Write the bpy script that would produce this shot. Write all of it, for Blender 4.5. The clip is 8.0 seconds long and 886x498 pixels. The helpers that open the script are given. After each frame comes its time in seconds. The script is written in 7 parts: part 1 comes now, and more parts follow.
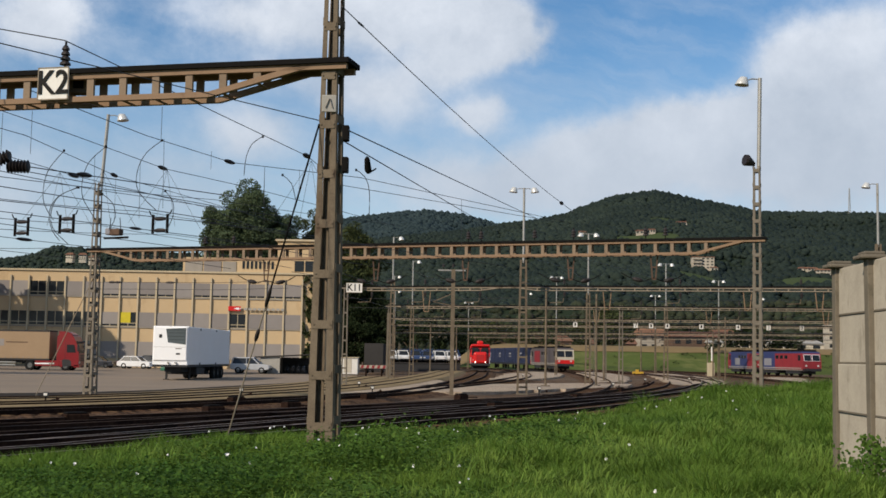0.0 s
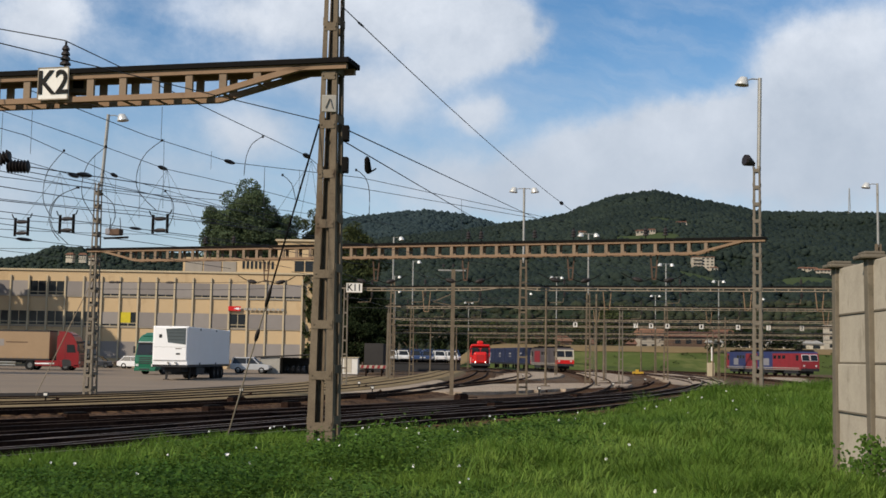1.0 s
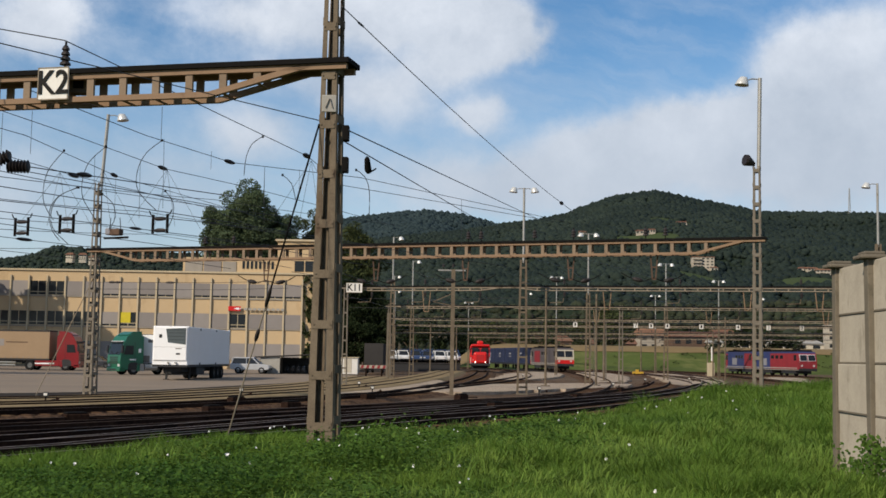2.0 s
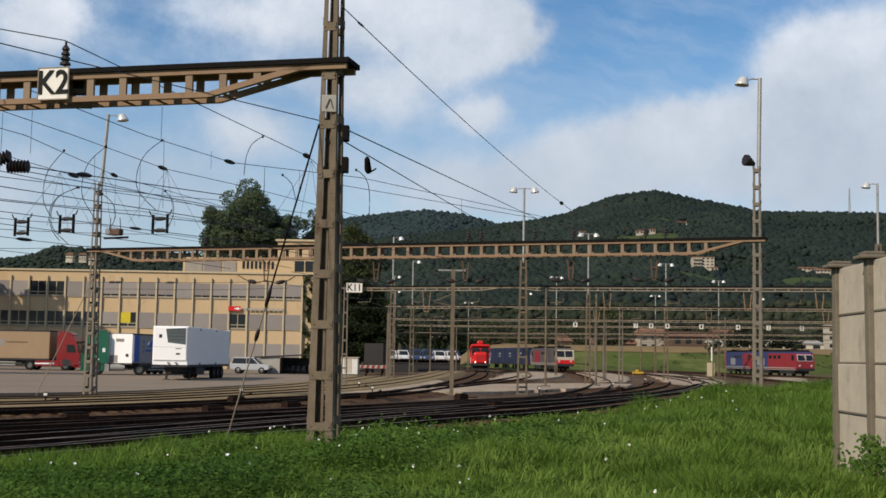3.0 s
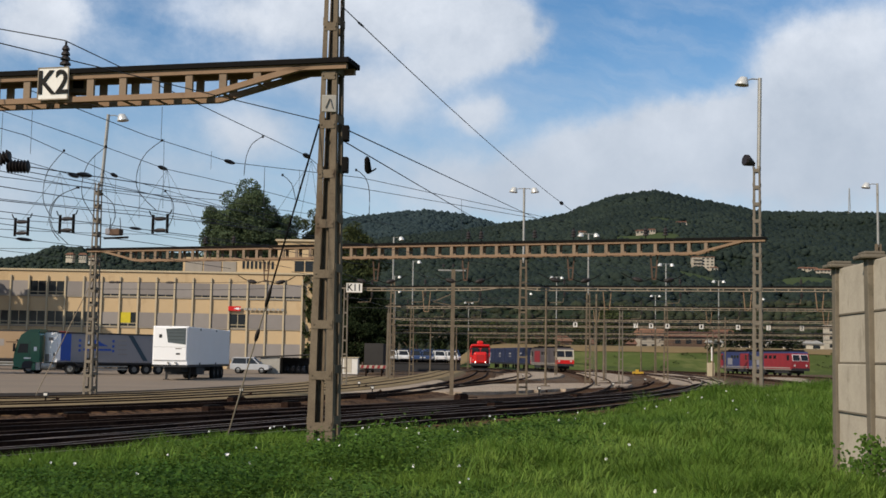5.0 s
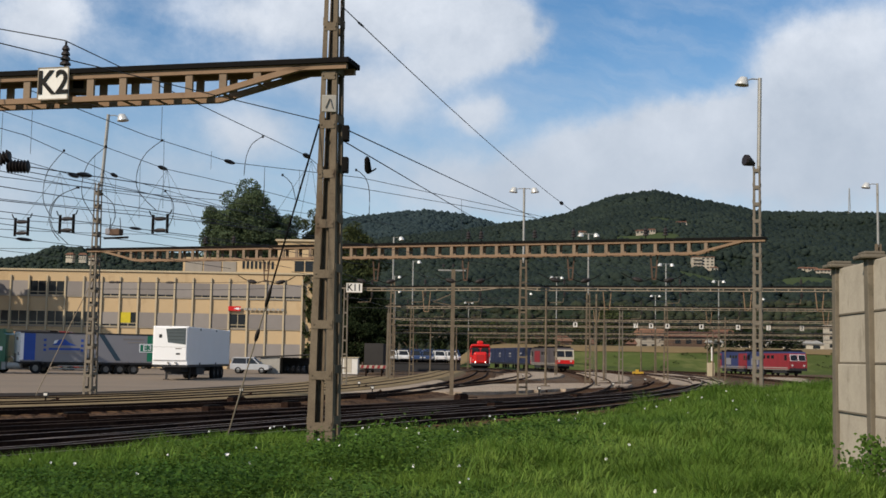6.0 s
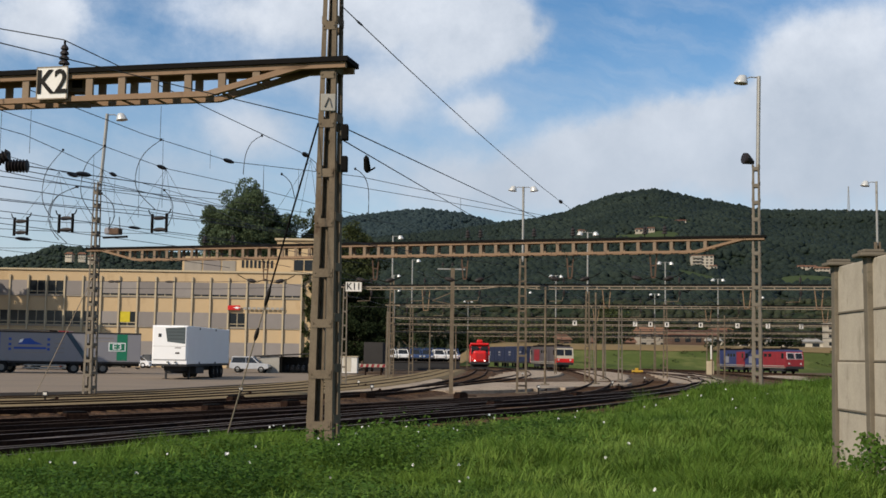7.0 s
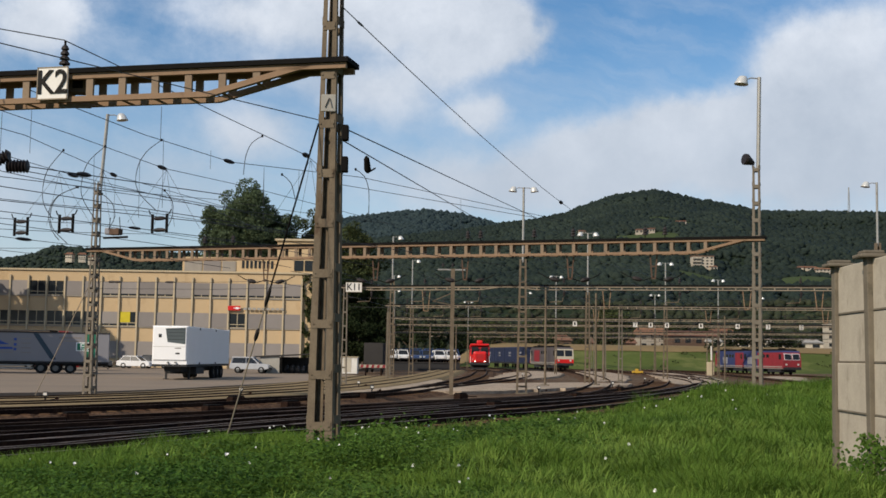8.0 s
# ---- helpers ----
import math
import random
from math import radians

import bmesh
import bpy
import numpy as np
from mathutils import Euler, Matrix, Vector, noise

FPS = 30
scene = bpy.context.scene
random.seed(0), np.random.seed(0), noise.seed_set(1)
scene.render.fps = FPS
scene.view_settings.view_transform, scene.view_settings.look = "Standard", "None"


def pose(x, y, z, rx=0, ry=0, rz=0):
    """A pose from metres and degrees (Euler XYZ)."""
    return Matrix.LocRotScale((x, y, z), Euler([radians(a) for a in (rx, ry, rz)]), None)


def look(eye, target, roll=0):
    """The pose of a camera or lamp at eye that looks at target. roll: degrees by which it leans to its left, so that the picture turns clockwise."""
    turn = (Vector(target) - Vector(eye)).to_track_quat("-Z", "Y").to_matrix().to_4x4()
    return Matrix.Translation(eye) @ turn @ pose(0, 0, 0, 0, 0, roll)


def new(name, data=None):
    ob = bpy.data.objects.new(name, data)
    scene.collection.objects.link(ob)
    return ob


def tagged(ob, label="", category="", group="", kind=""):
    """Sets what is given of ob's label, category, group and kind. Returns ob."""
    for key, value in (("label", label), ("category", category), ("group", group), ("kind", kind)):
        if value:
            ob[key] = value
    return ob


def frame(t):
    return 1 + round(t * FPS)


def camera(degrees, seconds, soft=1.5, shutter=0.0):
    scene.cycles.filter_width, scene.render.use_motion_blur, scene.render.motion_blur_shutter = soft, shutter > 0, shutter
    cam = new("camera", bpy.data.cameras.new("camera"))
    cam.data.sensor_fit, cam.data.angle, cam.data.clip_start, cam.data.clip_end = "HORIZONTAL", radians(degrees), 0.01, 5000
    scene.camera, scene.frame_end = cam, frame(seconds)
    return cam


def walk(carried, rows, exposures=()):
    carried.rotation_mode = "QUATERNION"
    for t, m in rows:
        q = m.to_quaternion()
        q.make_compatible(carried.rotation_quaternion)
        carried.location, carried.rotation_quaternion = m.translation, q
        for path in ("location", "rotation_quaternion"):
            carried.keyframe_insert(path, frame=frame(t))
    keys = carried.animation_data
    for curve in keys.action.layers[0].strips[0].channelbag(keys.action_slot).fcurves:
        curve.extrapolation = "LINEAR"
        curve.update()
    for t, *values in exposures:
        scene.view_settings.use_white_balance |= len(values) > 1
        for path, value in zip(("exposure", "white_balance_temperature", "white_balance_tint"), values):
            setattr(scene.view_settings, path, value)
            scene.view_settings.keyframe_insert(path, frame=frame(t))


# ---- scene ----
cam = camera(40.07, 8.0, soft=1.6)
EYE = (0.0, 0.0, 2.0)
AIM = (0.0, 10.0, 2.893)
walk(cam, [(0.0, look(EYE, AIM, 1.0)), (6.6, look(EYE, AIM, 1.0)), (7.0, look(EYE, (0.006, 10.0, 2.883), 0.90)),
           (7.5, look(EYE, (0.004, 10.0, 2.888), 0.95)), (8.0, look(EYE, (0.004, 10.0, 2.888), 0.95))])

# ---------------------------------------------------------------- light
SUN_DIR = Vector((-0.58, -0.60, 0.53)).normalized()
sun = new("sun", bpy.data.lights.new("sun", "SUN"))
sun.data.energy, sun.data.angle, sun.data.color = 4.7, radians(0.6), (1.0, 0.87, 0.70)
sun.matrix_basis = look(tuple(SUN_DIR * 100), (0, 0, 0))
scene.view_settings.exposure = -0.10

world = bpy.data.worlds.new("sky")
scene.world = world
world.use_nodes = True


def link(nt, a, b):
    nt.links.new(a, b)


def node(nt, kind, **values):
    n = nt.nodes.new(kind)
    for key, v in values.items():
        if key == "op":
            n.operation = v
        elif key in ("noise_dimensions",):
            n.noise_dimensions = v
        elif key.startswith("i"):
            n.inputs[int(key[1:])].default_value = v
    return n


def calc(nt, op, a, b=None, c=None):
    n = nt.nodes.new("ShaderNodeMath")
    n.operation = op
    for k, v in enumerate((a, b, c)):
        if v is None:
            continue
        if isinstance(v, (int, float)):
            n.inputs[k].default_value = v
        else:
            nt.links.new(v, n.inputs[k])
    return n.outputs[0]


def build_sky():
    nt = world.node_tree
    nt.nodes.clear()
    out = nt.nodes.new("ShaderNodeOutputWorld")
    bg = nt.nodes.new("ShaderNodeBackground")
    sky = nt.nodes.new("ShaderNodeTexSky")
    sky.sky_type, sky.sun_disc = "NISHITA", False
    sky.sun_elevation, sky.sun_rotation = math.asin(SUN_DIR.z), math.atan2(SUN_DIR.x, SUN_DIR.y)
    sky.air_density, sky.dust_density, sky.ozone_density = 1.0, 0.15, 2.6
    co = nt.nodes.new("ShaderNodeTexCoord")
    sep = nt.nodes.new("ShaderNodeSeparateXYZ")
    link(nt, co.outputs["Generated"], sep.inputs[0])
    x, y, z = sep.outputs
    # clouds lie on a flat layer: stretch the pattern towards the horizon
    zz = calc(nt, "ADD", calc(nt, "MAXIMUM", z, 0.0), 0.16)
    comb = nt.nodes.new("ShaderNodeCombineXYZ")
    link(nt, calc(nt, "DIVIDE", x, zz), comb.inputs[0])
    link(nt, calc(nt, "DIVIDE", y, zz), comb.inputs[1])
    big = node(nt, "ShaderNodeTexNoise", i2=0.9, i3=7.0, i4=0.55)
    link(nt, comb.outputs[0], big.inputs["Vector"])
    fine = node(nt, "ShaderNodeTexNoise", i2=8.0, i3=9.0, i4=0.66)
    link(nt, co.outputs["Generated"], fine.inputs["Vector"])
    warp = node(nt, "ShaderNodeTexNoise", i2=5.0, i3=4.0, i4=0.55)
    link(nt, co.outputs["Generated"], warp.inputs["Vector"])
    wsep = nt.nodes.new("ShaderNodeSeparateColor")
    link(nt, warp.outputs["Color"], wsep.inputs[0])
    rough = node(nt, "ShaderNodeTexNoise", i2=26.0, i3=6.0, i4=0.6)
    link(nt, co.outputs["Generated"], rough.inputs["Vector"])
    rsep = nt.nodes.new("ShaderNodeSeparateColor")
    link(nt, rough.outputs["Color"], rsep.inputs[0])

    def shaken(value, k, broad, narrow):
        a = calc(nt, "MULTIPLY", calc(nt, "SUBTRACT", wsep.outputs[k], 0.5), broad)
        b = calc(nt, "MULTIPLY", calc(nt, "SUBTRACT", rsep.outputs[k], 0.5), narrow)
        return calc(nt, "ADD", value, calc(nt, "ADD", a, b))
    # bearing and elevation in degrees, their outlines frayed
    u = shaken(calc(nt, "MULTIPLY", calc(nt, "ARCTAN2", x, y), 57.296), 0, 4.2, 2.4)
    v = shaken(calc(nt, "MULTIPLY", calc(nt, "ARCSINE", z), 57.296), 1, 2.6, 1.5)
    # the banks of cloud: bearing, elevation, half-width, half-height, slant, weight
    total = None
    for bx, bz, rx, rz, slant, wgt in CLOUDS:
        cs, sn = math.cos(radians(slant)), math.sin(radians(slant))
        du, dv = calc(nt, "SUBTRACT", u, bx), calc(nt, "SUBTRACT", v, bz)
        p = calc(nt, "ADD", calc(nt, "MULTIPLY", du, cs / rx), calc(nt, "MULTIPLY", dv, sn / rx))
        r = calc(nt, "SUBTRACT", calc(nt, "MULTIPLY", dv, cs / rz), calc(nt, "MULTIPLY", du, sn / rz))
        q = calc(nt, "ADD", calc(nt, "MULTIPLY", p, p), calc(nt, "MULTIPLY", r, r))
        e = calc(nt, "MULTIPLY", calc(nt, "POWER", 2.718, calc(nt, "MULTIPLY", calc(nt, "POWER", q, 1.5), -0.9)), wgt)
        total = e if total is None else calc(nt, "ADD", total, e)
    wild = calc(nt, "SUBTRACT", big.outputs["Fac"], 0.44)
    # unseen overhead, cloud is added to the loose pattern to whiten the fill light
    over = nt.nodes.new("ShaderNodeMapRange")
    over.inputs[1].default_value, over.inputs[2].default_value = 0.34, 0.75
    over.inputs[3].default_value, over.inputs[4].default_value = 0.0, 0.35
    link(nt, z, over.inputs[0])
    dens = calc(nt, "ADD", calc(nt, "ADD", total, over.outputs[0]), calc(nt, "MULTIPLY", wild, 0.35))
    dens = calc(nt, "ADD", dens, calc(nt, "MULTIPLY", calc(nt, "SUBTRACT", fine.outputs["Fac"], 0.5), 1.15))
    ramp = nt.nodes.new("ShaderNodeMapRange")
    ramp.interpolation_type = "SMOOTHSTEP"
    ramp.inputs[1].default_value, ramp.inputs[2].default_value = -0.05, 0.90
    link(nt, dens, ramp.inputs[0])
    haze = nt.nodes.new("ShaderNodeMapRange")
    haze.inputs[1].default_value, haze.inputs[2].default_value = 0.07, 0.25
    haze.inputs[3].default_value, haze.inputs[4].default_value = 0.45, 0.0
    link(nt, z, haze.inputs[0])
    # thin streaked veil of high cloud
    flat = nt.nodes.new("ShaderNodeCombineXYZ")
    link(nt, calc(nt, "MULTIPLY", u, 0.12), flat.inputs[0])
    link(nt, calc(nt, "ADD", calc(nt, "MULTIPLY", v, 0.6), calc(nt, "MULTIPLY", u, 0.12)), flat.inputs[1])
    streak = node(nt, "ShaderNodeTexNoise", i2=1.0, i3=8.0, i4=0.62)
    link(nt, flat.outputs[0], streak.inputs["Vector"])
    veil = nt.nodes.new("ShaderNodeMapRange")
    veil.interpolation_type = "SMOOTHSTEP"
    veil.inputs[1].default_value, veil.inputs[2].default_value = 0.36, 0.72
    veil.inputs[3].default_value, veil.inputs[4].default_value = 0.0, 0.24
    link(nt, streak.outputs["Fac"], veil.inputs[0])
    clear = calc(nt, "SUBTRACT", 1.0, calc(nt, "MULTIPLY", ramp.outputs[0], 0.94))
    clear = calc(nt, "MULTIPLY", clear, calc(nt, "SUBTRACT", 1.0, haze.outputs[0]))
    clear = calc(nt, "MULTIPLY", clear, calc(nt, "SUBTRACT", 1.0, veil.outputs[0]))
    cover = calc(nt, "SUBTRACT", 1.0, clear)
    tone = nt.nodes.new("ShaderNodeMix")
    tone.data_type = "RGBA"
    tone.inputs[6].default_value, tone.inputs[7].default_value = CLOUD_DARK, CLOUD_LIGHT
    shade = nt.nodes.new("ShaderNodeMapRange")
    shade.inputs[1].default_value, shade.inputs[2].default_value = 0.35, 0.62
    link(nt, calc(nt, "ADD", calc(nt, "MULTIPLY", fine.outputs["Fac"], 0.5), calc(nt, "MULTIPLY", warp.outputs["Fac"], 0.5)), shade.inputs[0])
    lift = nt.nodes.new("ShaderNodeMapRange")
    lift.inputs[1].default_value, lift.inputs[2].default_value = 0.15, 0.28
    lift.inputs[3].default_value, lift.inputs[4].default_value = 0.35, 1.0
    link(nt, z, lift.inputs[0])
    link(nt, calc(nt, "MULTIPLY", shade.outputs[0], lift.outputs[0]), tone.inputs[0])
    mix = nt.nodes.new("ShaderNodeMix")
    mix.data_type = "RGBA"
    link(nt, cover, mix.inputs[0])
    deep = nt.nodes.new("ShaderNodeHueSaturation")
    deep.inputs["Saturation"].default_value, deep.inputs["Value"].default_value = 1.22, 1.06
    link(nt, sky.outputs[0], deep.inputs["Color"])
    link(nt, deep.outputs[0], mix.inputs[6])
    link(nt, tone.outputs[2], mix.inputs[7])
    link(nt, mix.outputs[2], bg.inputs[0])
    bg.inputs[1].default_value = 0.11
    link(nt, bg.outputs[0], out.inputs[0])


CLOUD_DARK, CLOUD_LIGHT = (4.3, 4.95, 5.9, 1), (8.7, 9.1, 9.8, 1)
CLOUDS = [(-2.8, 16.1, 6.7, 1.7, -4, 1.10), (1.8, 14.9, 2.7, 1.7, -13, 0.95), (0.3, 13.7, 2.9, 0.9, 9, 0.55), (-6.2, 13.7, 5.1, 2.0, -11, 0.45), (-3.5, 11.8, 4.0, 1.2, -1, 0.40),
          (2.1, 11.6, 1.5, 0.8, -1, 0.75), (-9.3, 10.2, 2.3, 0.9, -9, 0.55), (13.3, 11.0, 6.1, 1.7, 9, 1.00), (18.1, 9.9, 5.1, 3.5, -1, 1.00), (18.1, 14.4, 4.0, 1.6, 11, 0.85),
          (9.2, 9.6, 7.5, 2.0, 5, 0.75), (1.4, 8.2, 6.9, 1.7, -4, 0.55), (-18.8, 14.7, 2.3, 1.3, 14, 0.95), (-17.3, 7.6, 9.2, 2.4, -1, 0.42),
          (-10.5, 15.2, 2.9, 0.9, -11, 0.35), (8.9, 14.9, 4.5, 1.7, -9, -0.55)]
build_sky()


# ---------------------------------------------------------------- materials
def material(name, base, rough=0.8, metal=0.0, second=None, scale=6.0, fine=60.0, contrast=0.5, bump=0.15, bump_dist=0.01,
             stain=None, stain_scale=1.2, stain_at=0.55, stretch=1.0, rand=0.0, emit=None, coat=0.0, spec=None, grain=0.35):
    m = bpy.data.materials.new(name)
    m.use_nodes = True
    nt = m.node_tree
    b = nt.nodes["Principled BSDF"]
    b.inputs["Roughness"].default_value, b.inputs["Metallic"].default_value = rough, metal
    b.inputs["Specular IOR Level"].default_value = spec if spec is not None else (0.06 if rough > 0.84 else 0.4)
    b.inputs["Coat Weight"].default_value = coat
    co = nt.nodes.new("ShaderNodeTexCoord").outputs["Object"]
    n1 = node(nt, "ShaderNodeTexNoise", i2=scale, i3=5.0, i4=0.6)
    n2 = node(nt, "ShaderNodeTexNoise", i2=fine, i3=3.0, i4=0.6)
    for n in (n1, n2):
        link(nt, co, n.inputs["Vector"])
    second = second or tuple(c * 0.7 for c in base)
    fac = calc(nt, "ADD", calc(nt, "MULTIPLY", n1.outputs[0], 1 - grain), calc(nt, "MULTIPLY", n2.outputs[0], grain))
    mr = nt.nodes.new("ShaderNodeMapRange")
    mr.inputs[1].default_value, mr.inputs[2].default_value = 0.5 - 0.5 * (1 - contrast) - 0.02, 0.5 + 0.5 * (1 - contrast) + 0.02
    link(nt, fac, mr.inputs[0])
    mx = nt.nodes.new("ShaderNodeMix")
    mx.data_type = "RGBA"
    mx.inputs[6].default_value, mx.inputs[7].default_value = (*second, 1), (*base, 1)
    link(nt, mr.outputs[0], mx.inputs[0])
    colour = mx.outputs[2]
    if stain:
        n3 = node(nt, "ShaderNodeTexNoise", i2=stain_scale, i3=6.0, i4=0.65)
        mp = nt.nodes.new("ShaderNodeMapping")
        mp.inputs["Scale"].default_value = (1, 1, stretch)
        link(nt, co, mp.inputs["Vector"])
        link(nt, mp.outputs[0], n3.inputs["Vector"])
        r3 = nt.nodes.new("ShaderNodeMapRange")
        r3.inputs[1].default_value, r3.inputs[2].default_value = stain_at, stain_at + 0.12
        link(nt, n3.outputs[0], r3.inputs[0])
        m3 = nt.nodes.new("ShaderNodeMix")
        m3.data_type = "RGBA"
        m3.inputs[7].default_value = (*stain, 1)
        link(nt, r3.outputs[0], m3.inputs[0])
        link(nt, colour, m3.inputs[6])
        colour = m3.outputs[2]
    if rand:
        oi = nt.nodes.new("ShaderNodeObjectInfo")
        ge = nt.nodes.new("ShaderNodeNewGeometry")
        hs = nt.nodes.new("ShaderNodeHueSaturation")
        r = calc(nt, "FRACT", calc(nt, "ADD", oi.outputs["Random"], ge.outputs["Random Per Island"]))
        link(nt, calc(nt, "ADD", calc(nt, "MULTIPLY", calc(nt, "SUBTRACT", r, 0.5), rand * 2), 1.0), hs.inputs["Value"])
        link(nt, calc(nt, "ADD", calc(nt, "MULTIPLY", calc(nt, "SUBTRACT", r, 0.5), rand * 0.06), 0.5), hs.inputs["Hue"])
        link(nt, colour, hs.inputs["Color"])
        colour = hs.outputs[0]
    link(nt, colour, b.inputs["Base Color"])
    if bump:
        bp = nt.nodes.new("ShaderNodeBump")
        bp.inputs["Strength"].default_value, bp.inputs["Distance"].default_value = bump, bump_dist
        link(nt, fac, bp.inputs["Height"])
        link(nt, bp.outputs[0], b.inputs["Normal"])
    if emit:
        b.inputs["Emission Color"].default_value = (*emit[0], 1)
        b.inputs["Emission Strength"].default_value = emit[1]
    return m


def leafy(name, base, second, rand=0.45, rough=0.6, scale=0.4, thin=0.3):
    m = material(name, base, rough, second=second, scale=scale, fine=scale * 12, contrast=0.78, bump=0, rand=rand, spec=0.04)
    b = m.node_tree.nodes["Principled BSDF"]
    if thin:
        # thin leaves let part of the light through
        nt = m.node_tree
        tr, mx = nt.nodes.new("ShaderNodeBsdfTranslucent"), nt.nodes.new("ShaderNodeMixShader")
        mx.inputs[0].default_value = thin
        link(nt, b.inputs["Base Color"].links[0].from_socket, tr.inputs["Color"])
        link(nt, b.outputs[0], mx.inputs[1])
        link(nt, tr.outputs[0], mx.inputs[2])
        link(nt, mx.outputs[0], nt.nodes["Material Output"].inputs["Surface"])
    return m


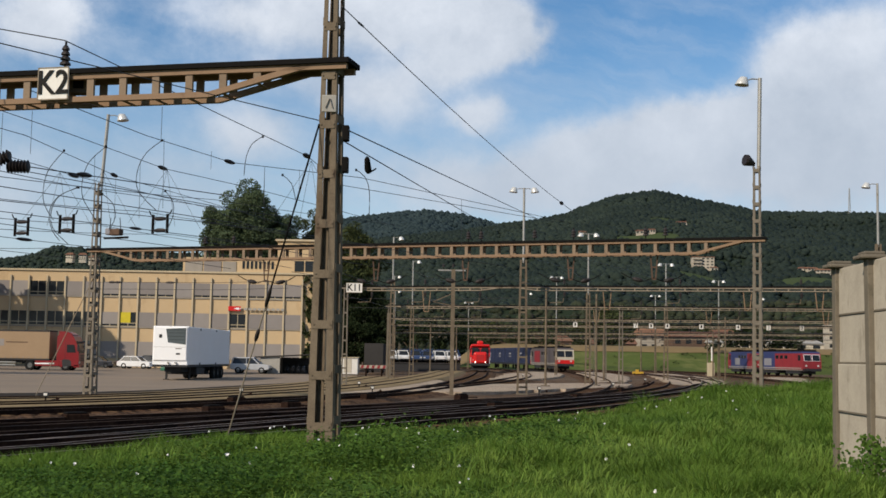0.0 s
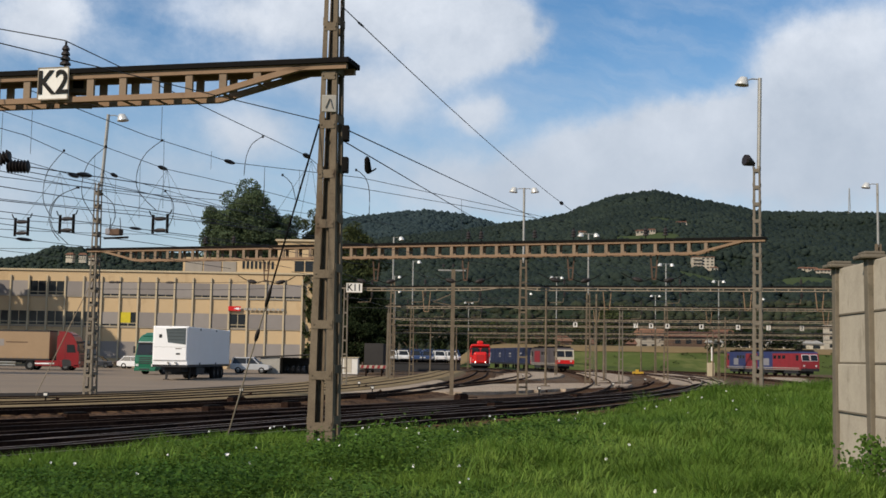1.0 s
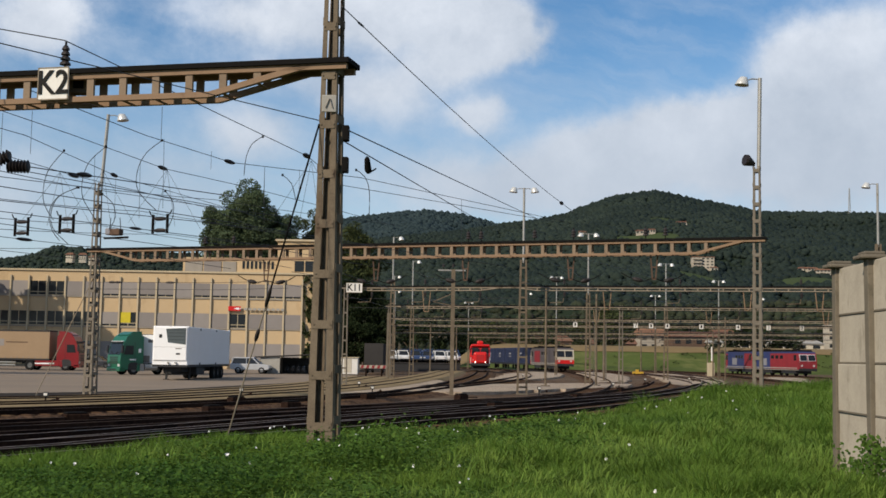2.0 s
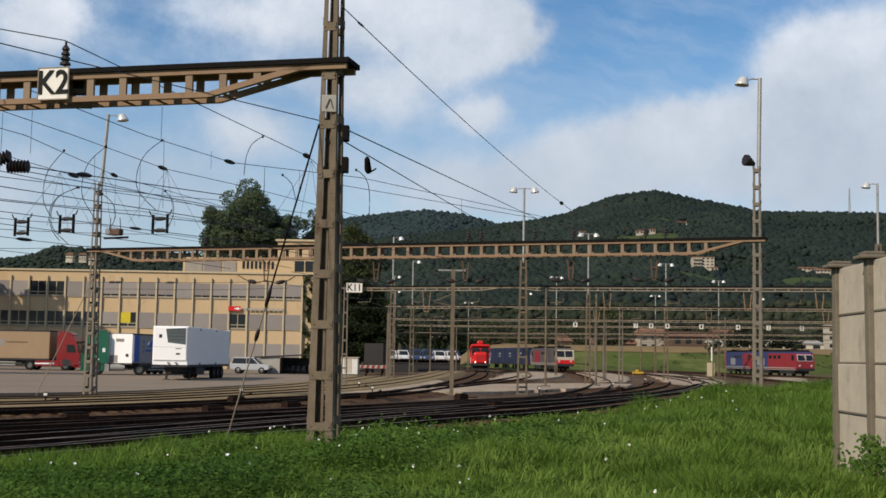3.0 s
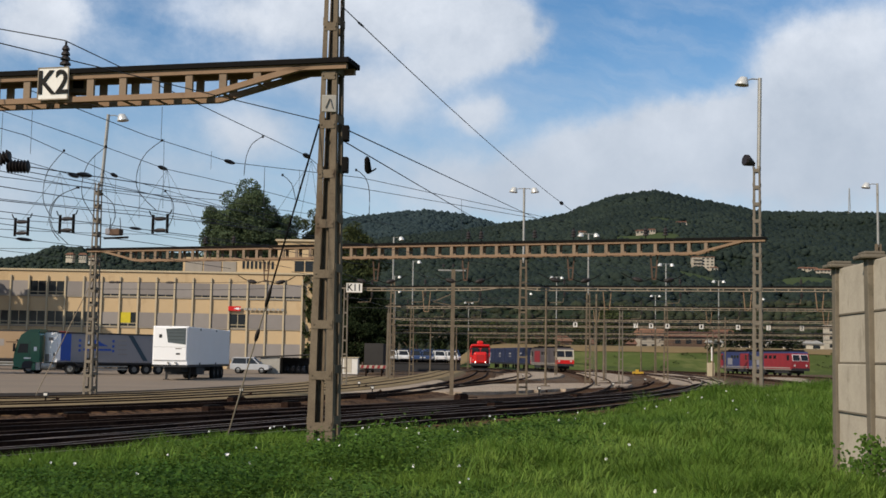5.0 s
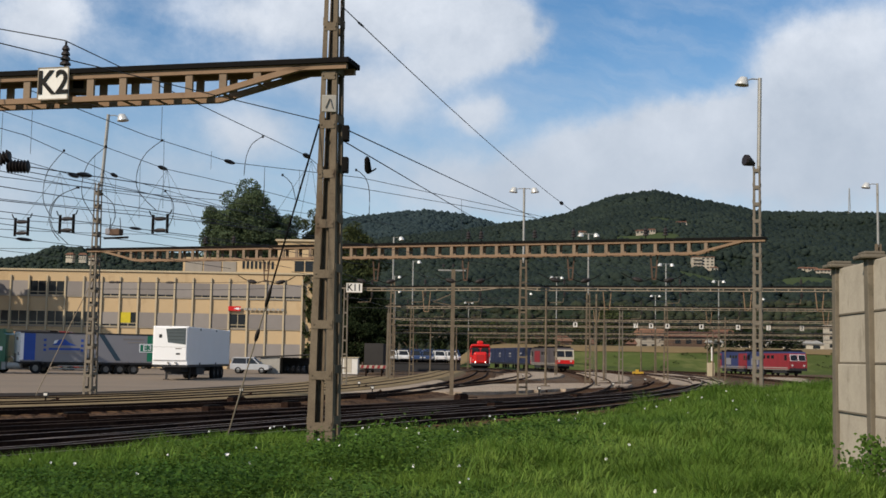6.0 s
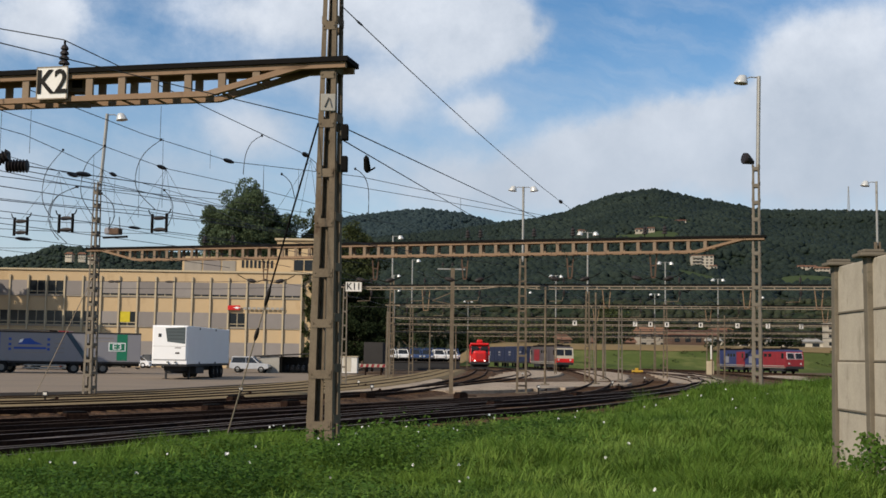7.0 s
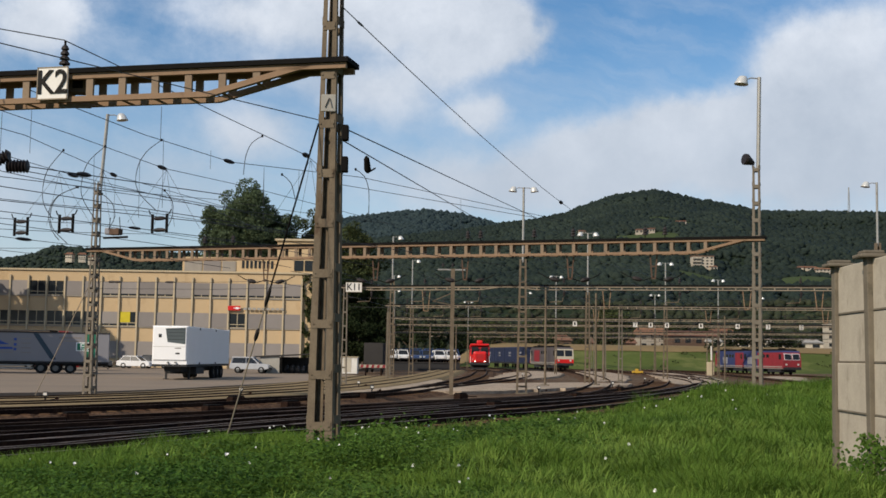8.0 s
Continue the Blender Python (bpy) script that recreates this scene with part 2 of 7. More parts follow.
M = dict(
    earth=material("yard_earth", (0.170, 0.112, 0.070), 0.95, spec=0.05, second=(0.03, 0.021, 0.016), scale=0.5, fine=8, contrast=0.75, grain=0.5, bump=0.5, bump_dist=0.05, stain=(0.14, 0.12, 0.09), stain_scale=0.15),
    ballast=material("ballast_stone", (0.150, 0.090, 0.054), 0.95, spec=0.05, second=(0.012, 0.0075, 0.005), scale=0.7, fine=9, contrast=0.80, bump=1.0, bump_dist=0.08, grain=0.55),
    gravel=material("pale_gravel", (0.50, 0.40, 0.30), 0.95, spec=0.05, second=(0.16, 0.13, 0.10), scale=0.6, fine=9, contrast=0.7, grain=0.55, bump=0.5, bump_dist=0.03, stain=(0.12, 0.09, 0.065), stain_scale=0.35, stain_at=0.58),
    dry=material("dry_verge", (0.29, 0.215, 0.125), 0.95, spec=0.05, second=(0.13, 0.10, 0.05), scale=0.7, fine=12, bump=0.6, bump_dist=0.05),
    asphalt=material("worn_asphalt", (0.262, 0.205, 0.150), 0.9, spec=0.12, second=(0.165, 0.134, 0.104), scale=0.12, fine=6, bump=0.1, stain=(0.15, 0.132, 0.115), stain_scale=0.07, stain_at=0.6),
    soil=material("verge_soil", (0.085, 0.125, 0.028), 0.95, second=(0.05, 0.08, 0.017), scale=0.8, fine=8, bump=0.6, bump_dist=0.08),
    meadow=material("embankment_grass", (0.085, 0.11, 0.03), 0.95, second=(0.05, 0.068, 0.018), scale=0.08, fine=1.2, contrast=0.65, bump=0.6, bump_dist=0.3, stain=(0.115, 0.125, 0.042), stain_scale=0.11, stain_at=0.52, stretch=3.0),
    straw=material("dry_crest", (0.235, 0.165, 0.085), 0.95, second=(0.14, 0.105, 0.05), scale=0.1, fine=2, bump=0.4, bump_dist=0.2),
    rust=material("rusty_beam", (0.245, 0.158, 0.093), 0.8, second=(0.20, 0.125, 0.075), scale=3, fine=40, stain=(0.15, 0.085, 0.05), stain_scale=2.5, stain_at=0.6),
    dark=material("tarred_steel", (0.012, 0.011, 0.0105), 0.95, scale=4, fine=40),
    mast=material("weathered_mast", (0.200, 0.160, 0.112), 0.85, 0.0, second=(0.080, 0.062, 0.045), scale=2.5, fine=40, stain=(0.085, 0.058, 0.04), stain_scale=3.0, stain_at=0.56, stretch=0.4),
    greymast=material("grey_painted_mast", (0.185, 0.160, 0.125), 0.8, 0.0, second=(0.10, 0.082, 0.060), scale=2.5, fine=40, stain=(0.11, 0.08, 0.055), stain_scale=2.5, stain_at=0.6, stretch=0.4),
    galv=material("galvanised_steel", (0.34, 0.34, 0.32), 0.55, 0.35, second=(0.24, 0.235, 0.22), scale=2, fine=30, stain=(0.2, 0.17, 0.13), stain_scale=1.8, stain_at=0.62),
    rail=material("rail_steel", (0.040, 0.022, 0.014), 0.92, spec=0.04, second=(0.010, 0.006, 0.005), scale=0.5, fine=9, contrast=0.8, stain=(0.085, 0.052, 0.032), stain_scale=0.35, stain_at=0.60),
    railtop=material("rail_head", (0.40, 0.30, 0.235), 0.5, 0.3, second=(0.085, 0.052, 0.034), scale=0.6, fine=14, contrast=0.7, bump=0.02),
    rustytop=material("rusty_rail_head", (0.13, 0.078, 0.048), 0.8, 0.1, second=(0.05, 0.03, 0.02), scale=0.5, fine=10, bump=0.02),
    sleeper=material("tarred_sleeper", (0.088, 0.052, 0.031), 0.9, spec=0.05, scale=3, fine=30, rand=0.4),
    wire=material("copper_wire", (0.045, 0.047, 0.05), 0.5, 0.5, scale=8, bump=0),
    insul=material("brown_porcelain", (0.019, 0.013, 0.012), 0.6, scale=6, bump=0),
    white=material("white_enamel", (0.72, 0.70, 0.66), 0.5, second=(0.6, 0.57, 0.5), scale=2, fine=25, bump=0.03, stain=(0.42, 0.36, 0.28), stain_scale=3, stain_at=0.68),
    ink=material("black_enamel", (0.028, 0.027, 0.025), 0.9, bump=0),
    wall=material("ochre_render", (0.52, 0.39, 0.235), 0.9, second=(0.44, 0.325, 0.195), scale=0.3, fine=6, bump=0.1, stain=(0.40, 0.29, 0.17), stain_scale=0.5, stain_at=0.56, stretch=0.4),
    trim=material("pale_concrete_fin", (0.50, 0.42, 0.29), 0.85, second=(0.4, 0.33, 0.22), scale=1, fine=12, bump=0.1),
    band=material("grey_window_band", (0.30, 0.27, 0.23), 0.8, scale=1, fine=14, bump=0.1),
    blind=material("grey_blind", (0.24, 0.215, 0.20), 0.7, second=(0.2, 0.18, 0.165), scale=0.8, fine=20, bump=0.05, rand=0.16),
    glass=material("dark_glass", (0.016, 0.019, 0.022), 0.22, scale=1, bump=0, spec=0.35),
    yellow=material("yellow_blind", (0.62, 0.5, 0.02), 0.7, scale=2, bump=0),
    roofdark=material("bitumen_roof", (0.05, 0.047, 0.045), 0.9, scale=1, fine=10),
    concrete=material("panel_concrete", (0.50, 0.44, 0.35), 0.9, second=(0.29, 0.255, 0.20), scale=2.2, fine=30, bump=0.3, bump_dist=0.01, stain=(0.24, 0.21, 0.16), stain_scale=3.2, stain_at=0.57, stretch=0.35),
    post=material("mossy_concrete_post", (0.20, 0.172, 0.13), 0.95, second=(0.10, 0.085, 0.065), scale=4, fine=50, bump=0.5, stain=(0.07, 0.066, 0.048), stain_scale=3, stain_at=0.58),
    redpaint=material("red_lacquer", (0.22, 0.006, 0.010), 0.35, scale=1.5, fine=20, bump=0, coat=0.3, stain=(0.2, 0.012, 0.012), stain_scale=1.2, stain_at=0.62),
    locored=material("weathered_red_loco", (0.27, 0.022, 0.028), 0.6, second=(0.16, 0.015, 0.020), scale=1.2, fine=14, bump=0),
    brightred=material("signal_red_loco", (0.62, 0.012, 0.010), 0.4, scale=1.2, fine=14, bump=0),
    blue=material("dark_blue_paint", (0.030, 0.042, 0.125), 0.5, second=(0.024, 0.032, 0.10), scale=1, fine=14, bump=0),
    green=material("green_lacquer", (0.012, 0.12, 0.065), 0.35, second=(0.01, 0.09, 0.05), scale=1.5, fine=20, bump=0, coat=0.3),
    tarpgrey=material("silver_grey_tarpaulin", (0.225, 0.22, 0.235), 0.6, second=(0.195, 0.195, 0.215), scale=0.8, fine=10, bump=0.1, bump_dist=0.02),
    tarpblue=material("blue_tarpaulin", (0.02, 0.075, 0.36), 0.55, scale=1, fine=10, bump=0.05),
    tarpgreen=material("green_tarpaulin", (0.012, 0.19, 0.10), 0.55, scale=1, fine=10, bump=0.05),
    tarpteal=material("teal_print", (0.025, 0.055, 0.085), 0.55, scale=1, fine=10, bump=0.05),
    tarpbeige=material("beige_tarpaulin", (0.31, 0.21, 0.122), 0.65, second=(0.25, 0.17, 0.096), scale=0.8, fine=10, bump=0.1, bump_dist=0.02),
    fridge=material("white_reefer_panel", (0.80, 0.80, 0.80), 0.4, second=(0.74, 0.74, 0.74), scale=0.7, fine=12, bump=0, stain=(0.6, 0.6, 0.58), stain_scale=0.8, stain_at=0.66),
    carwhite=material("white_car_paint", (0.78, 0.78, 0.78), 0.5, scale=1, bump=0),
    carsilver=material("silver_car_paint", (0.55, 0.56, 0.58), 0.35, 0.3, scale=1, bump=0, coat=0.5),
    cardark=material("dark_car_paint", (0.03, 0.033, 0.042), 0.3, scale=1, bump=0, coat=0.5),
    carblue=material("blue_car_paint", (0.03, 0.06, 0.16), 0.3, scale=1, bump=0, coat=0.5),
    tyre=material("tyre_rubber", (0.02, 0.02, 0.02), 0.9, scale=8, bump=0.1),
    rim=material("dull_rim", (0.17, 0.17, 0.165), 0.45, 0.5, scale=6, bump=0),
    chassis=material("black_chassis", (0.022, 0.022, 0.024), 0.7, scale=4, bump=0.05),
    unitglass=material("unit_grille", (0.07, 0.09, 0.095), 0.5, second=(0.05, 0.065, 0.07), scale=2, fine=60, bump=0.2),
    greyloco=material("dark_grey_loco", (0.10, 0.085, 0.085), 0.5, scale=1.2, fine=14, bump=0),
    teal=material("teal_tank", (0.01, 0.16, 0.15), 0.5, scale=3, bump=0),
    lampwhite=material("lamp_housing", (0.66, 0.66, 0.63), 0.35, 0.3, scale=3, bump=0),
    headlight=material("lit_headlight", (1, 1, 1), 0.3, bump=0, emit=((1.0, 0.93, 0.8), 2.5)),
    redlight=material("lit_red_lamp", (0.8, 0.02, 0.02), 0.3, bump=0, emit=((1.0, 0.06, 0.03), 4.0)),
    bark=material("grey_bark", (0.12, 0.095, 0.07), 0.95, scale=3, fine=30, bump=0.8, bump_dist=0.03),
    leaf=leafy("poplar_leaf", (0.112, 0.145, 0.080), (0.068, 0.096, 0.050), rand=0.22),
    leafdark=leafy("ivy_dark_leaf", (0.036, 0.050, 0.022), (0.016, 0.025, 0.011), rand=0.25),
    leafolive=leafy("olive_leaf", (0.074, 0.088, 0.036), (0.042, 0.053, 0.021), rand=0.25),
    valleyleaf=leafy("valley_crown", (0.040, 0.046, 0.026), (0.018, 0.023, 0.014), rand=0.2, scale=0.03, thin=0),
    # hill crowns: distance haze is mixed into both leaf colours as grey-blue
    forest=leafy("forest_crown", (0.026, 0.0365, 0.028), (0.0125, 0.0195, 0.0165), rand=0.10, scale=0.012, thin=0),
    hazeforest=leafy("haze_blue_crown", (0.030, 0.045, 0.047), (0.020, 0.032, 0.034), rand=0.12, scale=0.03, thin=0),
    grass=leafy("grass_blade", (0.140, 0.222, 0.036), (0.066, 0.130, 0.020), rand=0.24, scale=0.7),
    weed=leafy("weed_leaf", (0.110, 0.185, 0.034), (0.030, 0.076, 0.014), rand=0.22, scale=0.35),
    hillsoil=material("forest_floor", (0.017, 0.026, 0.018), 0.95, second=(0.02, 0.03, 0.015), scale=0.02, fine=0.3, bump=0.3, bump_dist=1.0),
    field=material("hill_meadow", (0.055, 0.075, 0.032), 0.95, scale=0.02, fine=0.4, bump=0),
    petal=material("white_petal", (0.82, 0.82, 0.8), 0.6, scale=4, bump=0),
    rooftile=material("clay_roof", (0.20, 0.105, 0.068), 0.9, scale=0.5, fine=4, rand=0.3, bump=0.2),
    plaster=material("pale_plaster", (0.46, 0.41, 0.33), 0.9, scale=0.4, fine=4, rand=0.25, bump=0.05),
    brick=material("brown_shed_wall", (0.13, 0.085, 0.062), 0.9, scale=0.4, fine=4, bump=0.1),
    greybox=material("grey_kiosk_panel", (0.36, 0.34, 0.3), 0.8, scale=0.8, fine=8, bump=0.05),
    wood=material("grey_timber", (0.3, 0.25, 0.19), 0.9, scale=3, fine=30),
    navy=material("navy_container", (0.022, 0.032, 0.075), 0.6, second=(0.016, 0.022, 0.05), scale=1, fine=14, bump=0),
    straw_grass=leafy("tall_grass_blade", (0.178, 0.258, 0.050), (0.100, 0.168, 0.028), rand=0.3, scale=0.6),
    tanpost=material("tan_painted_post", (0.27, 0.205, 0.145), 0.85, second=(0.16, 0.115, 0.08), scale=1.5, fine=20),
    palebeam=material("faded_ochre_steel", (0.32, 0.27, 0.205), 0.85, second=(0.17, 0.135, 0.10), scale=1.5, fine=20),
    yellowpaint=material("yellow_paint", (0.55, 0.33, 0.03), 0.6, scale=3, bump=0),
)


# ---------------------------------------------------------------- mesh helpers
class Geo:
    """Vertices and faces of one mesh, gathered piece by piece."""

    def __init__(self):
        self.v, self.f = [], []

    def add(self, verts, faces):
        k = len(self.v)
        self.v.extend(tuple(p) for p in verts)
        self.f.extend(tuple(i + k for i in q) for q in faces)
        return self

    def box(self, x0, y0, z0, x1, y1, z1, m=None):
        p = [Vector((x, y, z)) for z in (z0, z1) for y in (y0, y1) for x in (x0, x1)]
        if m is not None:
            p = [m @ q for q in p]
        return self.add(p, [(0, 2, 3, 1), (4, 5, 7, 6), (0, 1, 5, 4), (2, 6, 7, 3), (0, 4, 6, 2), (1, 3, 7, 5)])

    def rbox(self, x0, y0, z0, x1, y1, z1, bevel=0.03, seg=2, m=None):
        bm = bmesh.new()
        bmesh.ops.create_cube(bm, size=1.0)
        for q in bm.verts:
            q.co = Vector(((x0 + x1) / 2 + q.co.x * (x1 - x0), (y0 + y1) / 2 + q.co.y * (y1 - y0), (z0 + z1) / 2 + q.co.z * (z1 - z0)))
        bmesh.ops.bevel(bm, geom=bm.edges[:], offset=bevel, segments=seg, affect="EDGES", profile=0.5)
        if m is not None:
            bmesh.ops.transform(bm, matrix=m, verts=bm.verts)
        bm.verts.index_update()
        self.add([q.co.copy() for q in bm.verts], [[q.index for q in f.verts] for f in bm.faces])
        bm.free()
        return self

    def beam(self, a, b, w, h, up=(0, 0, 1)):
        """A bar of w by h from a to b."""
        a, b = Vector(a), Vector(b)
        d = (b - a).normalized()
        s = d.cross(Vector(up))
        s = s.normalized() if s.length > 1e-4 else Vector((1, 0, 0))
        u = s.cross(d)
        p = [e + s * i * w / 2 + u * j * h / 2 for e in (a, b) for j in (-1, 1) for i in (-1, 1)]
        return self.add(p, [(0, 1, 3, 2), (4, 6, 7, 5), (0, 4, 5, 1), (2, 3, 7, 6), (0, 2, 6, 4), (1, 5, 7, 3)])

    def tube(self, pts, r, n=6):
        pts = [Vector(p) for p in pts]
        rs = r if isinstance(r, (list, tuple)) else [r] * len(pts)
        k = len(self.v)
        for i, p in enumerate(pts):
            d = (pts[min(i + 1, len(pts) - 1)] - pts[max(i - 1, 0)]).normalized()
            s = d.cross(Vector((0, 0, 1)))
            s = s.normalized() if s.length > 1e-3 else Vector((1, 0, 0))
            u = s.cross(d)
            for j in range(n):
                a = 2 * math.pi * j / n
                self.v.append(tuple(p + (s * math.cos(a) + u * math.sin(a)) * rs[i]))
        for i in range(len(pts) - 1):
            for j in range(n):
                self.f.append((k + i * n + j, k + i * n + (j + 1) % n, k + (i + 1) * n + (j + 1) % n, k + (i + 1) * n + j))
        self.f.append(tuple(k + j for j in reversed(range(n))))
        self.f.append(tuple(k + (len(pts) - 1) * n + j for j in range(n)))
        return self

    def prism(self, outline, y0, y1):
        """An outline in x, z drawn out from y0 to y1."""
        n = len(outline)
        p = [(x, y0, z) for x, z in outline] + [(x, y1, z) for x, z in outline]
        return self.add(p, [tuple(range(n)), tuple(reversed(range(n, 2 * n)))] + [(i, i + n, (i + 1) % n + n, (i + 1) % n) for i in range(n)])

    def moved(self, m):
        self.v = [tuple(m @ Vector(p)) for p in self.v]
        return self

    def mesh(self, name, mat, smooth=False):
        me = bpy.data.meshes.new(name)
        me.from_pydata(self.v, [], self.f)
        if smooth:
            me.polygons.foreach_set("use_smooth", [True] * len(me.polygons))
        for q in (mat if isinstance(mat, (list, tuple)) else [mat]):
            me.materials.append(q)
        bm = bmesh.new()
        bm.from_mesh(me)
        bmesh.ops.recalc_face_normals(bm, faces=bm.faces)
        bm.to_mesh(me)
        bm.free()
        return me


def part(name, geo, mat, parent, label="", smooth=False, m=None):
    ob = new(name, geo if isinstance(geo, bpy.types.Mesh) else geo.mesh(name, mat, smooth))
    ob.parent = parent
    if m is not None:
        ob.matrix_basis = m
    return tagged(ob, label)


def thing(name, label, category, m=None, group="", kind=""):
    ob = new(name)
    ob.empty_display_size = 0.2
    if m is not None:
        ob.matrix_basis = m
    return tagged(ob, label, category, group, kind)


def solid(name, geo, mat, label="", category="", group="", kind="", smooth=False, m=None):
    ob = new(name, geo.mesh(name, mat, smooth))
    if m is not None:
        ob.matrix_basis = m
    return tagged(ob, label, category, group, kind)


def bulk(name, verts, faces, mat, smooth=False):
    """A mesh from arrays: verts n x 3, faces m x 3 or m x 4."""
    me = bpy.data.meshes.new(name)
    n, k = faces.shape
    me.vertices.add(len(verts))
    me.vertices.foreach_set("co", np.asarray(verts, dtype=np.float32).ravel())
    me.loops.add(n * k)
    me.loops.foreach_set("vertex_index", faces.astype(np.int32).ravel())
    me.polygons.add(n)
    me.polygons.foreach_set("loop_start", np.arange(0, n * k, k, dtype=np.int32))
    if smooth:
        me.polygons.foreach_set("use_smooth", np.ones(n, dtype=bool))
    me.update(calc_edges=True)
    me.materials.append(mat)
    return me


def spline(pts, step=2.0):
    """A smooth line through plan points, as evenly spaced points."""
    p = [Vector((*q, 0)) if len(q) == 2 else Vector(q) for q in pts]
    out = []
    for i in range(len(p) - 1):
        a, b, c, d = p[max(i - 1, 0)], p[i], p[i + 1], p[min(i + 2, len(p) - 1)]
        n = max(2, int((c - b).length / step))
        for k in range(n):
            t = k / n
            out.append(0.5 * ((2 * b) + (c - a) * t + (2 * a - 5 * b + 4 * c - d) * t * t + (3 * b - a - 3 * c + d) * t ** 3))
    return out + [p[-1]]


# ---------------------------------------------------------------- ground
def smooth_step(a, b, x):
    t = min(1.0, max(0.0, (x - a) / (b - a)))
    return t * t * (3 - 2 * t)


def lerp_row(rows, x):
    if x <= rows[0][0]:
        return rows[0][1]
    for (a, p), (b, q) in zip(rows, rows[1:]):
        if x <= b:
            return p + (q - p) * (x - a) / (b - a)
    return rows[-1][1]


BANK_EDGE = [(-60, 2), (-22, 10.5), (-14, 13.0), (-6.5, 18.3), (-2, 23.6), (0.3, 28.0), (3.7, 34.5), (9.0, 42.5), (14, 47), (22, 52), (60, 62)]


BANK_SPOTS = [(-9, 15, 0.33), (-6, 17.5, 0.35), (-1.8, 18.9, 0.62), (-2, 22.5, 0.40), (0.3, 26, 0.36), (3.7, 33, 0.34), (7.5, 38, 0.55), (10, 39, 1.05), (14, 42, 1.12),
              (12, 28, 0.95), (6, 20, 0.70), (0, 13, 0.48), (5, 14.5, 0.58), (9, 15, 0.66), (-4, 10, 0.38), (0, 4, 0.5), (0, 0, 0.5), (20, 20, 0.9), (-20, 8, 0.3)]


def bank_height(x, y):
    """Height of the grass verge over the yard."""
    edge = lerp_row(BANK_EDGE, x)
    num = den = 0.0
    for px, py, pz in BANK_SPOTS:
        w = 1.0 / ((x - px) ** 2 + (y - py) ** 2 + 1.5) ** 1.6
        num, den = num + w * pz, den + w
    base = num / den
    base += 0.05 * noise.noise((x * 0.35, y * 0.35, 0)) + 0.03 * noise.noise((x * 1.1, y * 1.1, 3))
    fall = smooth_step(edge - 1.2, edge + 1.0, y)
    return base * (1 - fall) - 0.12 * fall


def grid_mesh(name, xs, ys, height, mat, keep=None):
    nx, ny = len(xs), len(ys)
    v = np.array([(x, y, height(x, y)) for y in ys for x in xs])
    f = np.array([(j * nx + i, j * nx + i + 1, (j + 1) * nx + i + 1, (j + 1) * nx + i) for j in range(ny - 1) for i in range(nx - 1)
                  if keep is None or keep((xs[i] + xs[i + 1]) / 2, (ys[j] + ys[j + 1]) / 2)])
    return bulk(name, v, f, mat, True)


def build_ground():
    g = Geo().box(-4500, -1500, -1.0, 4500, 4700, -0.14)
    solid("ground", g, M["earth"], "dark gravelly earth of the railway yard", "ground", kind="structure")
    xs = list(np.arange(-40, 41, 0.6))
    ys = list(np.arange(-12, 66, 0.6))
    ob = new("verge", grid_mesh("verge", xs, ys, bank_height, M["soil"], lambda x, y: y < lerp_row(BANK_EDGE, x) + 1.3))
    tagged(ob, "green overgrown bank beside the tracks", "verge", kind="structure")
    # the lorry park
    g = Geo()
    edge = spline([(-90, 30), (-40, 45), (-19, 57.5), (-12.5, 78), (-8.3, 104), (-8, 120), (-12, 133)], 3)
    top = [(p.x, p.y) for p in edge] + [(-12, 200), (-120, 200), (-120, 30)]
    n = len(top)
    g.add([(x, y, 0.02) for x, y in top] + [(x, y, -0.13) for x, y in top],
          [tuple(range(n))] + [(i, (i + 1) % n, (i + 1) % n + n, i + n) for i in range(n)])
    solid("pavement", g, M["asphalt"], "worn grey asphalt of the lorry park", "pavement", kind="structure")


build_ground()


def patch(name, pts, z, mat, label):
    p = [q + Vector((noise.noise((q.x * 0.5, q.y * 0.5, 0)), noise.noise((q.x * 0.5, q.y * 0.5, 9)) * 2.5, 0)) * 0.8 for q in spline(pts + [pts[0]], 1.2)[:-1]]
    n = len(p)
    g = Geo().add([(q.x, q.y, z) for q in p] + [(q.x, q.y, z - 0.3) for q in p], [tuple(range(n))] + [(i, (i + 1) % n, (i + 1) % n + n, i + n) for i in range(n)])
    solid(name, g, M[mat], label, "ground", kind="structure")


def build_patches():
    patch("gravel_bed", [(-2.5, 70), (3, 72), (9, 84), (13.5, 92), (16, 104), (11, 102), (6, 96), (1.5, 88)], 0.05, "gravel", "pale gravel between the tracks")
    patch("gravel_bed", [(4.5, 112), (9, 120), (13.5, 140), (17, 175), (14, 190), (9.4, 165), (7, 140)], 0.045, "gravel", "pale gravel between the tracks")
    patch("gravel_bed", [(-5.2, 62), (-2.4, 74), (0.2, 100), (-1.2, 104), (-4.6, 84), (-6.6, 68)], 0.055, "gravel", "pale gravel between the tracks")
    patch("gravel_bed", [(33, 100), (36, 108), (42, 140), (49, 165), (46, 170), (38, 140)], 0.048, "gravel", "pale gravel between the tracks")
    patch("gravel_bed", [(20, 104), (26, 112), (33, 150), (36, 192), (31.5, 190), (26.5, 150)], 0.052, "gravel", "pale gravel between the tracks")
    patch("gravel_bed", [(14, 108), (18, 118), (24, 160), (25.5, 198), (21.5, 192), (18, 150)], 0.047, "gravel", "pale gravel between the tracks")
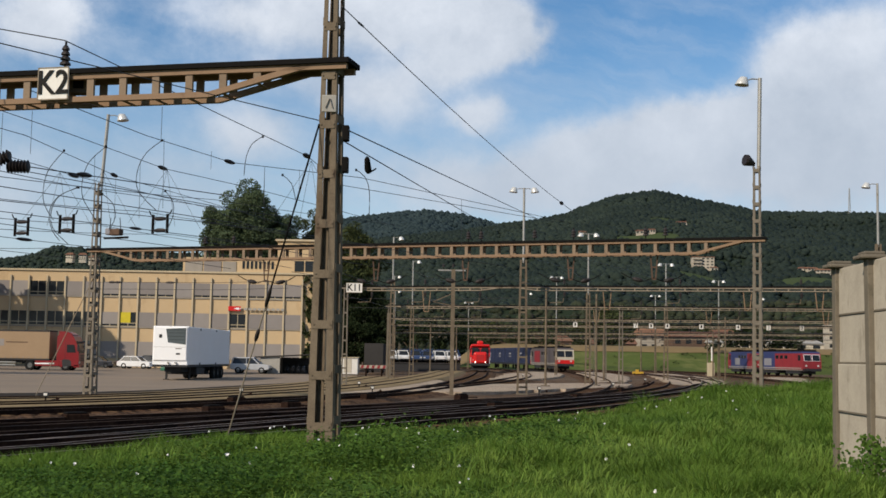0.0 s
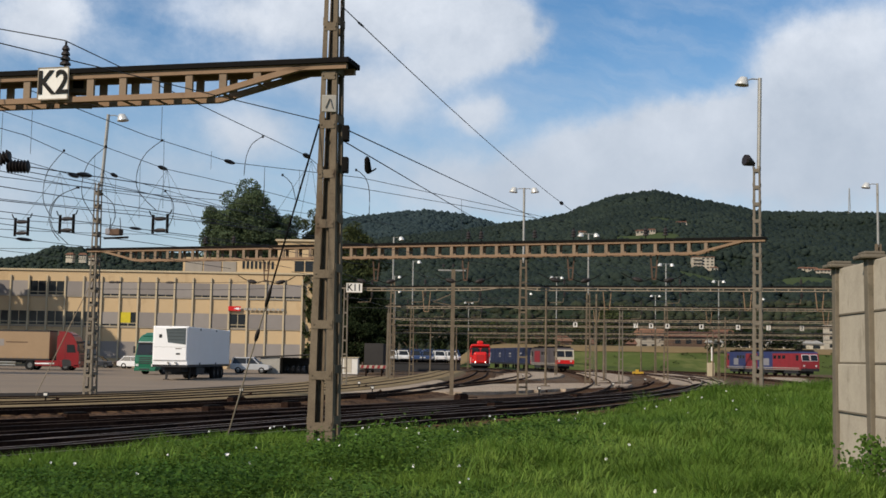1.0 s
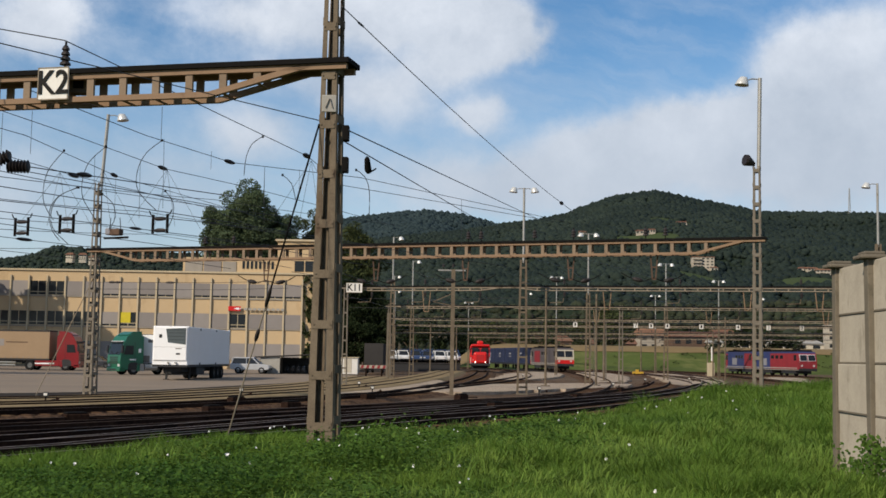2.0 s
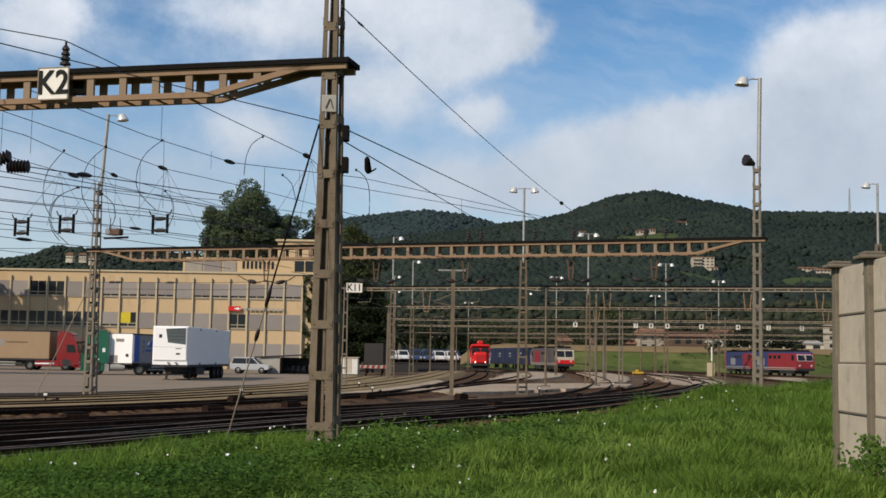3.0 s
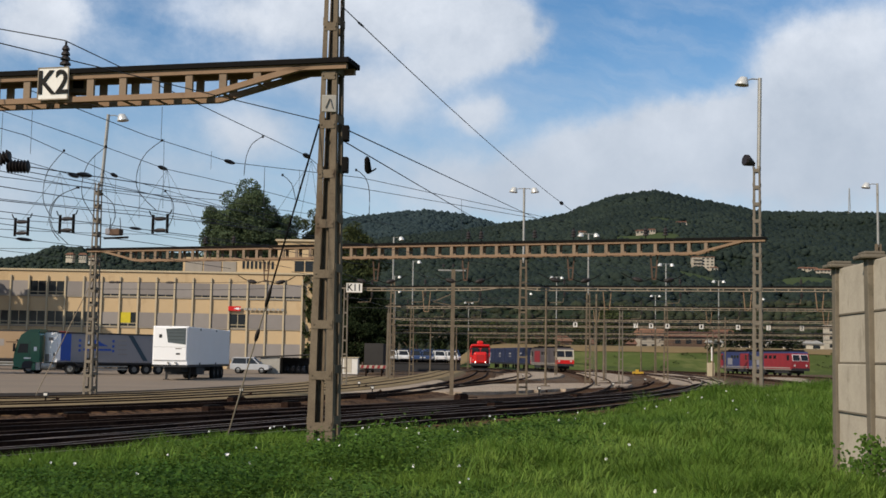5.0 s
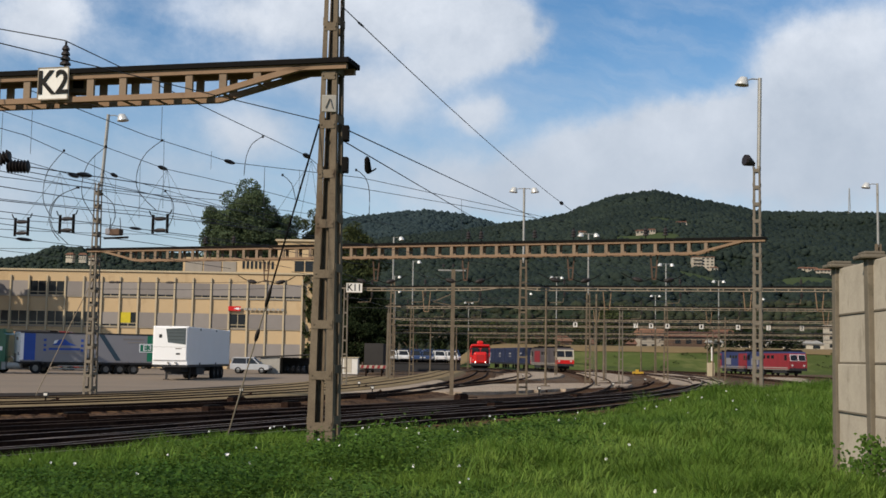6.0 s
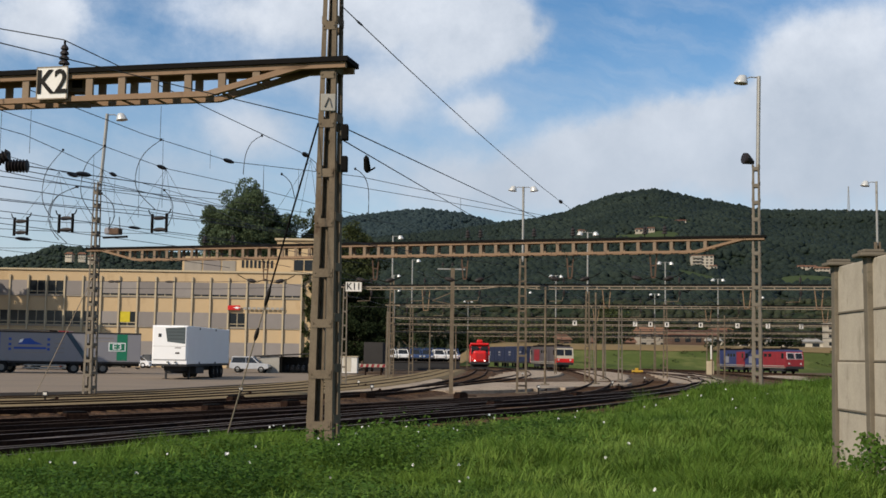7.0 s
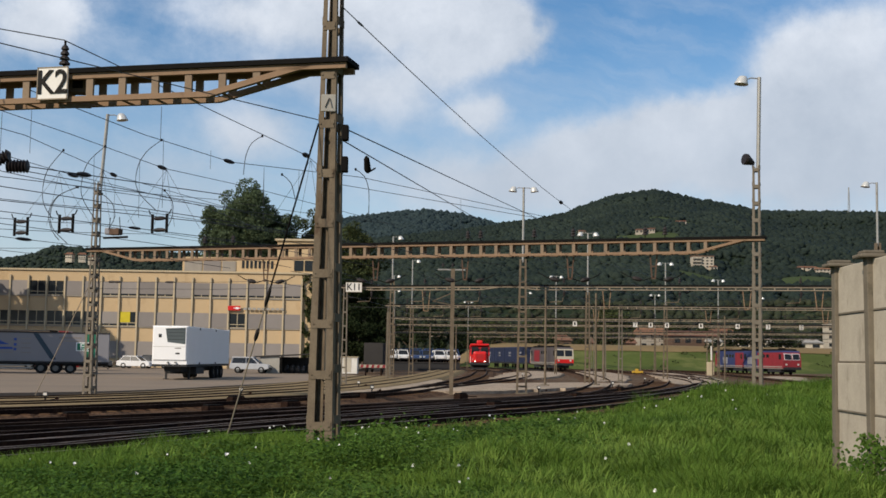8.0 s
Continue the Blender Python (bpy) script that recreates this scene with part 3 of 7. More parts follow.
    patch("dry_verge", [(-22, 41), (-14.0, 51.5), (-8.4, 68), (-5.8, 88), (-3.4, 112), (-5.4, 114), (-8.0, 92), (-10.4, 72), (-16.2, 53.2), (-24, 45)], 0.035, "dry", "strip of dry yellowish grass between the sidings")


build_patches()


def build_embankment():
    rows = [(244, -0.1), (252, 1.0), (262, 3.7), (267, 5.0), (300, 5.6), (420, 6.4)]
    xs = list(np.arange(0, 190, 4.0))
    ys = list(np.arange(240, 265, 1.5))

    def h(x, y):
        return lerp_row(rows, y) * smooth_step(2, 14, x) + 0.25 * noise.noise((x * 0.08, y * 0.2, 1)) - 0.1
    tagged(new("embankment", grid_mesh("embankment", xs, ys, h, M["meadow"])), "long green grassy embankment behind the tracks", "embankment", kind="structure")
    ys2 = list(np.arange(263, 440, 3.5))
    tagged(new("crest_field", grid_mesh("crest_field", xs, ys2, lambda x, y: h(x, y) + 0.12, M["straw"])), "strip of dry straw-coloured grass on the embankment", "field", kind="structure")


build_embankment()

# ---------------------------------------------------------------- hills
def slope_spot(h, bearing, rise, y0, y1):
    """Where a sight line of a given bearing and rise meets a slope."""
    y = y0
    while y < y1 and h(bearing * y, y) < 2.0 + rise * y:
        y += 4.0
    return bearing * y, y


def build_hill(name, label, ridge, y_foot, y_top, mat, count, size, seed, z_foot=0.0, soil="hillsoil", clearings=()):
    """A wooded hill: slope up to a ridge line given over x, with a crown on every spot."""
    rng = random.Random(seed)
    x0, x1 = ridge[0][0], ridge[-1][0]

    def h(x, y):
        t = min(1.0, max(0.0, (y - y_foot) / (y_top - y_foot)))
        k = y / y_top
        top = (lerp_row(ridge, x / max(k, 0.4)) + 10.0) * smooth_step(x0 - 1, x0 + 1, x)
        z = z_foot + (top - z_foot) * (t ** 0.85)
        if y > y_top:
            z -= (y - y_top) * 0.35
        return z + (noise.noise((x * 0.006, y * 0.006, seed)) * 14 + noise.noise((x * 0.02, y * 0.02, seed)) * 4) * smooth_step(0, 0.25, t) * (1 - smooth_step(0.8, 1.0, t))
    span = x1 - x0
    xs = list(np.linspace(x0, x1, 90))
    ys = list(np.linspace(y_foot - 20, y_top + 240, 60))
    tagged(new(name, grid_mesh(name, xs, ys, h, M[soil])), label, "hill", kind="structure")
    fields = []
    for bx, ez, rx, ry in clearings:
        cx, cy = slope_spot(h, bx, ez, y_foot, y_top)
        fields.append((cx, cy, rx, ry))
        gx, gy = list(np.linspace(cx - rx, cx + rx, 12)), list(np.linspace(cy - ry, cy + ry, 12))
        keep = lambda x, y: ((x - cx) / rx) ** 2 + ((y - cy) / ry) ** 2 < 0.8 + 0.5 * noise.noise((x * 0.05, y * 0.05, 2))
        tagged(new("hill_meadow", grid_mesh("hill_meadow", gx, gy, lambda x, y: h(x, y) + 1.5, M["field"], keep)), "pale green meadow clearing on the wooded slope", "meadow", kind="structure")
    ico = bmesh.new()
    bmesh.ops.create_icosphere(ico, subdivisions=1, radius=1.0)
    base = np.array([v.co[:] for v in ico.verts])
    tri = np.array([[v.index for v in f.verts] for f in ico.faces])
    ico.free()
    shapes = []
    for k in range(8):
        s = np.array([1 + 0.5 * noise.noise(Vector(p) * 2.2 + Vector((k * 7, 0, 0))) + 0.35 * noise.noise(Vector(p) * 5 + Vector((0, k * 5, 0))) for p in base])
        shapes.append(base * s[:, None])
    vs, fs, k = [], [], 0
    for _ in range(count):
        y = y_foot + (y_top + 25 - y_foot) * rng.random() ** 0.9
        x = (x0 + span * rng.random()) * (0.4 + 0.6 * y / y_top)
        r = size * rng.uniform(0.6, 1.25)
        if any(((x - cx) / rx) ** 2 + ((y - cy) / ry) ** 2 < 0.9 for cx, cy, rx, ry in fields):
            continue
        z = h(x, y)
        sh = shapes[rng.randrange(8)] * np.array([r * rng.uniform(0.8, 1.2), r * rng.uniform(0.8, 1.2), r * rng.uniform(0.5, 1.2)])
        vs.append(sh + np.array([x, y, z + r * 0.25]))
        fs.append(tri + k)
        k += len(base)
    me = bulk(name + "_wood", np.concatenate(vs), np.concatenate(fs), mat, True)
    tagged(new(name + "_wood", me), "dense dark green broadleaf woodland covering " + name.replace("_", " "), "woodland", kind="stuff")
    return h


H_MAIN = build_hill("wooded_hill", "broad steep wooded hill behind the yard",
                    [(-300, 120), (-131, 140), (-21, 152), (67, 164), (115, 172), (161, 182), (191, 194), (225, 207), (251, 211), (285, 215), (326, 206), (386, 196), (423, 189), (498, 190), (587, 190), (760, 186), (950, 180)],
                    620, 1600, M["forest"], 62000, 3.4, 3,
                    clearings=[(0.1966, 0.1125, 34, 26), (0.1709, 0.1003, 30, 14), (0.3071, 0.0671, 30, 22), (0.2092, 0.0691, 16, 12)])
# no haze is drawn here; the bluer leaf colour stands in for it
H_BACK = build_hill("far_ridge", "long far wooded ridge, its leaf colour blued for haze",
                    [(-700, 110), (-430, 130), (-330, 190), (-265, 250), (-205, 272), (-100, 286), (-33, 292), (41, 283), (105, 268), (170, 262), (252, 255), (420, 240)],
                    1700, 2500, M["hazeforest"], 30000, 5.5, 5)
build_hill("low_hill", "low wooded hill beyond the office building",
           [(-420, 44), (-292, 50), (-270, 54), (-255, 60), (-233, 58), (-203, 57), (-169, 56), (-60, 46)], 480, 800, M["forest"], 16000, 1.9, 9)


# ---------------------------------------------------------------- tracks
def ribbon(pts, half, z0, z1):
    g = Geo()
    v = []
    for i, p in enumerate(pts):
        d = (pts[min(i + 1, len(pts) - 1)] - pts[max(i - 1, 0)]).normalized()
        s = Vector((d.y, -d.x, 0))
        v += [p - s * (half + 0.5) + Vector((0, 0, z0)), p - s * half + Vector((0, 0, z1)), p + s * half + Vector((0, 0, z1)), p + s * (half + 0.5) + Vector((0, 0, z0))]
    f = [(4 * i + k, 4 * i + k + 1, 4 * i + k + 5, 4 * i + k + 4) for i in range(len(pts) - 1) for k in range(3)]
    return g.add(v, f)


def rail_geo(pts, off, z0, z1, w):
    v = []
    for i, p in enumerate(pts):
        d = (pts[min(i + 1, len(pts) - 1)] - pts[max(i - 1, 0)]).normalized()
        s = Vector((d.y, -d.x, 0))
        v += [p + s * (off - w / 2) + Vector((0, 0, z0)), p + s * (off - w / 2) + Vector((0, 0, z1)), p + s * (off + w / 2) + Vector((0, 0, z1)), p + s * (off + w / 2) + Vector((0, 0, z0))]
    f = [(4 * i + k, 4 * i + k + 1, 4 * i + k + 5, 4 * i + k + 4) for i in range(len(pts) - 1) for k in range(3)]
    return Geo().add(v, f)


TRACKS = []
TRACKS.append([(-30, -2), (-18, 9.6), (-8.4, 21.6), (-5.6, 28.0), (-3.2, 32.2), (0.4, 39.2), (4.9, 47.5), (13.2, 69.0), (22, 100), (32, 150), (38, 200), (40, 260), (34, 420)])
TRACKS.append([(-33, 1), (-20, 13), (-9.6, 25.0), (-4.2, 36.5), (0.4, 46.0), (5.8, 56.5), (15.0, 78), (23, 108), (28, 150), (31, 200), (30, 260), (22, 420)])
TRACKS.append([(-38, 5), (-23, 17.5), (-11.5, 31.5), (-4.9, 42.0), (0.4, 52.0), (6.4, 64.0), (12.5, 95), (17, 135), (20.2, 190), (19, 230), (9, 300), (-10, 420)])
TRACKS.append([(-44, 11), (-28, 23.5), (-14.0, 38.0), (-6.6, 53), (-1.8, 68), (1.8, 101), (4.4, 140), (6.5, 205), (4, 250), (-20, 420)])
TRACKS.append([(-50, 17), (-32, 29), (-15.6, 42.8), (-8.4, 61), (-4.4, 84), (-1.5, 120), (0.4, 160), (1.5, 180)])
TRACKS.append([(-58, 23), (-38, 35), (-17.4, 47.6), (-10.6, 66), (-8.0, 86), (-6.5, 115)])
TRACKS.append([(6, 64), (15, 76), (24, 88), (30.6, 101), (37, 119), (47.5, 147), (52.6, 164), (53.7, 178), (52.9, 186), (51.4, 194), (50.4, 209), (48.0, 226), (42, 243), (28, 266)])
TRACKS.append([(40, 60), (37, 85), (35, 110), (38.5, 150), (43, 200), (40, 260), (25, 380)])
TRACKS.append([(14.5, 77), (20, 95), (27, 122), (30, 160), (26, 205), (20, 260), (4, 360)])
TRACKS.append([(-1.0, 74), (5, 104), (9.6, 140), (11.5, 190), (8, 240), (-6, 330)])
TRACKS.append([(-6.0, 39.5), (-0.4, 49.4), (5.5, 59.5), (11, 75), (16, 92), (21, 116)])
TRACKS.append([(-27, 1.0), (-17.0, 12.2), (-9.2, 22.6), (-5.4, 31.0), (-2.2, 38.5), (1.4, 46.6)])
TRACKS.append([(-24, 11.5), (-14.5, 22.6), (-8.6, 31.4), (-4.4, 39.6), (-0.2, 47.6)])


def build_tracks():
    slp = Geo().box(-1.3, -0.12, -0.06, 1.3, 0.12, 0.018).mesh("sleeper", M["sleeper"])
    for k, row in enumerate(TRACKS):
        pts = spline(row, 2.0)
        tr = thing("railway_track", "rusty railway track on dark ballast", "railway track", group="tracks of the yard", kind="structure")
        part("ballast", ribbon(pts, 1.9 if k in (4, 5) else 1.55, -0.16, 0.09 + 0.004 * k if k in (4, 5) else -0.02 + 0.003 * k), M["dry"] if k in (4, 5) else M["ballast"], tr)
        for s in (-0.75, 0.75):
            part("rail", rail_geo(pts, s, -0.02, 0.155, 0.07), M["rail"], tr)
            part("rail_head", rail_geo(pts, s, 0.154, 0.162, 0.055), M["railtop" if k in (0, 1, 11) else "rustytop"], tr)
        near = spline(row, 0.62)
        made = 0
        rest = Geo()
        for i in range(1, len(near) - 1):
            p = near[i]
            if p.y < 18 or p.y > 140 or abs(p.x) > 0.42 * p.y + 3:
                continue
            d = near[i + 1] - near[i - 1]
            m = Matrix.Translation(p) @ Matrix.Rotation(math.atan2(-d.x, d.y), 4, "Z")
            if made < 110 and p.y < 90:
                part("sleeper", slp, None, tr, m=m)
                made += 1
            else:
                rest.box(-1.3, -0.12, -0.06, 1.3, 0.12, 0.018, m)
        if rest.v:
            tagged(part("far_sleepers", rest, M["sleeper"], tr), kind="stuff")


build_tracks()


# ---------------------------------------------------------------- gantries and masts
def lattice_mast(name, parent, x, y, z0, z1, w0, w1, depth, turn=0.0, step=0.75, mat="mast", flange=0.09):
    """Two channels joined by batten plates, tapering upwards."""
    m = pose(x, y, 0, 0, 0, turn)
    ob = part(name, Geo().box(-w0 * 0.6, -depth * 0.65, z0 - 0.4, w0 * 0.6, depth * 0.65, z0 + 0.03), M["post"], parent, m=m)
    for s in (-1, 1):
        a, b = s * w0 / 2, s * w1 / 2
        t, fl, q = 0.02, -flange * s, depth / 2
        prof = [(t * s, -q), (fl, -q), (fl, -q + t), (-t * s, -q + t), (-t * s, q - t), (fl, q - t), (fl, q), (t * s, q)]
        g = Geo().add([(a + u, v, z0) for u, v in prof] + [(b + u, v, z1) for u, v in prof],
                      [(i, (i + 1) % 8, (i + 1) % 8 + 8, i + 8) for i in range(8)] + [tuple(range(7, -1, -1)), tuple(range(8, 16))])
        part("channel", g, M[mat], ob)
    z = z0 + 0.35
    while z < z1 - 0.05:
        w = w0 + (w1 - w0) * (z - z0) / (z1 - z0)
        for yy in (-depth / 2 - 0.008, depth / 2 - 0.004):
            part("batten", Geo().box(-w / 2 + 0.01, yy, z, w / 2 - 0.01, yy + 0.012, z + 0.11), M[mat], ob)
        z += step
    return ob


def angle_mast(name, parent, x, y, z0, z1, w, d, turn, step=0.78, mat="mast"):
    """Four corner angles joined by batten plates on all sides; w and d at foot and top."""
    m = pose(x, y, 0, 0, 0, turn)
    ob = part(name, Geo().box(-w[0] * 0.6, -d[0] * 0.6, z0 - 0.4, w[0] * 0.6, d[0] * 0.6, z0 + 0.03), M["post"], parent, m=m)

    def size(z):
        t = (z - z0) / (z1 - z0)
        return (w[0] + (w[1] - w[0]) * t) / 2, (d[0] + (d[1] - d[0]) * t) / 2, 0.125 - 0.07 * t
    t = 0.014
    for sx in (-1, 1):
        for sy in (-1, 1):
            v = []
            for z in (z0, z1):
                a, b, leg = size(z)
                v += [(sx * (a - p), sy * (b - q), z) for p, q in ((0, 0), (leg, 0), (leg, t), (t, t), (t, leg), (0, leg))]
            part("corner_angle", Geo().add(v, [(i, (i + 1) % 6, (i + 1) % 6 + 6, i + 6) for i in range(6)] + [tuple(range(5, -1, -1)), tuple(range(6, 12))]), M[mat], ob)
    z, k = z0 + 0.3, 0
    while z < z1 - 0.05:
        a, b, leg = size(z)
        h = 0.13
        for sd in (-1, 1):
            part("batten", Geo().box(-a + 0.02, sd * b - 0.006 + sd * 0.007, z, a - 0.02, sd * b + 0.006 + sd * 0.007, z + h), M[mat], ob)
            part("batten", Geo().box(sd * a - 0.006 + sd * 0.007, -b + 0.02, z + 0.1, sd * a + 0.006 + sd * 0.007, b - 0.02, z + 0.1 + h), M[mat], ob)
        for sx in (-1, 1):
            part("bolt", Geo().tube([(sx * (a - leg * 0.45), -b - 0.012, z + h / 2), (sx * (a - leg * 0.45), -b - 0.028, z + h / 2)], 0.014, 6), M[mat], ob)
        z += step
    return ob


def lattice_beam(parent, a, b, top, depth, width, spacing, taper=1.7, gap=0.3, mat="rust"):
    """A box girder of chords and posts between plan points a and b, its lower chord rising at both ends."""
    a, b = Vector((*a, 0)), Vector((*b, 0))
    L = (b - a).length
    ang = math.degrees(math.atan2(b.y - a.y, b.x - a.x))
    m = pose(a.x, a.y, 0, 0, 0, ang)
    c = 0.09 if depth > 0.4 else 0.05
    root = part("beam", Geo().box(-0.35, -width / 2 - 0.05, top - 0.05, L + 0.35, width / 2 + 0.05, top + 0.03), M["dark"], parent, "dark tarred walkway strip on the beam", m=m)

    def low(s):
        e = min(s, L - s)
        return top - depth if e > taper + gap else top - 0.10 - (depth - 0.10) * max(0, e - gap) / taper
    for side in (-1, 1):
        yy = side * (width / 2 - c / 2)
        part("top_chord", Geo().box(-0.3, yy - c / 2, top - 0.14, L + 0.3, yy + c / 2, top - 0.051), M[mat], root)
        g = Geo()
        for p, q in ((gap, gap + taper), (gap + taper, L - gap - taper), (L - gap - taper, L - gap)):
            g.beam((p, yy, low(p) + c / 2), (q, yy, low(q) + c / 2), c, c)
        part("bottom_chord", g, M[mat], root)
        s = gap + taper * 0.55
        while s < L - gap - taper * 0.5:
            part("web_post", Geo().box(s - c * 0.68, yy - c * 0.3, low(s) + c * 0.8, s + c * 0.68, yy + c * 0.3, top - 0.12), M["palebeam" if mat == "palebeam" else "tanpost"], root)
            s += spacing
    s = gap + taper * 0.55
    while s < L - gap - taper * 0.5:
        part("tie_bar", Geo().box(s - 0.03, -width / 2 + 0.01, low(s) - 0.004, s + 0.03, width / 2 - 0.01, low(s) + 0.012), M[mat], root)
        s += spacing
    return root


def lamp_head(parent, x, y, z, side):
    """A bell-shaped yard lamp on a short arm; side is the direction of the arm in x."""
    g = Geo().tube([(x, y, z), (x + side * 0.3, y, z + 0.02), (x + side * 0.42, y, z - 0.02)], 0.025, 6)
    arm = part("lamp_arm", g, M["galv"], parent)
    prof = [(0.06, 0.12), (0.13, 0.1), (0.19, 0.0), (0.25, -0.16), (0.26, -0.2), (0.22, -0.2), (0.02, -0.06)]
    g = Geo()
    n = 14
    for r, h in prof:
        for j in range(n):
            t = 2 * math.pi * j / n
            g.v.append((x + side * (0.62 + h * -0.25) + r * math.cos(t), y + r * math.sin(t), z - 0.03 + h + r * math.cos(t) * side * 0.12))
    for i in range(len(prof) - 1):
        for j in range(n):
            g.f.append((i * n + j, i * n + (j + 1) % n, (i + 1) * n + (j + 1) % n, (i + 1) * n + j))
    g.f.append(tuple(range(n)))
    part("lamp_shade", g, M["lampwhite"], arm, "white enamelled bell shade", smooth=True)


def insulator(parent, x, y, z, n=4, r=0.1, h=0.1, down=False):
    """A stack of porcelain sheds on a pin."""
    s = -1 if down else 1
    pin = part("pin", Geo().tube([(x, y, z), (x, y, z + s * (0.12 + n * h + 0.08))], 0.02, 6), M["dark"], parent)
    g = Geo()
    pts, rs = [], []
    for k in range(n):
        z0 = z + s * (0.14 + k * h)
        q = r * (1 - 0.1 * k)
        pts += [(x, y, z0), (x, y, z0 + s * h * 0.3), (x, y, z0 + s * h * 0.85)]
        rs += [q, q * 0.95, q * 0.5]
    part("insulator", g.tube(pts, rs, 10), M["insul"], pin, smooth=False)


def text_mesh(body, size, depth, mat, bold=0.0):
    cu = bpy.data.curves.new("lettering", "FONT")
    cu.body, cu.size, cu.extrude, cu.align_x, cu.align_y = body, size, depth, "CENTER", "CENTER"
    cu.offset = bold
    ob = bpy.data.objects.new("lettering", cu)
    scene.collection.objects.link(ob)
    bpy.context.view_layer.update()
    me = bpy.data.meshes.new_from_object(ob.evaluated_get(bpy.context.evaluated_depsgraph_get()))
    bpy.data.objects.remove(ob)
    me.materials.clear()
    me.materials.append(mat)
    return me


def sign(parent, x, y, z, w, h, body, turn=0.0, size=None, squeeze=1.0):
    m = pose(x, y, z, 0, 0, turn)
    plate = part("sign_plate", Geo().rbox(-w / 2, -0.012, -h / 2, w / 2, 0.012, h / 2, 0.01), M["white"], parent, "white plate with black characters", m=m)
    g = Geo()
    t = 0.035 * h
    for q in ((-w / 2, -h / 2, w / 2, -h / 2 + t), (-w / 2, h / 2 - t, w / 2, h / 2), (-w / 2, -h / 2, -w / 2 + t, h / 2), (w / 2 - t, -h / 2, w / 2, h / 2)):
        g.box(q[0], -0.018, q[1], q[2], -0.013, q[3])
    part("plate_rim", g, M["wood"], plate)
    if body:
        part("lettering", text_mesh(body, size or h * 1.05, 0.006, M["ink"], 0.007), None, plate, m=pose(0, -0.024, 0.0, 90, 0, 0) @ Matrix.Diagonal((squeeze, 1, 1, 1)))
    else:
        part("lettering", Geo().box(-w * 0.2, -0.02, -h * 0.28, w * 0.2, -0.013, h * 0.28), M["ink"], plate)
    return plate


def build_gantries():
    g1 = thing("catenary_gantry", "rusty lattice gantry over the near tracks, with a white sign", "gantry")
    mast = angle_mast("mast", g1, -1.79, 18.9, 0.55, 9.2, (0.42, 0.175), (0.40, 0.34), -13.6)
    a, b = (-21.2, 23.6), (-1.79, 18.9)
    lattice_mast("mast", g1, *a, -0.1, 9.2, 0.5, 0.3, 0.26, -13)
    root = lattice_beam(g1, a, b, 6.60, 0.52, 0.5, 0.585)
    sign(g1, -6.47, 19.72, 6.385, 0.57, 0.55, "K2", -13.6, 0.56, 0.90)
    insulator(g1, -6.38, 20.0, 6.63, 4, 0.095, 0.085)
    box = part("junction_box", Geo().rbox(-6.27, 19.95, 6.29, -5.98, 20.2, 6.63, 0.02), M["mast"], g1, "dark brown box beside the sign")
    part("box_lid", Geo().rbox(-6.21, 19.93, 6.36, -6.04, 19.95, 6.51, 0.008), M["dark"], box)
    part("hanger_plate", Geo().box(-6.40, 19.86, 6.02, -5.88, 19.94, 6.07), M["mast"], g1)
    g2 = thing("catenary_gantry", "long rusty lattice gantry across the yard with lamps on its masts", "gantry")
    angle_mast("mast", g2, -15.42, 53.8, -0.05, 9.5, (0.46, 0.22), (0.46, 0.26), -20, 0.62, "greymast")
    angle_mast("mast", g2, 11.43, 44.0, -0.05, 9.15, (0.38, 0.25), (0.38, 0.28), -20, 0.62, "greymast")
    part("lamp_pole", Geo().tube([(-15.3, 53.8, 9.3), (-15.12, 53.8, 12.6)], 0.075, 8), M["galv"], g2)
    part("lamp_pole", Geo().tube([(11.5, 44, 9.0), (11.56, 44, 12.45)], 0.075, 8), M["galv"], g2)
    lamp_head(g2, -15.12, 53.8, 12.55, 1)
    lamp_head(g2, 11.56, 44, 12.4, -1)
    lattice_beam(g2, (-15.42, 53.8), (11.43, 44.0), 6.52, 0.58, 0.45, 0.62, 1.9)
    return g1, g2


G1, G2 = build_gantries()


def small_gantry(y_left, x_left, y_right, x_right, z, masts, depth=0.3):
    g = thing("catenary_gantry", "slender ochre lattice gantry over the yard tracks", "gantry", group="far gantries of the yard")
    lattice_beam(g, (x_left, y_left), (x_right, y_right), z, depth, 0.3, 0.75, 1.6, 0.2, "palebeam")
    for x, y, top, w in masts:
        lattice_mast("mast", g, x, y, -0.1, top, w, w * 0.65, 0.24, 0, 0.9, "greymast", 0.06)
    a, b = Vector((x_left, y_left, z)), Vector((x_right, y_right, z))
    for drop, r in ((0.75, 0.014), (1.35, 0.012)):
        mid = a.lerp(b, 0.5) - Vector((0, 0, drop + 0.12))
        part("span_wire", Geo().tube([a - Vector((0, 0, drop)), mid, b - Vector((0, 0, drop))], r, 5), M["wire"], g)
    n = max(3, int((b - a).length / 6.5))
    for i in range(n):
        p = a.lerp(b, (i + 0.5) / n)
        insulator(g, p.x, p.y, z + 0.02, 3, 0.1, 0.1)
        part("steady_arm", Geo().tube([p - Vector((0.05, 0.1, 0.75)), p - Vector((0.1, 0.1, 1.0)), p - Vector((0.9, 0.15, 1.05))], 0.03, 5), M["mast"], g)
        part("hanger_insulator", Geo().tube([p - Vector((0, 0.1, 0.35)), p - Vector((0, 0.1, 0.45)), p - Vector((0, 0.1, 0.7))], [0.04, 0.09, 0.05], 6), M["insul"], g)
    return g


def yard_lamp(x, y, top, double=False, lattice=6.5, w=0.42, side=1):
    lm = thing("yard_lamp", "tall slim yard lamp mast with white bell lamps", "lamp mast", group="yard lamps")
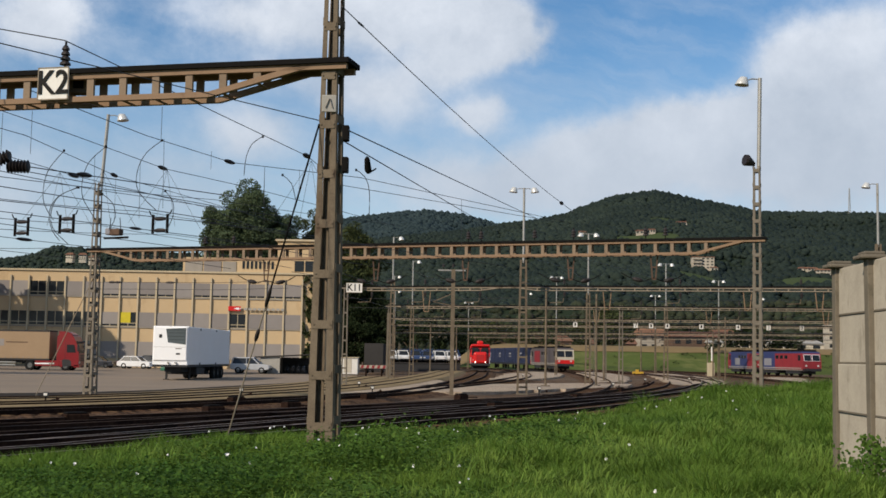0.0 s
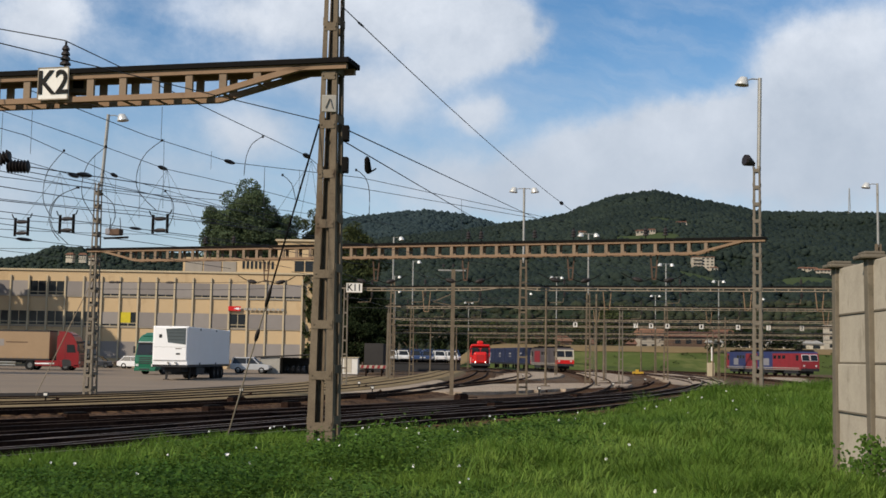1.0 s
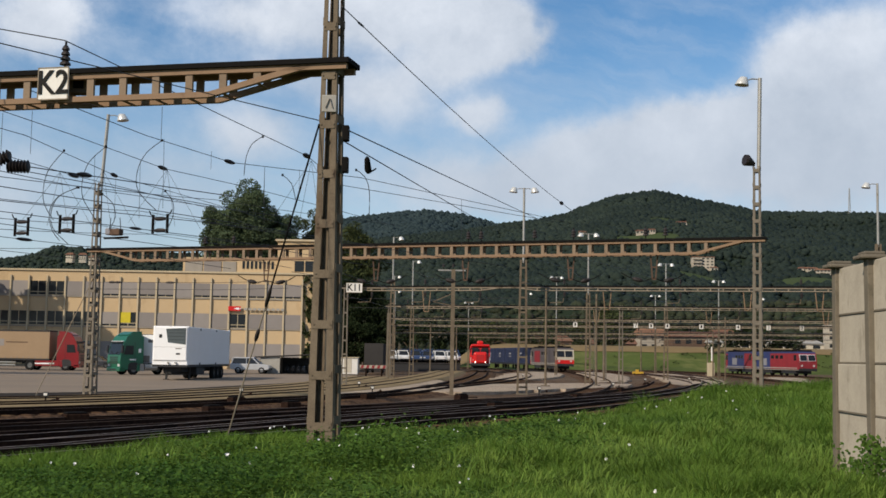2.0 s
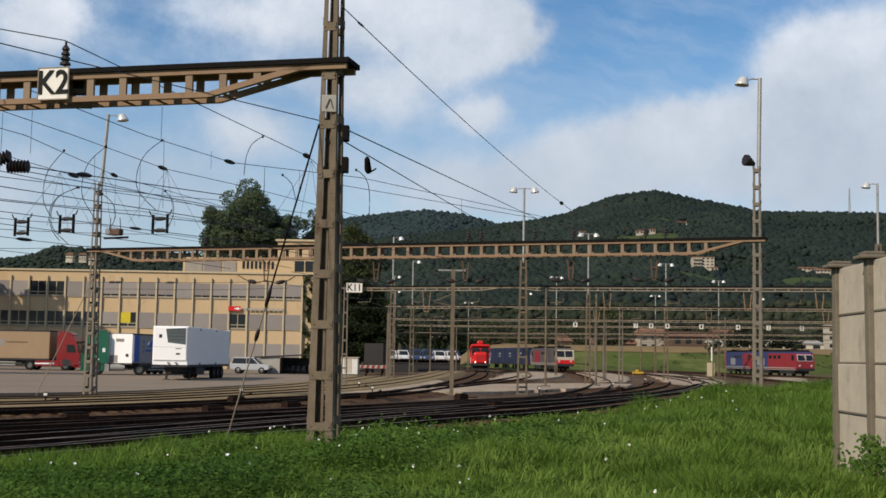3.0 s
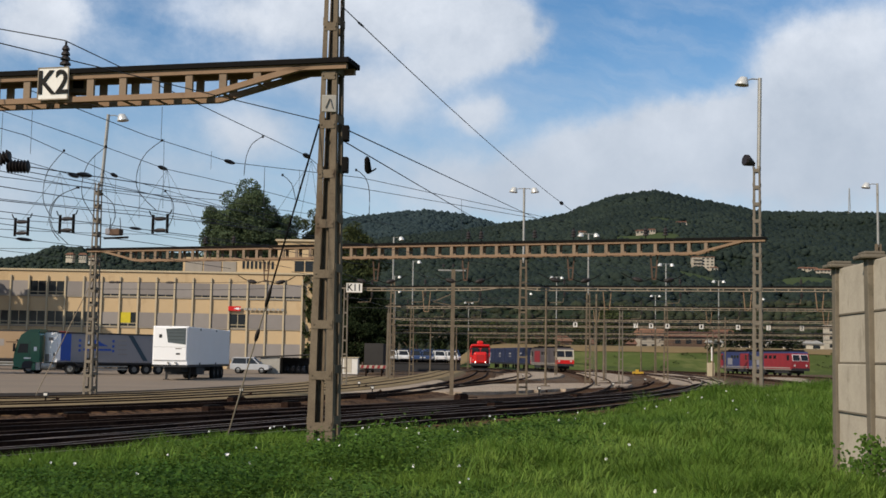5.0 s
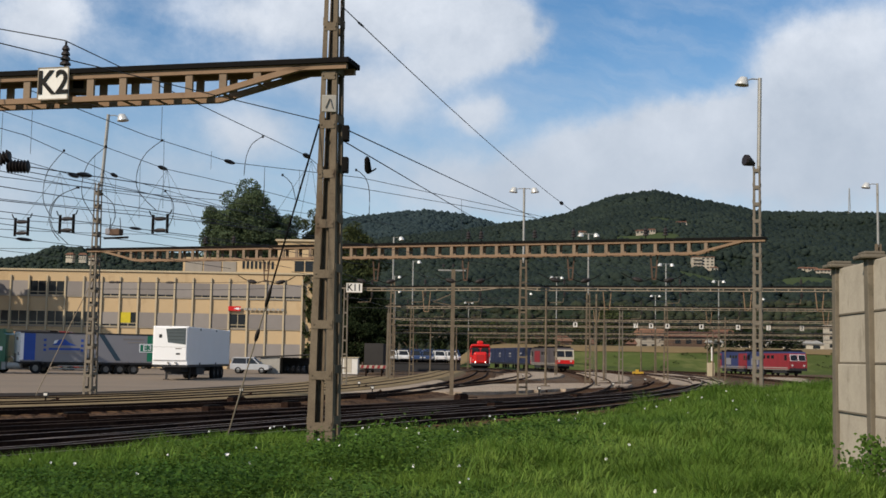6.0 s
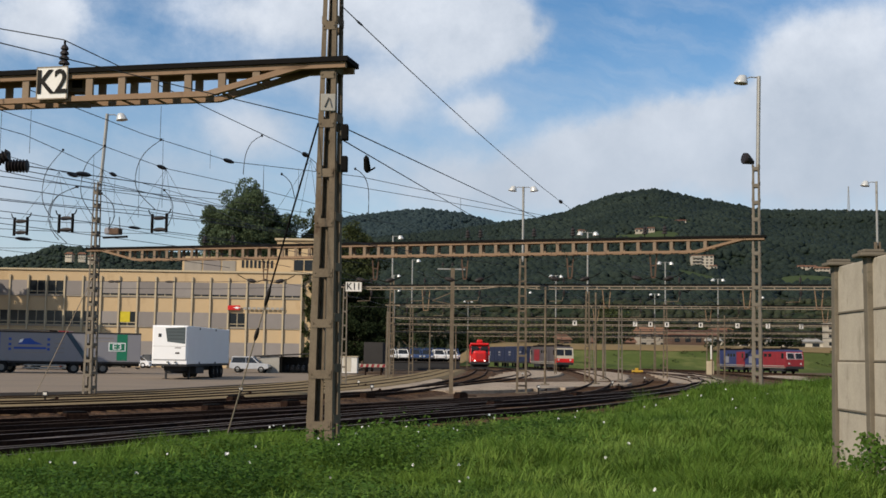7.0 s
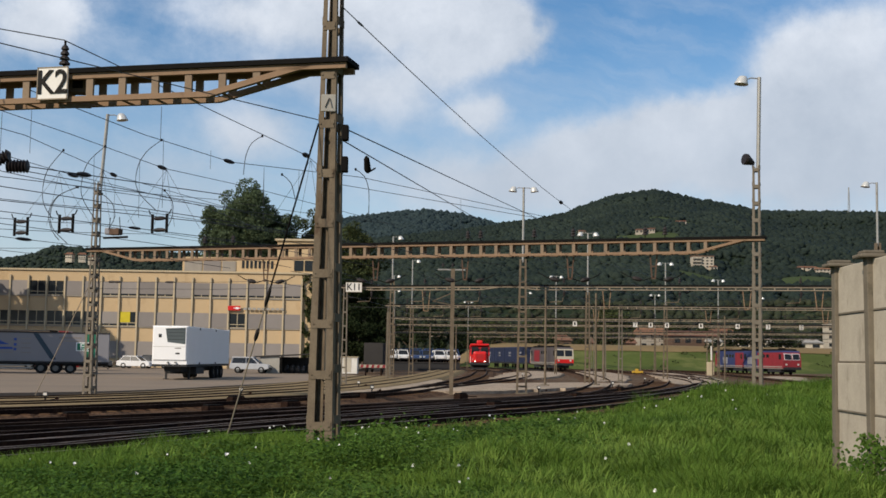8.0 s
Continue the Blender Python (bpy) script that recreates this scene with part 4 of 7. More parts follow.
    lattice_mast("mast", lm, x, y, -0.1, lattice, w, w * 0.6, 0.25, 0, 0.9)
    part("lamp_pole", Geo().tube([(x, y, lattice - 0.2), (x, y, top)], 0.07, 8), M["galv"], lm)
    lamp_head(lm, x, y, top - 0.05, side)
    if double:
        lamp_head(lm, x, y, top - 0.05, -side)
    return lm


# ---------------------------------------------------------------- office building
def build_office():
    y = 158.0
    ob = thing("office_building", "three-storey ochre office block with grey window bands and thin fins", "building")
    x1, bay, n = -18.2, 2.37, 22
    x0 = x1 - bay * n
    body = part("wall", Geo().box(x0 - 2, y, 0, x1, y + 8, 12.4), M["wall"], ob)
    part("stair_wall", Geo().box(x1, y + 0.15, 0, -15.4, y + 8, 12.3), M["wall"], ob)
    part("roof", Geo().box(x0 - 2.2, y - 0.2, 12.4, -15.2, y + 8.2, 12.62), M["trim"], ob, "pale flat roof edge")
    up = part("penthouse", Geo().box(-34.5, y + 3, 12.6, -21.9, y + 7.5, 14.7), M["wall"], ob)
    part("penthouse", Geo().box(-21.9, y + 2.5, 12.6, -15.6, y + 7.5, 17.0), M["wall"], ob)
    part("penthouse_roof", Geo().box(-22.2, y + 2.2, 17.0, -15.4, y + 7.8, 17.25), M["trim"], ob)
    for xa, xb, za, zb, mt in ((-34.2, -31.9, 12.75, 14.2, "band"), (-31.7, -29.4, 12.75, 14.2, "blind"), (-29.2, -27.4, 12.75, 14.2, "band")):
        part("roof_panel", Geo().box(xa, y + 2.9, za, xb, y + 3.0, zb), M[mt], up)
    for xa, xb in ((-19.6, -18.4), (-18.2, -17.0), (-16.8, -15.8)):
        part("window", Geo().box(xa, y + 2.42, 13.0, xb, y + 2.5, 14.4), M["glass"], up)
    for k in range(8):
        part("window", Geo().box(-26.6 + k * 0.55, y + 2.93, 13.3, -26.3 + k * 0.55, y + 3.0, 14.3), M["glass"], up)
    logo = part("red_sign", Geo().rbox(-27.7, y - 0.42, 7.55, -26.1, y - 0.3, 8.15, 0.02), M["brightred"], ob, "red sign plate with a white symbol")
    part("symbol", Geo().box(-26.7, y - 0.435, 7.72, -26.3, y - 0.421, 7.98).box(-26.95, y - 0.434, 7.81, -26.05, y - 0.42, 7.89), M["fridge"], logo)
    for k in range(9):
        part("sign_bar", Geo().box(-25.7 + k * 0.6, y - 0.36, 7.65, -25.25 + k * 0.6, y - 0.3, 7.95), M["greybox"], ob)
    rows = [(9.2, 11.05), (5.3, 7.15), (1.35, 3.35)]
    rng = random.Random(4)
    for i in range(n + 1):
        xx = x0 + i * bay
        part("fin", Geo().box(xx - 0.1, y - 0.28, 0.2, xx + 0.1, y, 11.75), M["trim"], body)
    for r, (z0, z1) in enumerate(rows):
        part("sill", Geo().box(x0, y - 0.12, z0 - 0.16, x1, y + 0.02, z0 - 0.02), M["band"], body)
        for i in range(n):
            xa, xb = x0 + i * bay + 0.1, x0 + (i + 1) * bay - 0.1
            from_right = n - 1 - i
            w = part("window", Geo().box(xa, y - 0.03, z0, xb, y + 0.02, z1), M["glass"], body)
            g = Geo()
            for q in (xa, (xa + xb) / 2 - 0.04, xb - 0.08):
                g.box(q, y - 0.07, z0, q + 0.08, y - 0.031, z1)
            g.box(xa, y - 0.071, z0 + 0.40, xb, y - 0.032, z0 + 0.48).box(xa, y - 0.071, z0, xb, y - 0.032, z0 + 0.07)
            part("window_frame", g, M["trim"], w)
            open_ = (r == 0 and from_right in (13, 14)) or (r == 1 and from_right in (11, 12, 13, 14, 15, 16, 3))
            if r == 1 and from_right == 9:
                part("blind", Geo().box(xa + 0.05, y - 0.11, z0 + 0.5, xa + 1.4, y - 0.075, z1), M["yellow"], w, "yellow blind")
            elif not open_:
                drop = 0.3 if r == 0 and from_right not in (6, 11, 12) and from_right < 12 else rng.choice((0.0, 0.0, 0.0, 0.0, 0.3))
                part("blind", Geo().box(xa, y - 0.11, z0 + drop, xb, y - 0.075, z1), M["blind"], w)
    return ob


build_office()


# ---------------------------------------------------------------- vehicles
def wheel_mesh(r, w):
    g = Geo()
    n = 20
    prof = [(r * 0.55, -w / 2), (r * 0.92, -w / 2), (r, -w * 0.36), (r, w * 0.36), (r * 0.92, w / 2), (r * 0.55, w / 2)]
    for q, y in prof:
        g.v += [(q * math.cos(2 * math.pi * j / n), y, q * math.sin(2 * math.pi * j / n)) for j in range(n)]
    k = len(prof)
    g.f = [(i * n + j, i * n + (j + 1) % n, ((i + 1) % k) * n + (j + 1) % n, ((i + 1) % k) * n + j) for i in range(k) for j in range(n)]
    tyre = g.mesh("tyre", M["tyre"])
    g = Geo().tube([(0, -w * 0.3, 0), (0, w * 0.3, 0)], r * 0.56, 16)
    g.tube([(0, -w * 0.42, 0), (0, w * 0.42, 0)], r * 0.22, 10)
    return tyre, g.mesh("rim", M["rim"])


def add_wheel(parent, meshes, x, y, z):
    w = part("wheel", meshes[0], None, parent, m=pose(x, y, z))
    part("rim", meshes[1], None, w)
    return w


def semi_trailer(parent, x0, x1, z1, tarp, axles, wheels, z0=1.15):
    """A curtain-sided trailer between x0 and x1 (lengthwise), 2.5 wide."""
    box = part("trailer_body", Geo().rbox(x0, -1.25, z0, x1, 1.25, z1, 0.04), tarp, parent)
    part("roof_rail", Geo().box(x0, -1.27, z1 - 0.12, x1, 1.27, z1 + 0.02), M["chassis"], box)
    g = Geo()
    for s in (-1, 1):
        x = x0 + 0.2
        while x < x1:
            g.box(x, s * 1.262 - 0.006, z0 + 0.02, x + 0.05, s * 1.262 + 0.006, z0 + 0.22)
            x += 0.6
    part("curtain_straps", g, M["blind"], box)
    part("side_rail", Geo().box(x0, -1.26, z0 - 0.16, x1, 1.26, z0 - 0.005), M["chassis"], parent)
    part("chassis_frame", Geo().box(x0 + 0.4, -0.5, 0.75, x1, 0.5, z0 - 0.1), M["chassis"], parent)
    g = Geo()
    for s in (-1, 1):
        g.box(x0 + 3.4, s * 1.15 - 0.02, 0.45, axles[0] - 0.7, s * 1.15 + 0.02, 0.57).box(x0 + 3.4, s * 1.15 - 0.02, 0.72, axles[0] - 0.7, s * 1.15 + 0.02, 0.84)
    part("side_guard", g, M["galv"], parent)
    for x in axles:
        for s in (-1, 1):
            add_wheel(parent, wheels, x, s * 1.05, 0.5)
    part("rear_bumper", Geo().box(x1 - 0.1, -1.2, 0.45, x1, 1.2, 0.6), M["chassis"], parent)
    return box


def cab(parent, paint, high=3.75):
    """A tractor cab with its nose at x = 0, running back along +x."""
    h = high
    outline = [(0.05, 0.45), (-0.02, 1.2), (0.02, 1.75), (0.30, 2.85), (0.62, h - 0.28), (1.05, h), (2.0, h - 0.02), (2.25, h - 0.3), (2.25, 1.0), (1.7, 0.98), (1.62, 0.5)]
    body = part("cab", Geo().prism(outline, -1.22, 1.22), paint, parent)
    part("windscreen", Geo().prism([(-0.012, 1.8), (0.26, 2.8), (0.29, 2.8), (0.02, 1.8)], -1.1, 1.1), M["glass"], body)
    for s in (-1, 1):
        g = Geo().prism([(0.32, 1.82), (0.5, 2.62), (1.25, 2.62), (1.25, 1.82)], s * 1.215, s * 1.235)
        part("side_window", g, M["glass"], body)
        part("mirror", Geo().rbox(0.0, s * 1.3, 1.95, 0.14, s * 1.48, 2.6, 0.03), M["chassis"], body)
        part("step", Geo().rbox(1.62, s * 1.0, 0.35, 1.9, s * 1.22, 0.95, 0.03), paint, body)
        part("headlight", Geo().rbox(-0.03, s * 0.75, 0.75, 0.05, s * 1.1, 0.95, 0.02), M["lampwhite"], body)
    part("bumper", Geo().rbox(-0.08, -1.22, 0.32, 0.5, 1.22, 0.62, 0.04), paint, body)
    part("bumper_slot", Geo().box(-0.09, -0.6, 0.40, -0.07, 0.6, 0.54), M["chassis"], body)
    for z in (1.0, 1.17, 1.34, 1.51):
        part("grille_slat", Geo().box(-0.035, -0.72, z, 0.02, 0.72, z + 0.09), M["chassis"], body)
    part("sun_visor", Geo().prism([(0.12, 2.86), (0.16, 2.98), (0.36, 2.98), (0.30, 2.82)], -1.12, 1.12), M["chassis"], body, "dark tinted sun visor")
    part("roof_fairing", Geo().prism([(0.75, high - 0.12), (1.3, high + 0.18), (2.15, high + 0.22), (2.15, high - 0.1)], -1.0, 1.0), paint, body)
    for s in (-1, 1):
        part("door_seam", Geo().box(1.38, s * 1.222 - 0.004, 0.95, 1.41, s * 1.222 + 0.004, 2.9), M["chassis"], body)
        part("wheel_arch", Geo().prism([(0.72, 0.46), (0.78, 0.95), (1.0, 1.12), (1.62, 1.12), (1.7, 0.99), (1.62, 0.46)], s * 1.212, s * 1.226), M["chassis"], body)
        part("wiper", Geo().beam((-0.03, s * 0.2, 1.84), (0.05, s * 0.75, 2.1), 0.03, 0.02), M["chassis"], body)
    return body


def tractor(parent, paint, wheels, high=3.75):
    c = cab(parent, paint, high)
    part("tractor_frame", Geo().box(0.5, -0.45, 0.6, 6.0, 0.45, 0.9), M["chassis"], parent)
    part("fuel_tank", Geo().tube([(2.45, -0.95, 0.68), (3.7, -0.95, 0.68)], 0.3, 14), M["galv"], parent)
    part("fuel_tank", Geo().tube([(2.45, 0.95, 0.68), (3.7, 0.95, 0.68)], 0.3, 14), M["galv"], parent)
    for x in (1.35, 4.95):
        for s in (-1, 1):
            add_wheel(parent, wheels, x, s * 1.05, 0.5)
    for s in (-1, 1):
        g = Geo().prism([(4.3, 0.9), (4.5, 1.08), (5.4, 1.08), (5.6, 0.9), (5.55, 0.86), (5.4, 1.02), (4.5, 1.02), (4.35, 0.86)], s * 0.8, s * 1.22)
        part("mudguard", g, M["chassis"], parent)
    return c


def build_trucks():
    wheels = wheel_mesh(0.5, 0.32)
    # green tractor, driving
    gt = thing("tractor_unit", "moving green lorry tractor unit with a tall cab", "lorry")
    c = tractor(gt, M["green"], wheels, 3.7)
    part("visor_band", Geo().box(0.27, -1.1, 2.86, 0.34, 1.1, 3.02), M["fridge"], c, "pale lettering band over the windscreen")
    for s_ in (-1, 1):
        part("door_mark", Geo().box(0.9, s_ * 1.222 - 0.004, 1.3, 1.5, s_ * 1.222 + 0.004, 1.42), M["fridge"], c)
        part("star", Geo().box(1.75, s_ * 1.222 - 0.004, 2.0, 2.0, s_ * 1.222 + 0.004, 2.35), M["fridge"], c, "white emblem")
        part("side_tank_cover", Geo().rbox(1.95, s_ * 0.9, 0.35, 2.35, s_ * 1.2, 1.0, 0.03), M["galv"], gt)
    part("air_hoses", Geo().tube([(2.3, 0.2, 1.5), (2.6, 0.3, 1.2), (2.85, 0.25, 1.6)], 0.05, 6), M["fridge"], gt)
    # its curtain-sided trailer, with the kingpin at the origin
    tr = thing("curtain_trailer", "silver-grey curtain-sided trailer with blue and green bands", "trailer")
    box = semi_trailer(tr, -1.4, 12.4, 4.0, M["tarpgrey"], (6.4, 7.7, 9.0), wheels)
    part("front_wall", Geo().rbox(-1.44, -1.24, 1.15, -1.405, 1.24, 3.96, 0.01), M["fridge"], box, "white front wall with a round vent")
    part("vent", Geo().tube([(-1.43, -0.75, 1.9), (-1.47, -0.75, 1.9)], 0.16, 12), M["chassis"], box)
    part("hose_panel", Geo().box(-1.46, 0.2, 1.2, -1.44, 1.0, 1.9), M["blind"], box)
    part("wall_print", Geo().box(-1.455, -0.4, 3.2, -1.442, 0.4, 3.5), M["blind"], box)
    for k in (-1, 1):
        f0, f1 = sorted((k * 1.252, k * 1.262))
        part("corner_edge", Geo().box(-1.4, f0, 1.3, -1.1, f1, 3.86), M["fridge"], box, "white front edge")
        part("blue_band", Geo().box(-1.1, f0, 1.3, -0.1, f1, 3.86), M["tarpblue"], box, "blue band")
        part("green_band", Geo().box(10.2, f0, 1.3, 11.15, f1, 3.86), M["tarpgreen"], box, "green band")
        g = Geo().add([(5.6, k * 1.263, 3.86), (6.1, k * 1.263, 3.86), (7.75, k * 1.263, 1.35), (7.25, k * 1.263, 1.35)], [(0, 1, 2, 3)])
        part("diagonal_stripe", g, M["tarpteal"], box, "dark teal diagonal stripe")
        part("print", Geo().prism([(1.4, 2.75), (1.7, 3.0), (2.0, 3.3), (2.5, 3.36), (2.9, 3.05), (3.6, 2.75)], f0, f1), M["tarpblue"], box, "blue printed mountain shape")
        part("white_print", Geo().prism([(1.5, 2.9), (1.6, 3.2), (1.95, 3.3), (1.75, 2.95)], k * 1.262, k * 1.267), M["fridge"], box)
        part("print_bar", Geo().box(1.1, f0, 2.3, 3.9, f1, 2.5), M["tarpblue"], box)
        part("print_bar", Geo().box(1.1, f0, 1.95, 3.9, f1, 2.03), M["blind"], box)
        for x in (0.75, 4.1):
            for z in (3.25, 2.75, 2.3):
                part("print_dot", Geo().rbox(x - 0.12, f0, z - 0.12, x + 0.12, f1, z + 0.12, 0.004), M["tarpblue"], box)
        for z in (3.3, 2.85, 2.4, 1.95):
            part("print_bar", Geo().box(4.6, f0, z, 5.5, f1, z + 0.07), M["blind"], box)
        part("print_bar", Geo().box(7.9, f0, 3.4, 9.9, f1, 3.55), M["blind"], box)
        part("print_bar", Geo().box(8.3, f0, 3.1, 9.9, f1, 3.22), M["blind"], box)
    part("plate", Geo().rbox(9.45, -1.272, 2.2, 11.0, -1.25, 3.05, 0.01), M["fridge"], box)
    part("plate_face", Geo().rbox(9.53, -1.276, 2.28, 10.92, -1.25, 2.97, 0.01), M["tarpgreen"], box)
    part("lettering", text_mesh("E3", 0.8, 0.003, M["fridge"]), None, box, m=pose(10.22, -1.281, 2.62, 90, 0, 0) @ Matrix.Diagonal((1.15, 1, 1, 1)))
    # red tractor with a beige trailer: parked
    rt = thing("articulated_lorry", "parked red lorry with a beige curtain trailer", "lorry", pose(-36.6, 124.5, 0.02, 0, 0, 180))
    c = tractor(rt, M["redpaint"], wheels, 3.75)
    part("stripe", Geo().box(3.0, 1.235, 0.62, 4.4, 1.26, 0.74), M["fridge"], rt, "white stripe on the side skirt")
    part("side_skirt", Geo().box(1.9, 1.0, 0.45, 4.4, 1.23, 1.0), M["redpaint"], rt)
    box = semi_trailer(rt, 3.0, 16.6, 4.0, M["tarpbeige"], (12.2, 13.5, 14.8), wheels)
    part("print", Geo().rbox(7.6, 1.25, 2.4, 8.3, 1.265, 3.1, 0.005), M["blind"], box, "grey square print")
    g = Geo().box(5.2, 1.25, 2.75, 7.4, 1.262, 2.84).box(8.6, 1.25, 2.75, 11.5, 1.262, 2.84)
    part("print_bars", g, M["brick"], box)
    # white refrigerated trailer, uncoupled
    wt = thing("refrigerated_trailer", "uncoupled white refrigerated trailer with a cooling unit on its front", "trailer", pose(-19.55, 88.0, 0.02, 0, 0, 87))
    body = part("trailer_body", Geo().rbox(0, -1.28, 1.12, 13.2, 1.28, 3.88, 0.05), M["fridge"], wt)
    part("cooling_unit", Geo().rbox(-0.12, -1.22, 1.42, 0.02, 1.22, 3.84, 0.05), M["fridge"], body)
    part("unit_grille", Geo().add([(-0.135, -1.14, 3.78), (-0.135, 0.32, 3.70), (-0.135, 0.16, 2.72), (-0.135, -1.14, 2.58), (-0.1, -1.14, 3.78), (-0.1, 0.32, 3.70), (-0.1, 0.16, 2.72), (-0.1, -1.14, 2.58)],
                                  [(0, 1, 2, 3), (0, 4, 5, 1), (1, 5, 6, 2), (2, 6, 7, 3), (3, 7, 4, 0)]), M["unitglass"], body, "dark sloping grille")
    for z in (2.9, 3.15, 3.4, 3.62):
        part("grille_slat", Geo().box(-0.15, -1.1, z, -0.134, 0.18, z + 0.03), M["chassis"], body)
    part("unit_hatch", Geo().rbox(-0.14, 0.6, 3.05, -0.1, 0.82, 3.3, 0.01), M["chassis"], body)
    part("unit_vent", Geo().rbox(-0.14, -0.75, 1.85, -0.1, -0.45, 1.97, 0.01), M["chassis"], body)
    part("unit_mark", Geo().rbox(-0.135, -0.85, 2.25, -0.1, -0.4, 2.32, 0.005), M["blind"], body)
    part("unit_seam", Geo().box(-0.128, -1.2, 2.38, -0.119, 1.2, 2.40), M["greybox"], body)
    for y in (-0.45, 0.1):
        part("hose_coupling", Geo().rbox(-0.2, y - 0.06, 1.2, -0.02, y + 0.06, 1.32, 0.02), M["galv"], body)
    for x in (0.06, 13.1):
        part("corner_post", Geo().box(x, -1.3, 1.1, x + 0.1, 1.3, 3.9), M["fridge"], body)
    for x in (3.4, 8.4):
        for z in (1.2, 3.75):
            part("side_lamp", Geo().box(x, -1.3, z - 0.08, x + 0.3, -1.28, z + 0.07), M["chassis"], body)
    for yy in (-1.1, 0, 1.1):
        part("marker_lamp", Geo().box(-0.03, yy - 0.08, 3.76, 0.02, yy + 0.08, 3.85), M["chassis"], body)
    part("frame_edge", Geo().box(-0.02, -1.26, 1.12, 0.01, 1.26, 1.5), M["fridge"], body)
    part("side_rail", Geo().box(0, -1.27, 0.96, 13.2, 1.27, 1.12), M["chassis"], wt)
    part("chassis_frame", Geo().box(0.8, -0.6, 0.6, 13.0, 0.6, 1.0), M["chassis"], wt)
    for s in (-1, 1):
        leg = part("landing_leg", Geo().box(2.2, s * 0.85 - 0.07, 0.0, 2.34, s * 0.85 + 0.07, 1.0), M["chassis"], wt)
        part("foot_plate", Geo().box(2.08, s * 0.85 - 0.18, 0.0, 2.46, s * 0.85 + 0.18, 0.05), M["chassis"], leg)
        for x in (8.6, 9.9, 11.2):
            add_wheel(wt, wheels, x, s * 1.05, 0.5)
    part("pallet_box", Geo().rbox(3.2, -1.15, 0.4, 5.6, 1.15, 0.95, 0.04), M["chassis"], wt)
    tr.scale, gt.scale = (0.94, 0.94, 0.89), (0.97, 0.97, 0.97)
    return gt, tr


LORRY, TRAILER = build_trucks()


def build_loco(name, label, paint, side_paint, m, length=15.0, cab_len=(1.9, 1.9), frames="fridge", lit=None, low=None, marks=(), panel=None):
    lo = thing(name, label, "locomotive", m)
    L = length
    # nose at x = 0, body along +x
    out = [(0.0, 1.0), (-0.02, 2.2), (0.32, 3.29), (0.6, 3.62), (L - 0.6, 3.62), (L - 0.32, 3.29), (L + 0.02, 2.2), (L, 1.0)]
    body = part("body", Geo().prism(out, -1.45, 1.45), side_paint, lo)
    part("roof", Geo().prism([(0.7, 3.6), (1.0, 3.9), (L - 1.0, 3.9), (L - 0.7, 3.6)], -1.15, 1.15), M["dark"], body)
    for x, s, reach in ((0, 1, cab_len[0]), (L, -1, cab_len[1])):
        f = part("cab_front", Geo().prism([(x - s * 0.025, 1.0), (x - s * 0.045, 2.2), (x + s * 0.30, 3.36), (x + s * reach, 3.36), (x + s * reach, 1.0)], -1.46, 1.46), paint, body)
        for k in (-1, 1):
            part("cab_window", Geo().prism([(x - s * 0.085, 2.28), (x + s * 0.165, 3.12), (x + s * 0.25, 3.12), (x, 2.28)], k * 0.12, k * 1.2), M["glass"], f)
            part("window_frame", Geo().prism([(x - s * 0.06, 2.22), (x + s * 0.20, 3.18), (x + s * 0.25, 3.18), (x, 2.22)], k * 0.07, k * 1.25), M[frames], f)
            part("head_lamp", Geo().tube([(x - s * 0.1, k * 0.95, 1.55), (x, k * 0.95, 1.55)], 0.15, 10), M[lit or "lampwhite"], f)
            part("side_window", Geo().box(min(x + s * 0.7, x + s * 1.5), k * 1.47 - 0.01, 2.3, max(x + s * 0.7, x + s * 1.5), k * 1.47 + 0.01, 3.1), M["glass"], f)
        if panel:
            part("front_panel", Geo().prism([(x - s * 0.07, 1.3), (x - s * 0.075, 2.22), (x + s * 0.1, 2.22), (x + s * 0.1, 1.3)], -1.05, 1.05), M[panel], f, "white front panel below the window")
        if low:
            part("front_band", Geo().prism([(x - s * 0.05, 1.02), (x - s * 0.06, 1.75), (x + s * 0.1, 1.75), (x + s * 0.1, 1.02)], -1.47, 1.47), M[low], f, "red lower band")
        part("buffer_beam", Geo().box(x - 0.15, -1.4, 0.75, x + 0.15, 1.4, 1.15), M["chassis"], lo)
        for k in (-1, 1):
            part("buffer", Geo().tube([(x - s * 0.1, k * 0.88, 1.0), (x - s * 0.5, k * 0.88, 1.0), (x - s * 0.51, k * 0.88, 1.0), (x - s * 0.57, k * 0.88, 1.0)], [0.1, 0.1, 0.22, 0.22], 10), M["chassis"], lo)
    part("skirt", Geo().box(0.4, -1.4, 0.85, L - 0.4, 1.4, 1.05), M["band"], lo)
    for x in (L * 0.24, L * 0.76):
        part("bogie", Geo().box(x - 2.3, -1.25, 0.35, x + 2.3, 1.25, 0.9), M["chassis"], lo)
        for dx in (-1.4, 1.4):
            for k in (-1, 1):
                part("wheel", Geo().tube([(x + dx, k * 0.72, 0.55), (x + dx, k * 0.86, 0.55)], 0.55, 16), M["dark"], lo)
    for k in (-1, 1):
        for i in range(3):
            xx = L * 0.33 + i * 1.5
            part("side_louvre", Geo().box(xx, k * 1.455 - 0.01, 2.55, xx + 1.0, k * 1.455 + 0.012, 3.05), M["glass"], body)
        part("side_stripe", Geo().box(0.5, k * 1.455 - 0.008, 1.12, L - 0.5, k * 1.455 + 0.01, 1.24), M["greybox"], body)
        for x in marks:
            part("side_mark", Geo().box(x, k * 1.465 - 0.008, 1.5, x + 2.6, k * 1.465 + 0.01, 2.6), M["tarpgrey"], body, "pale printed mark")
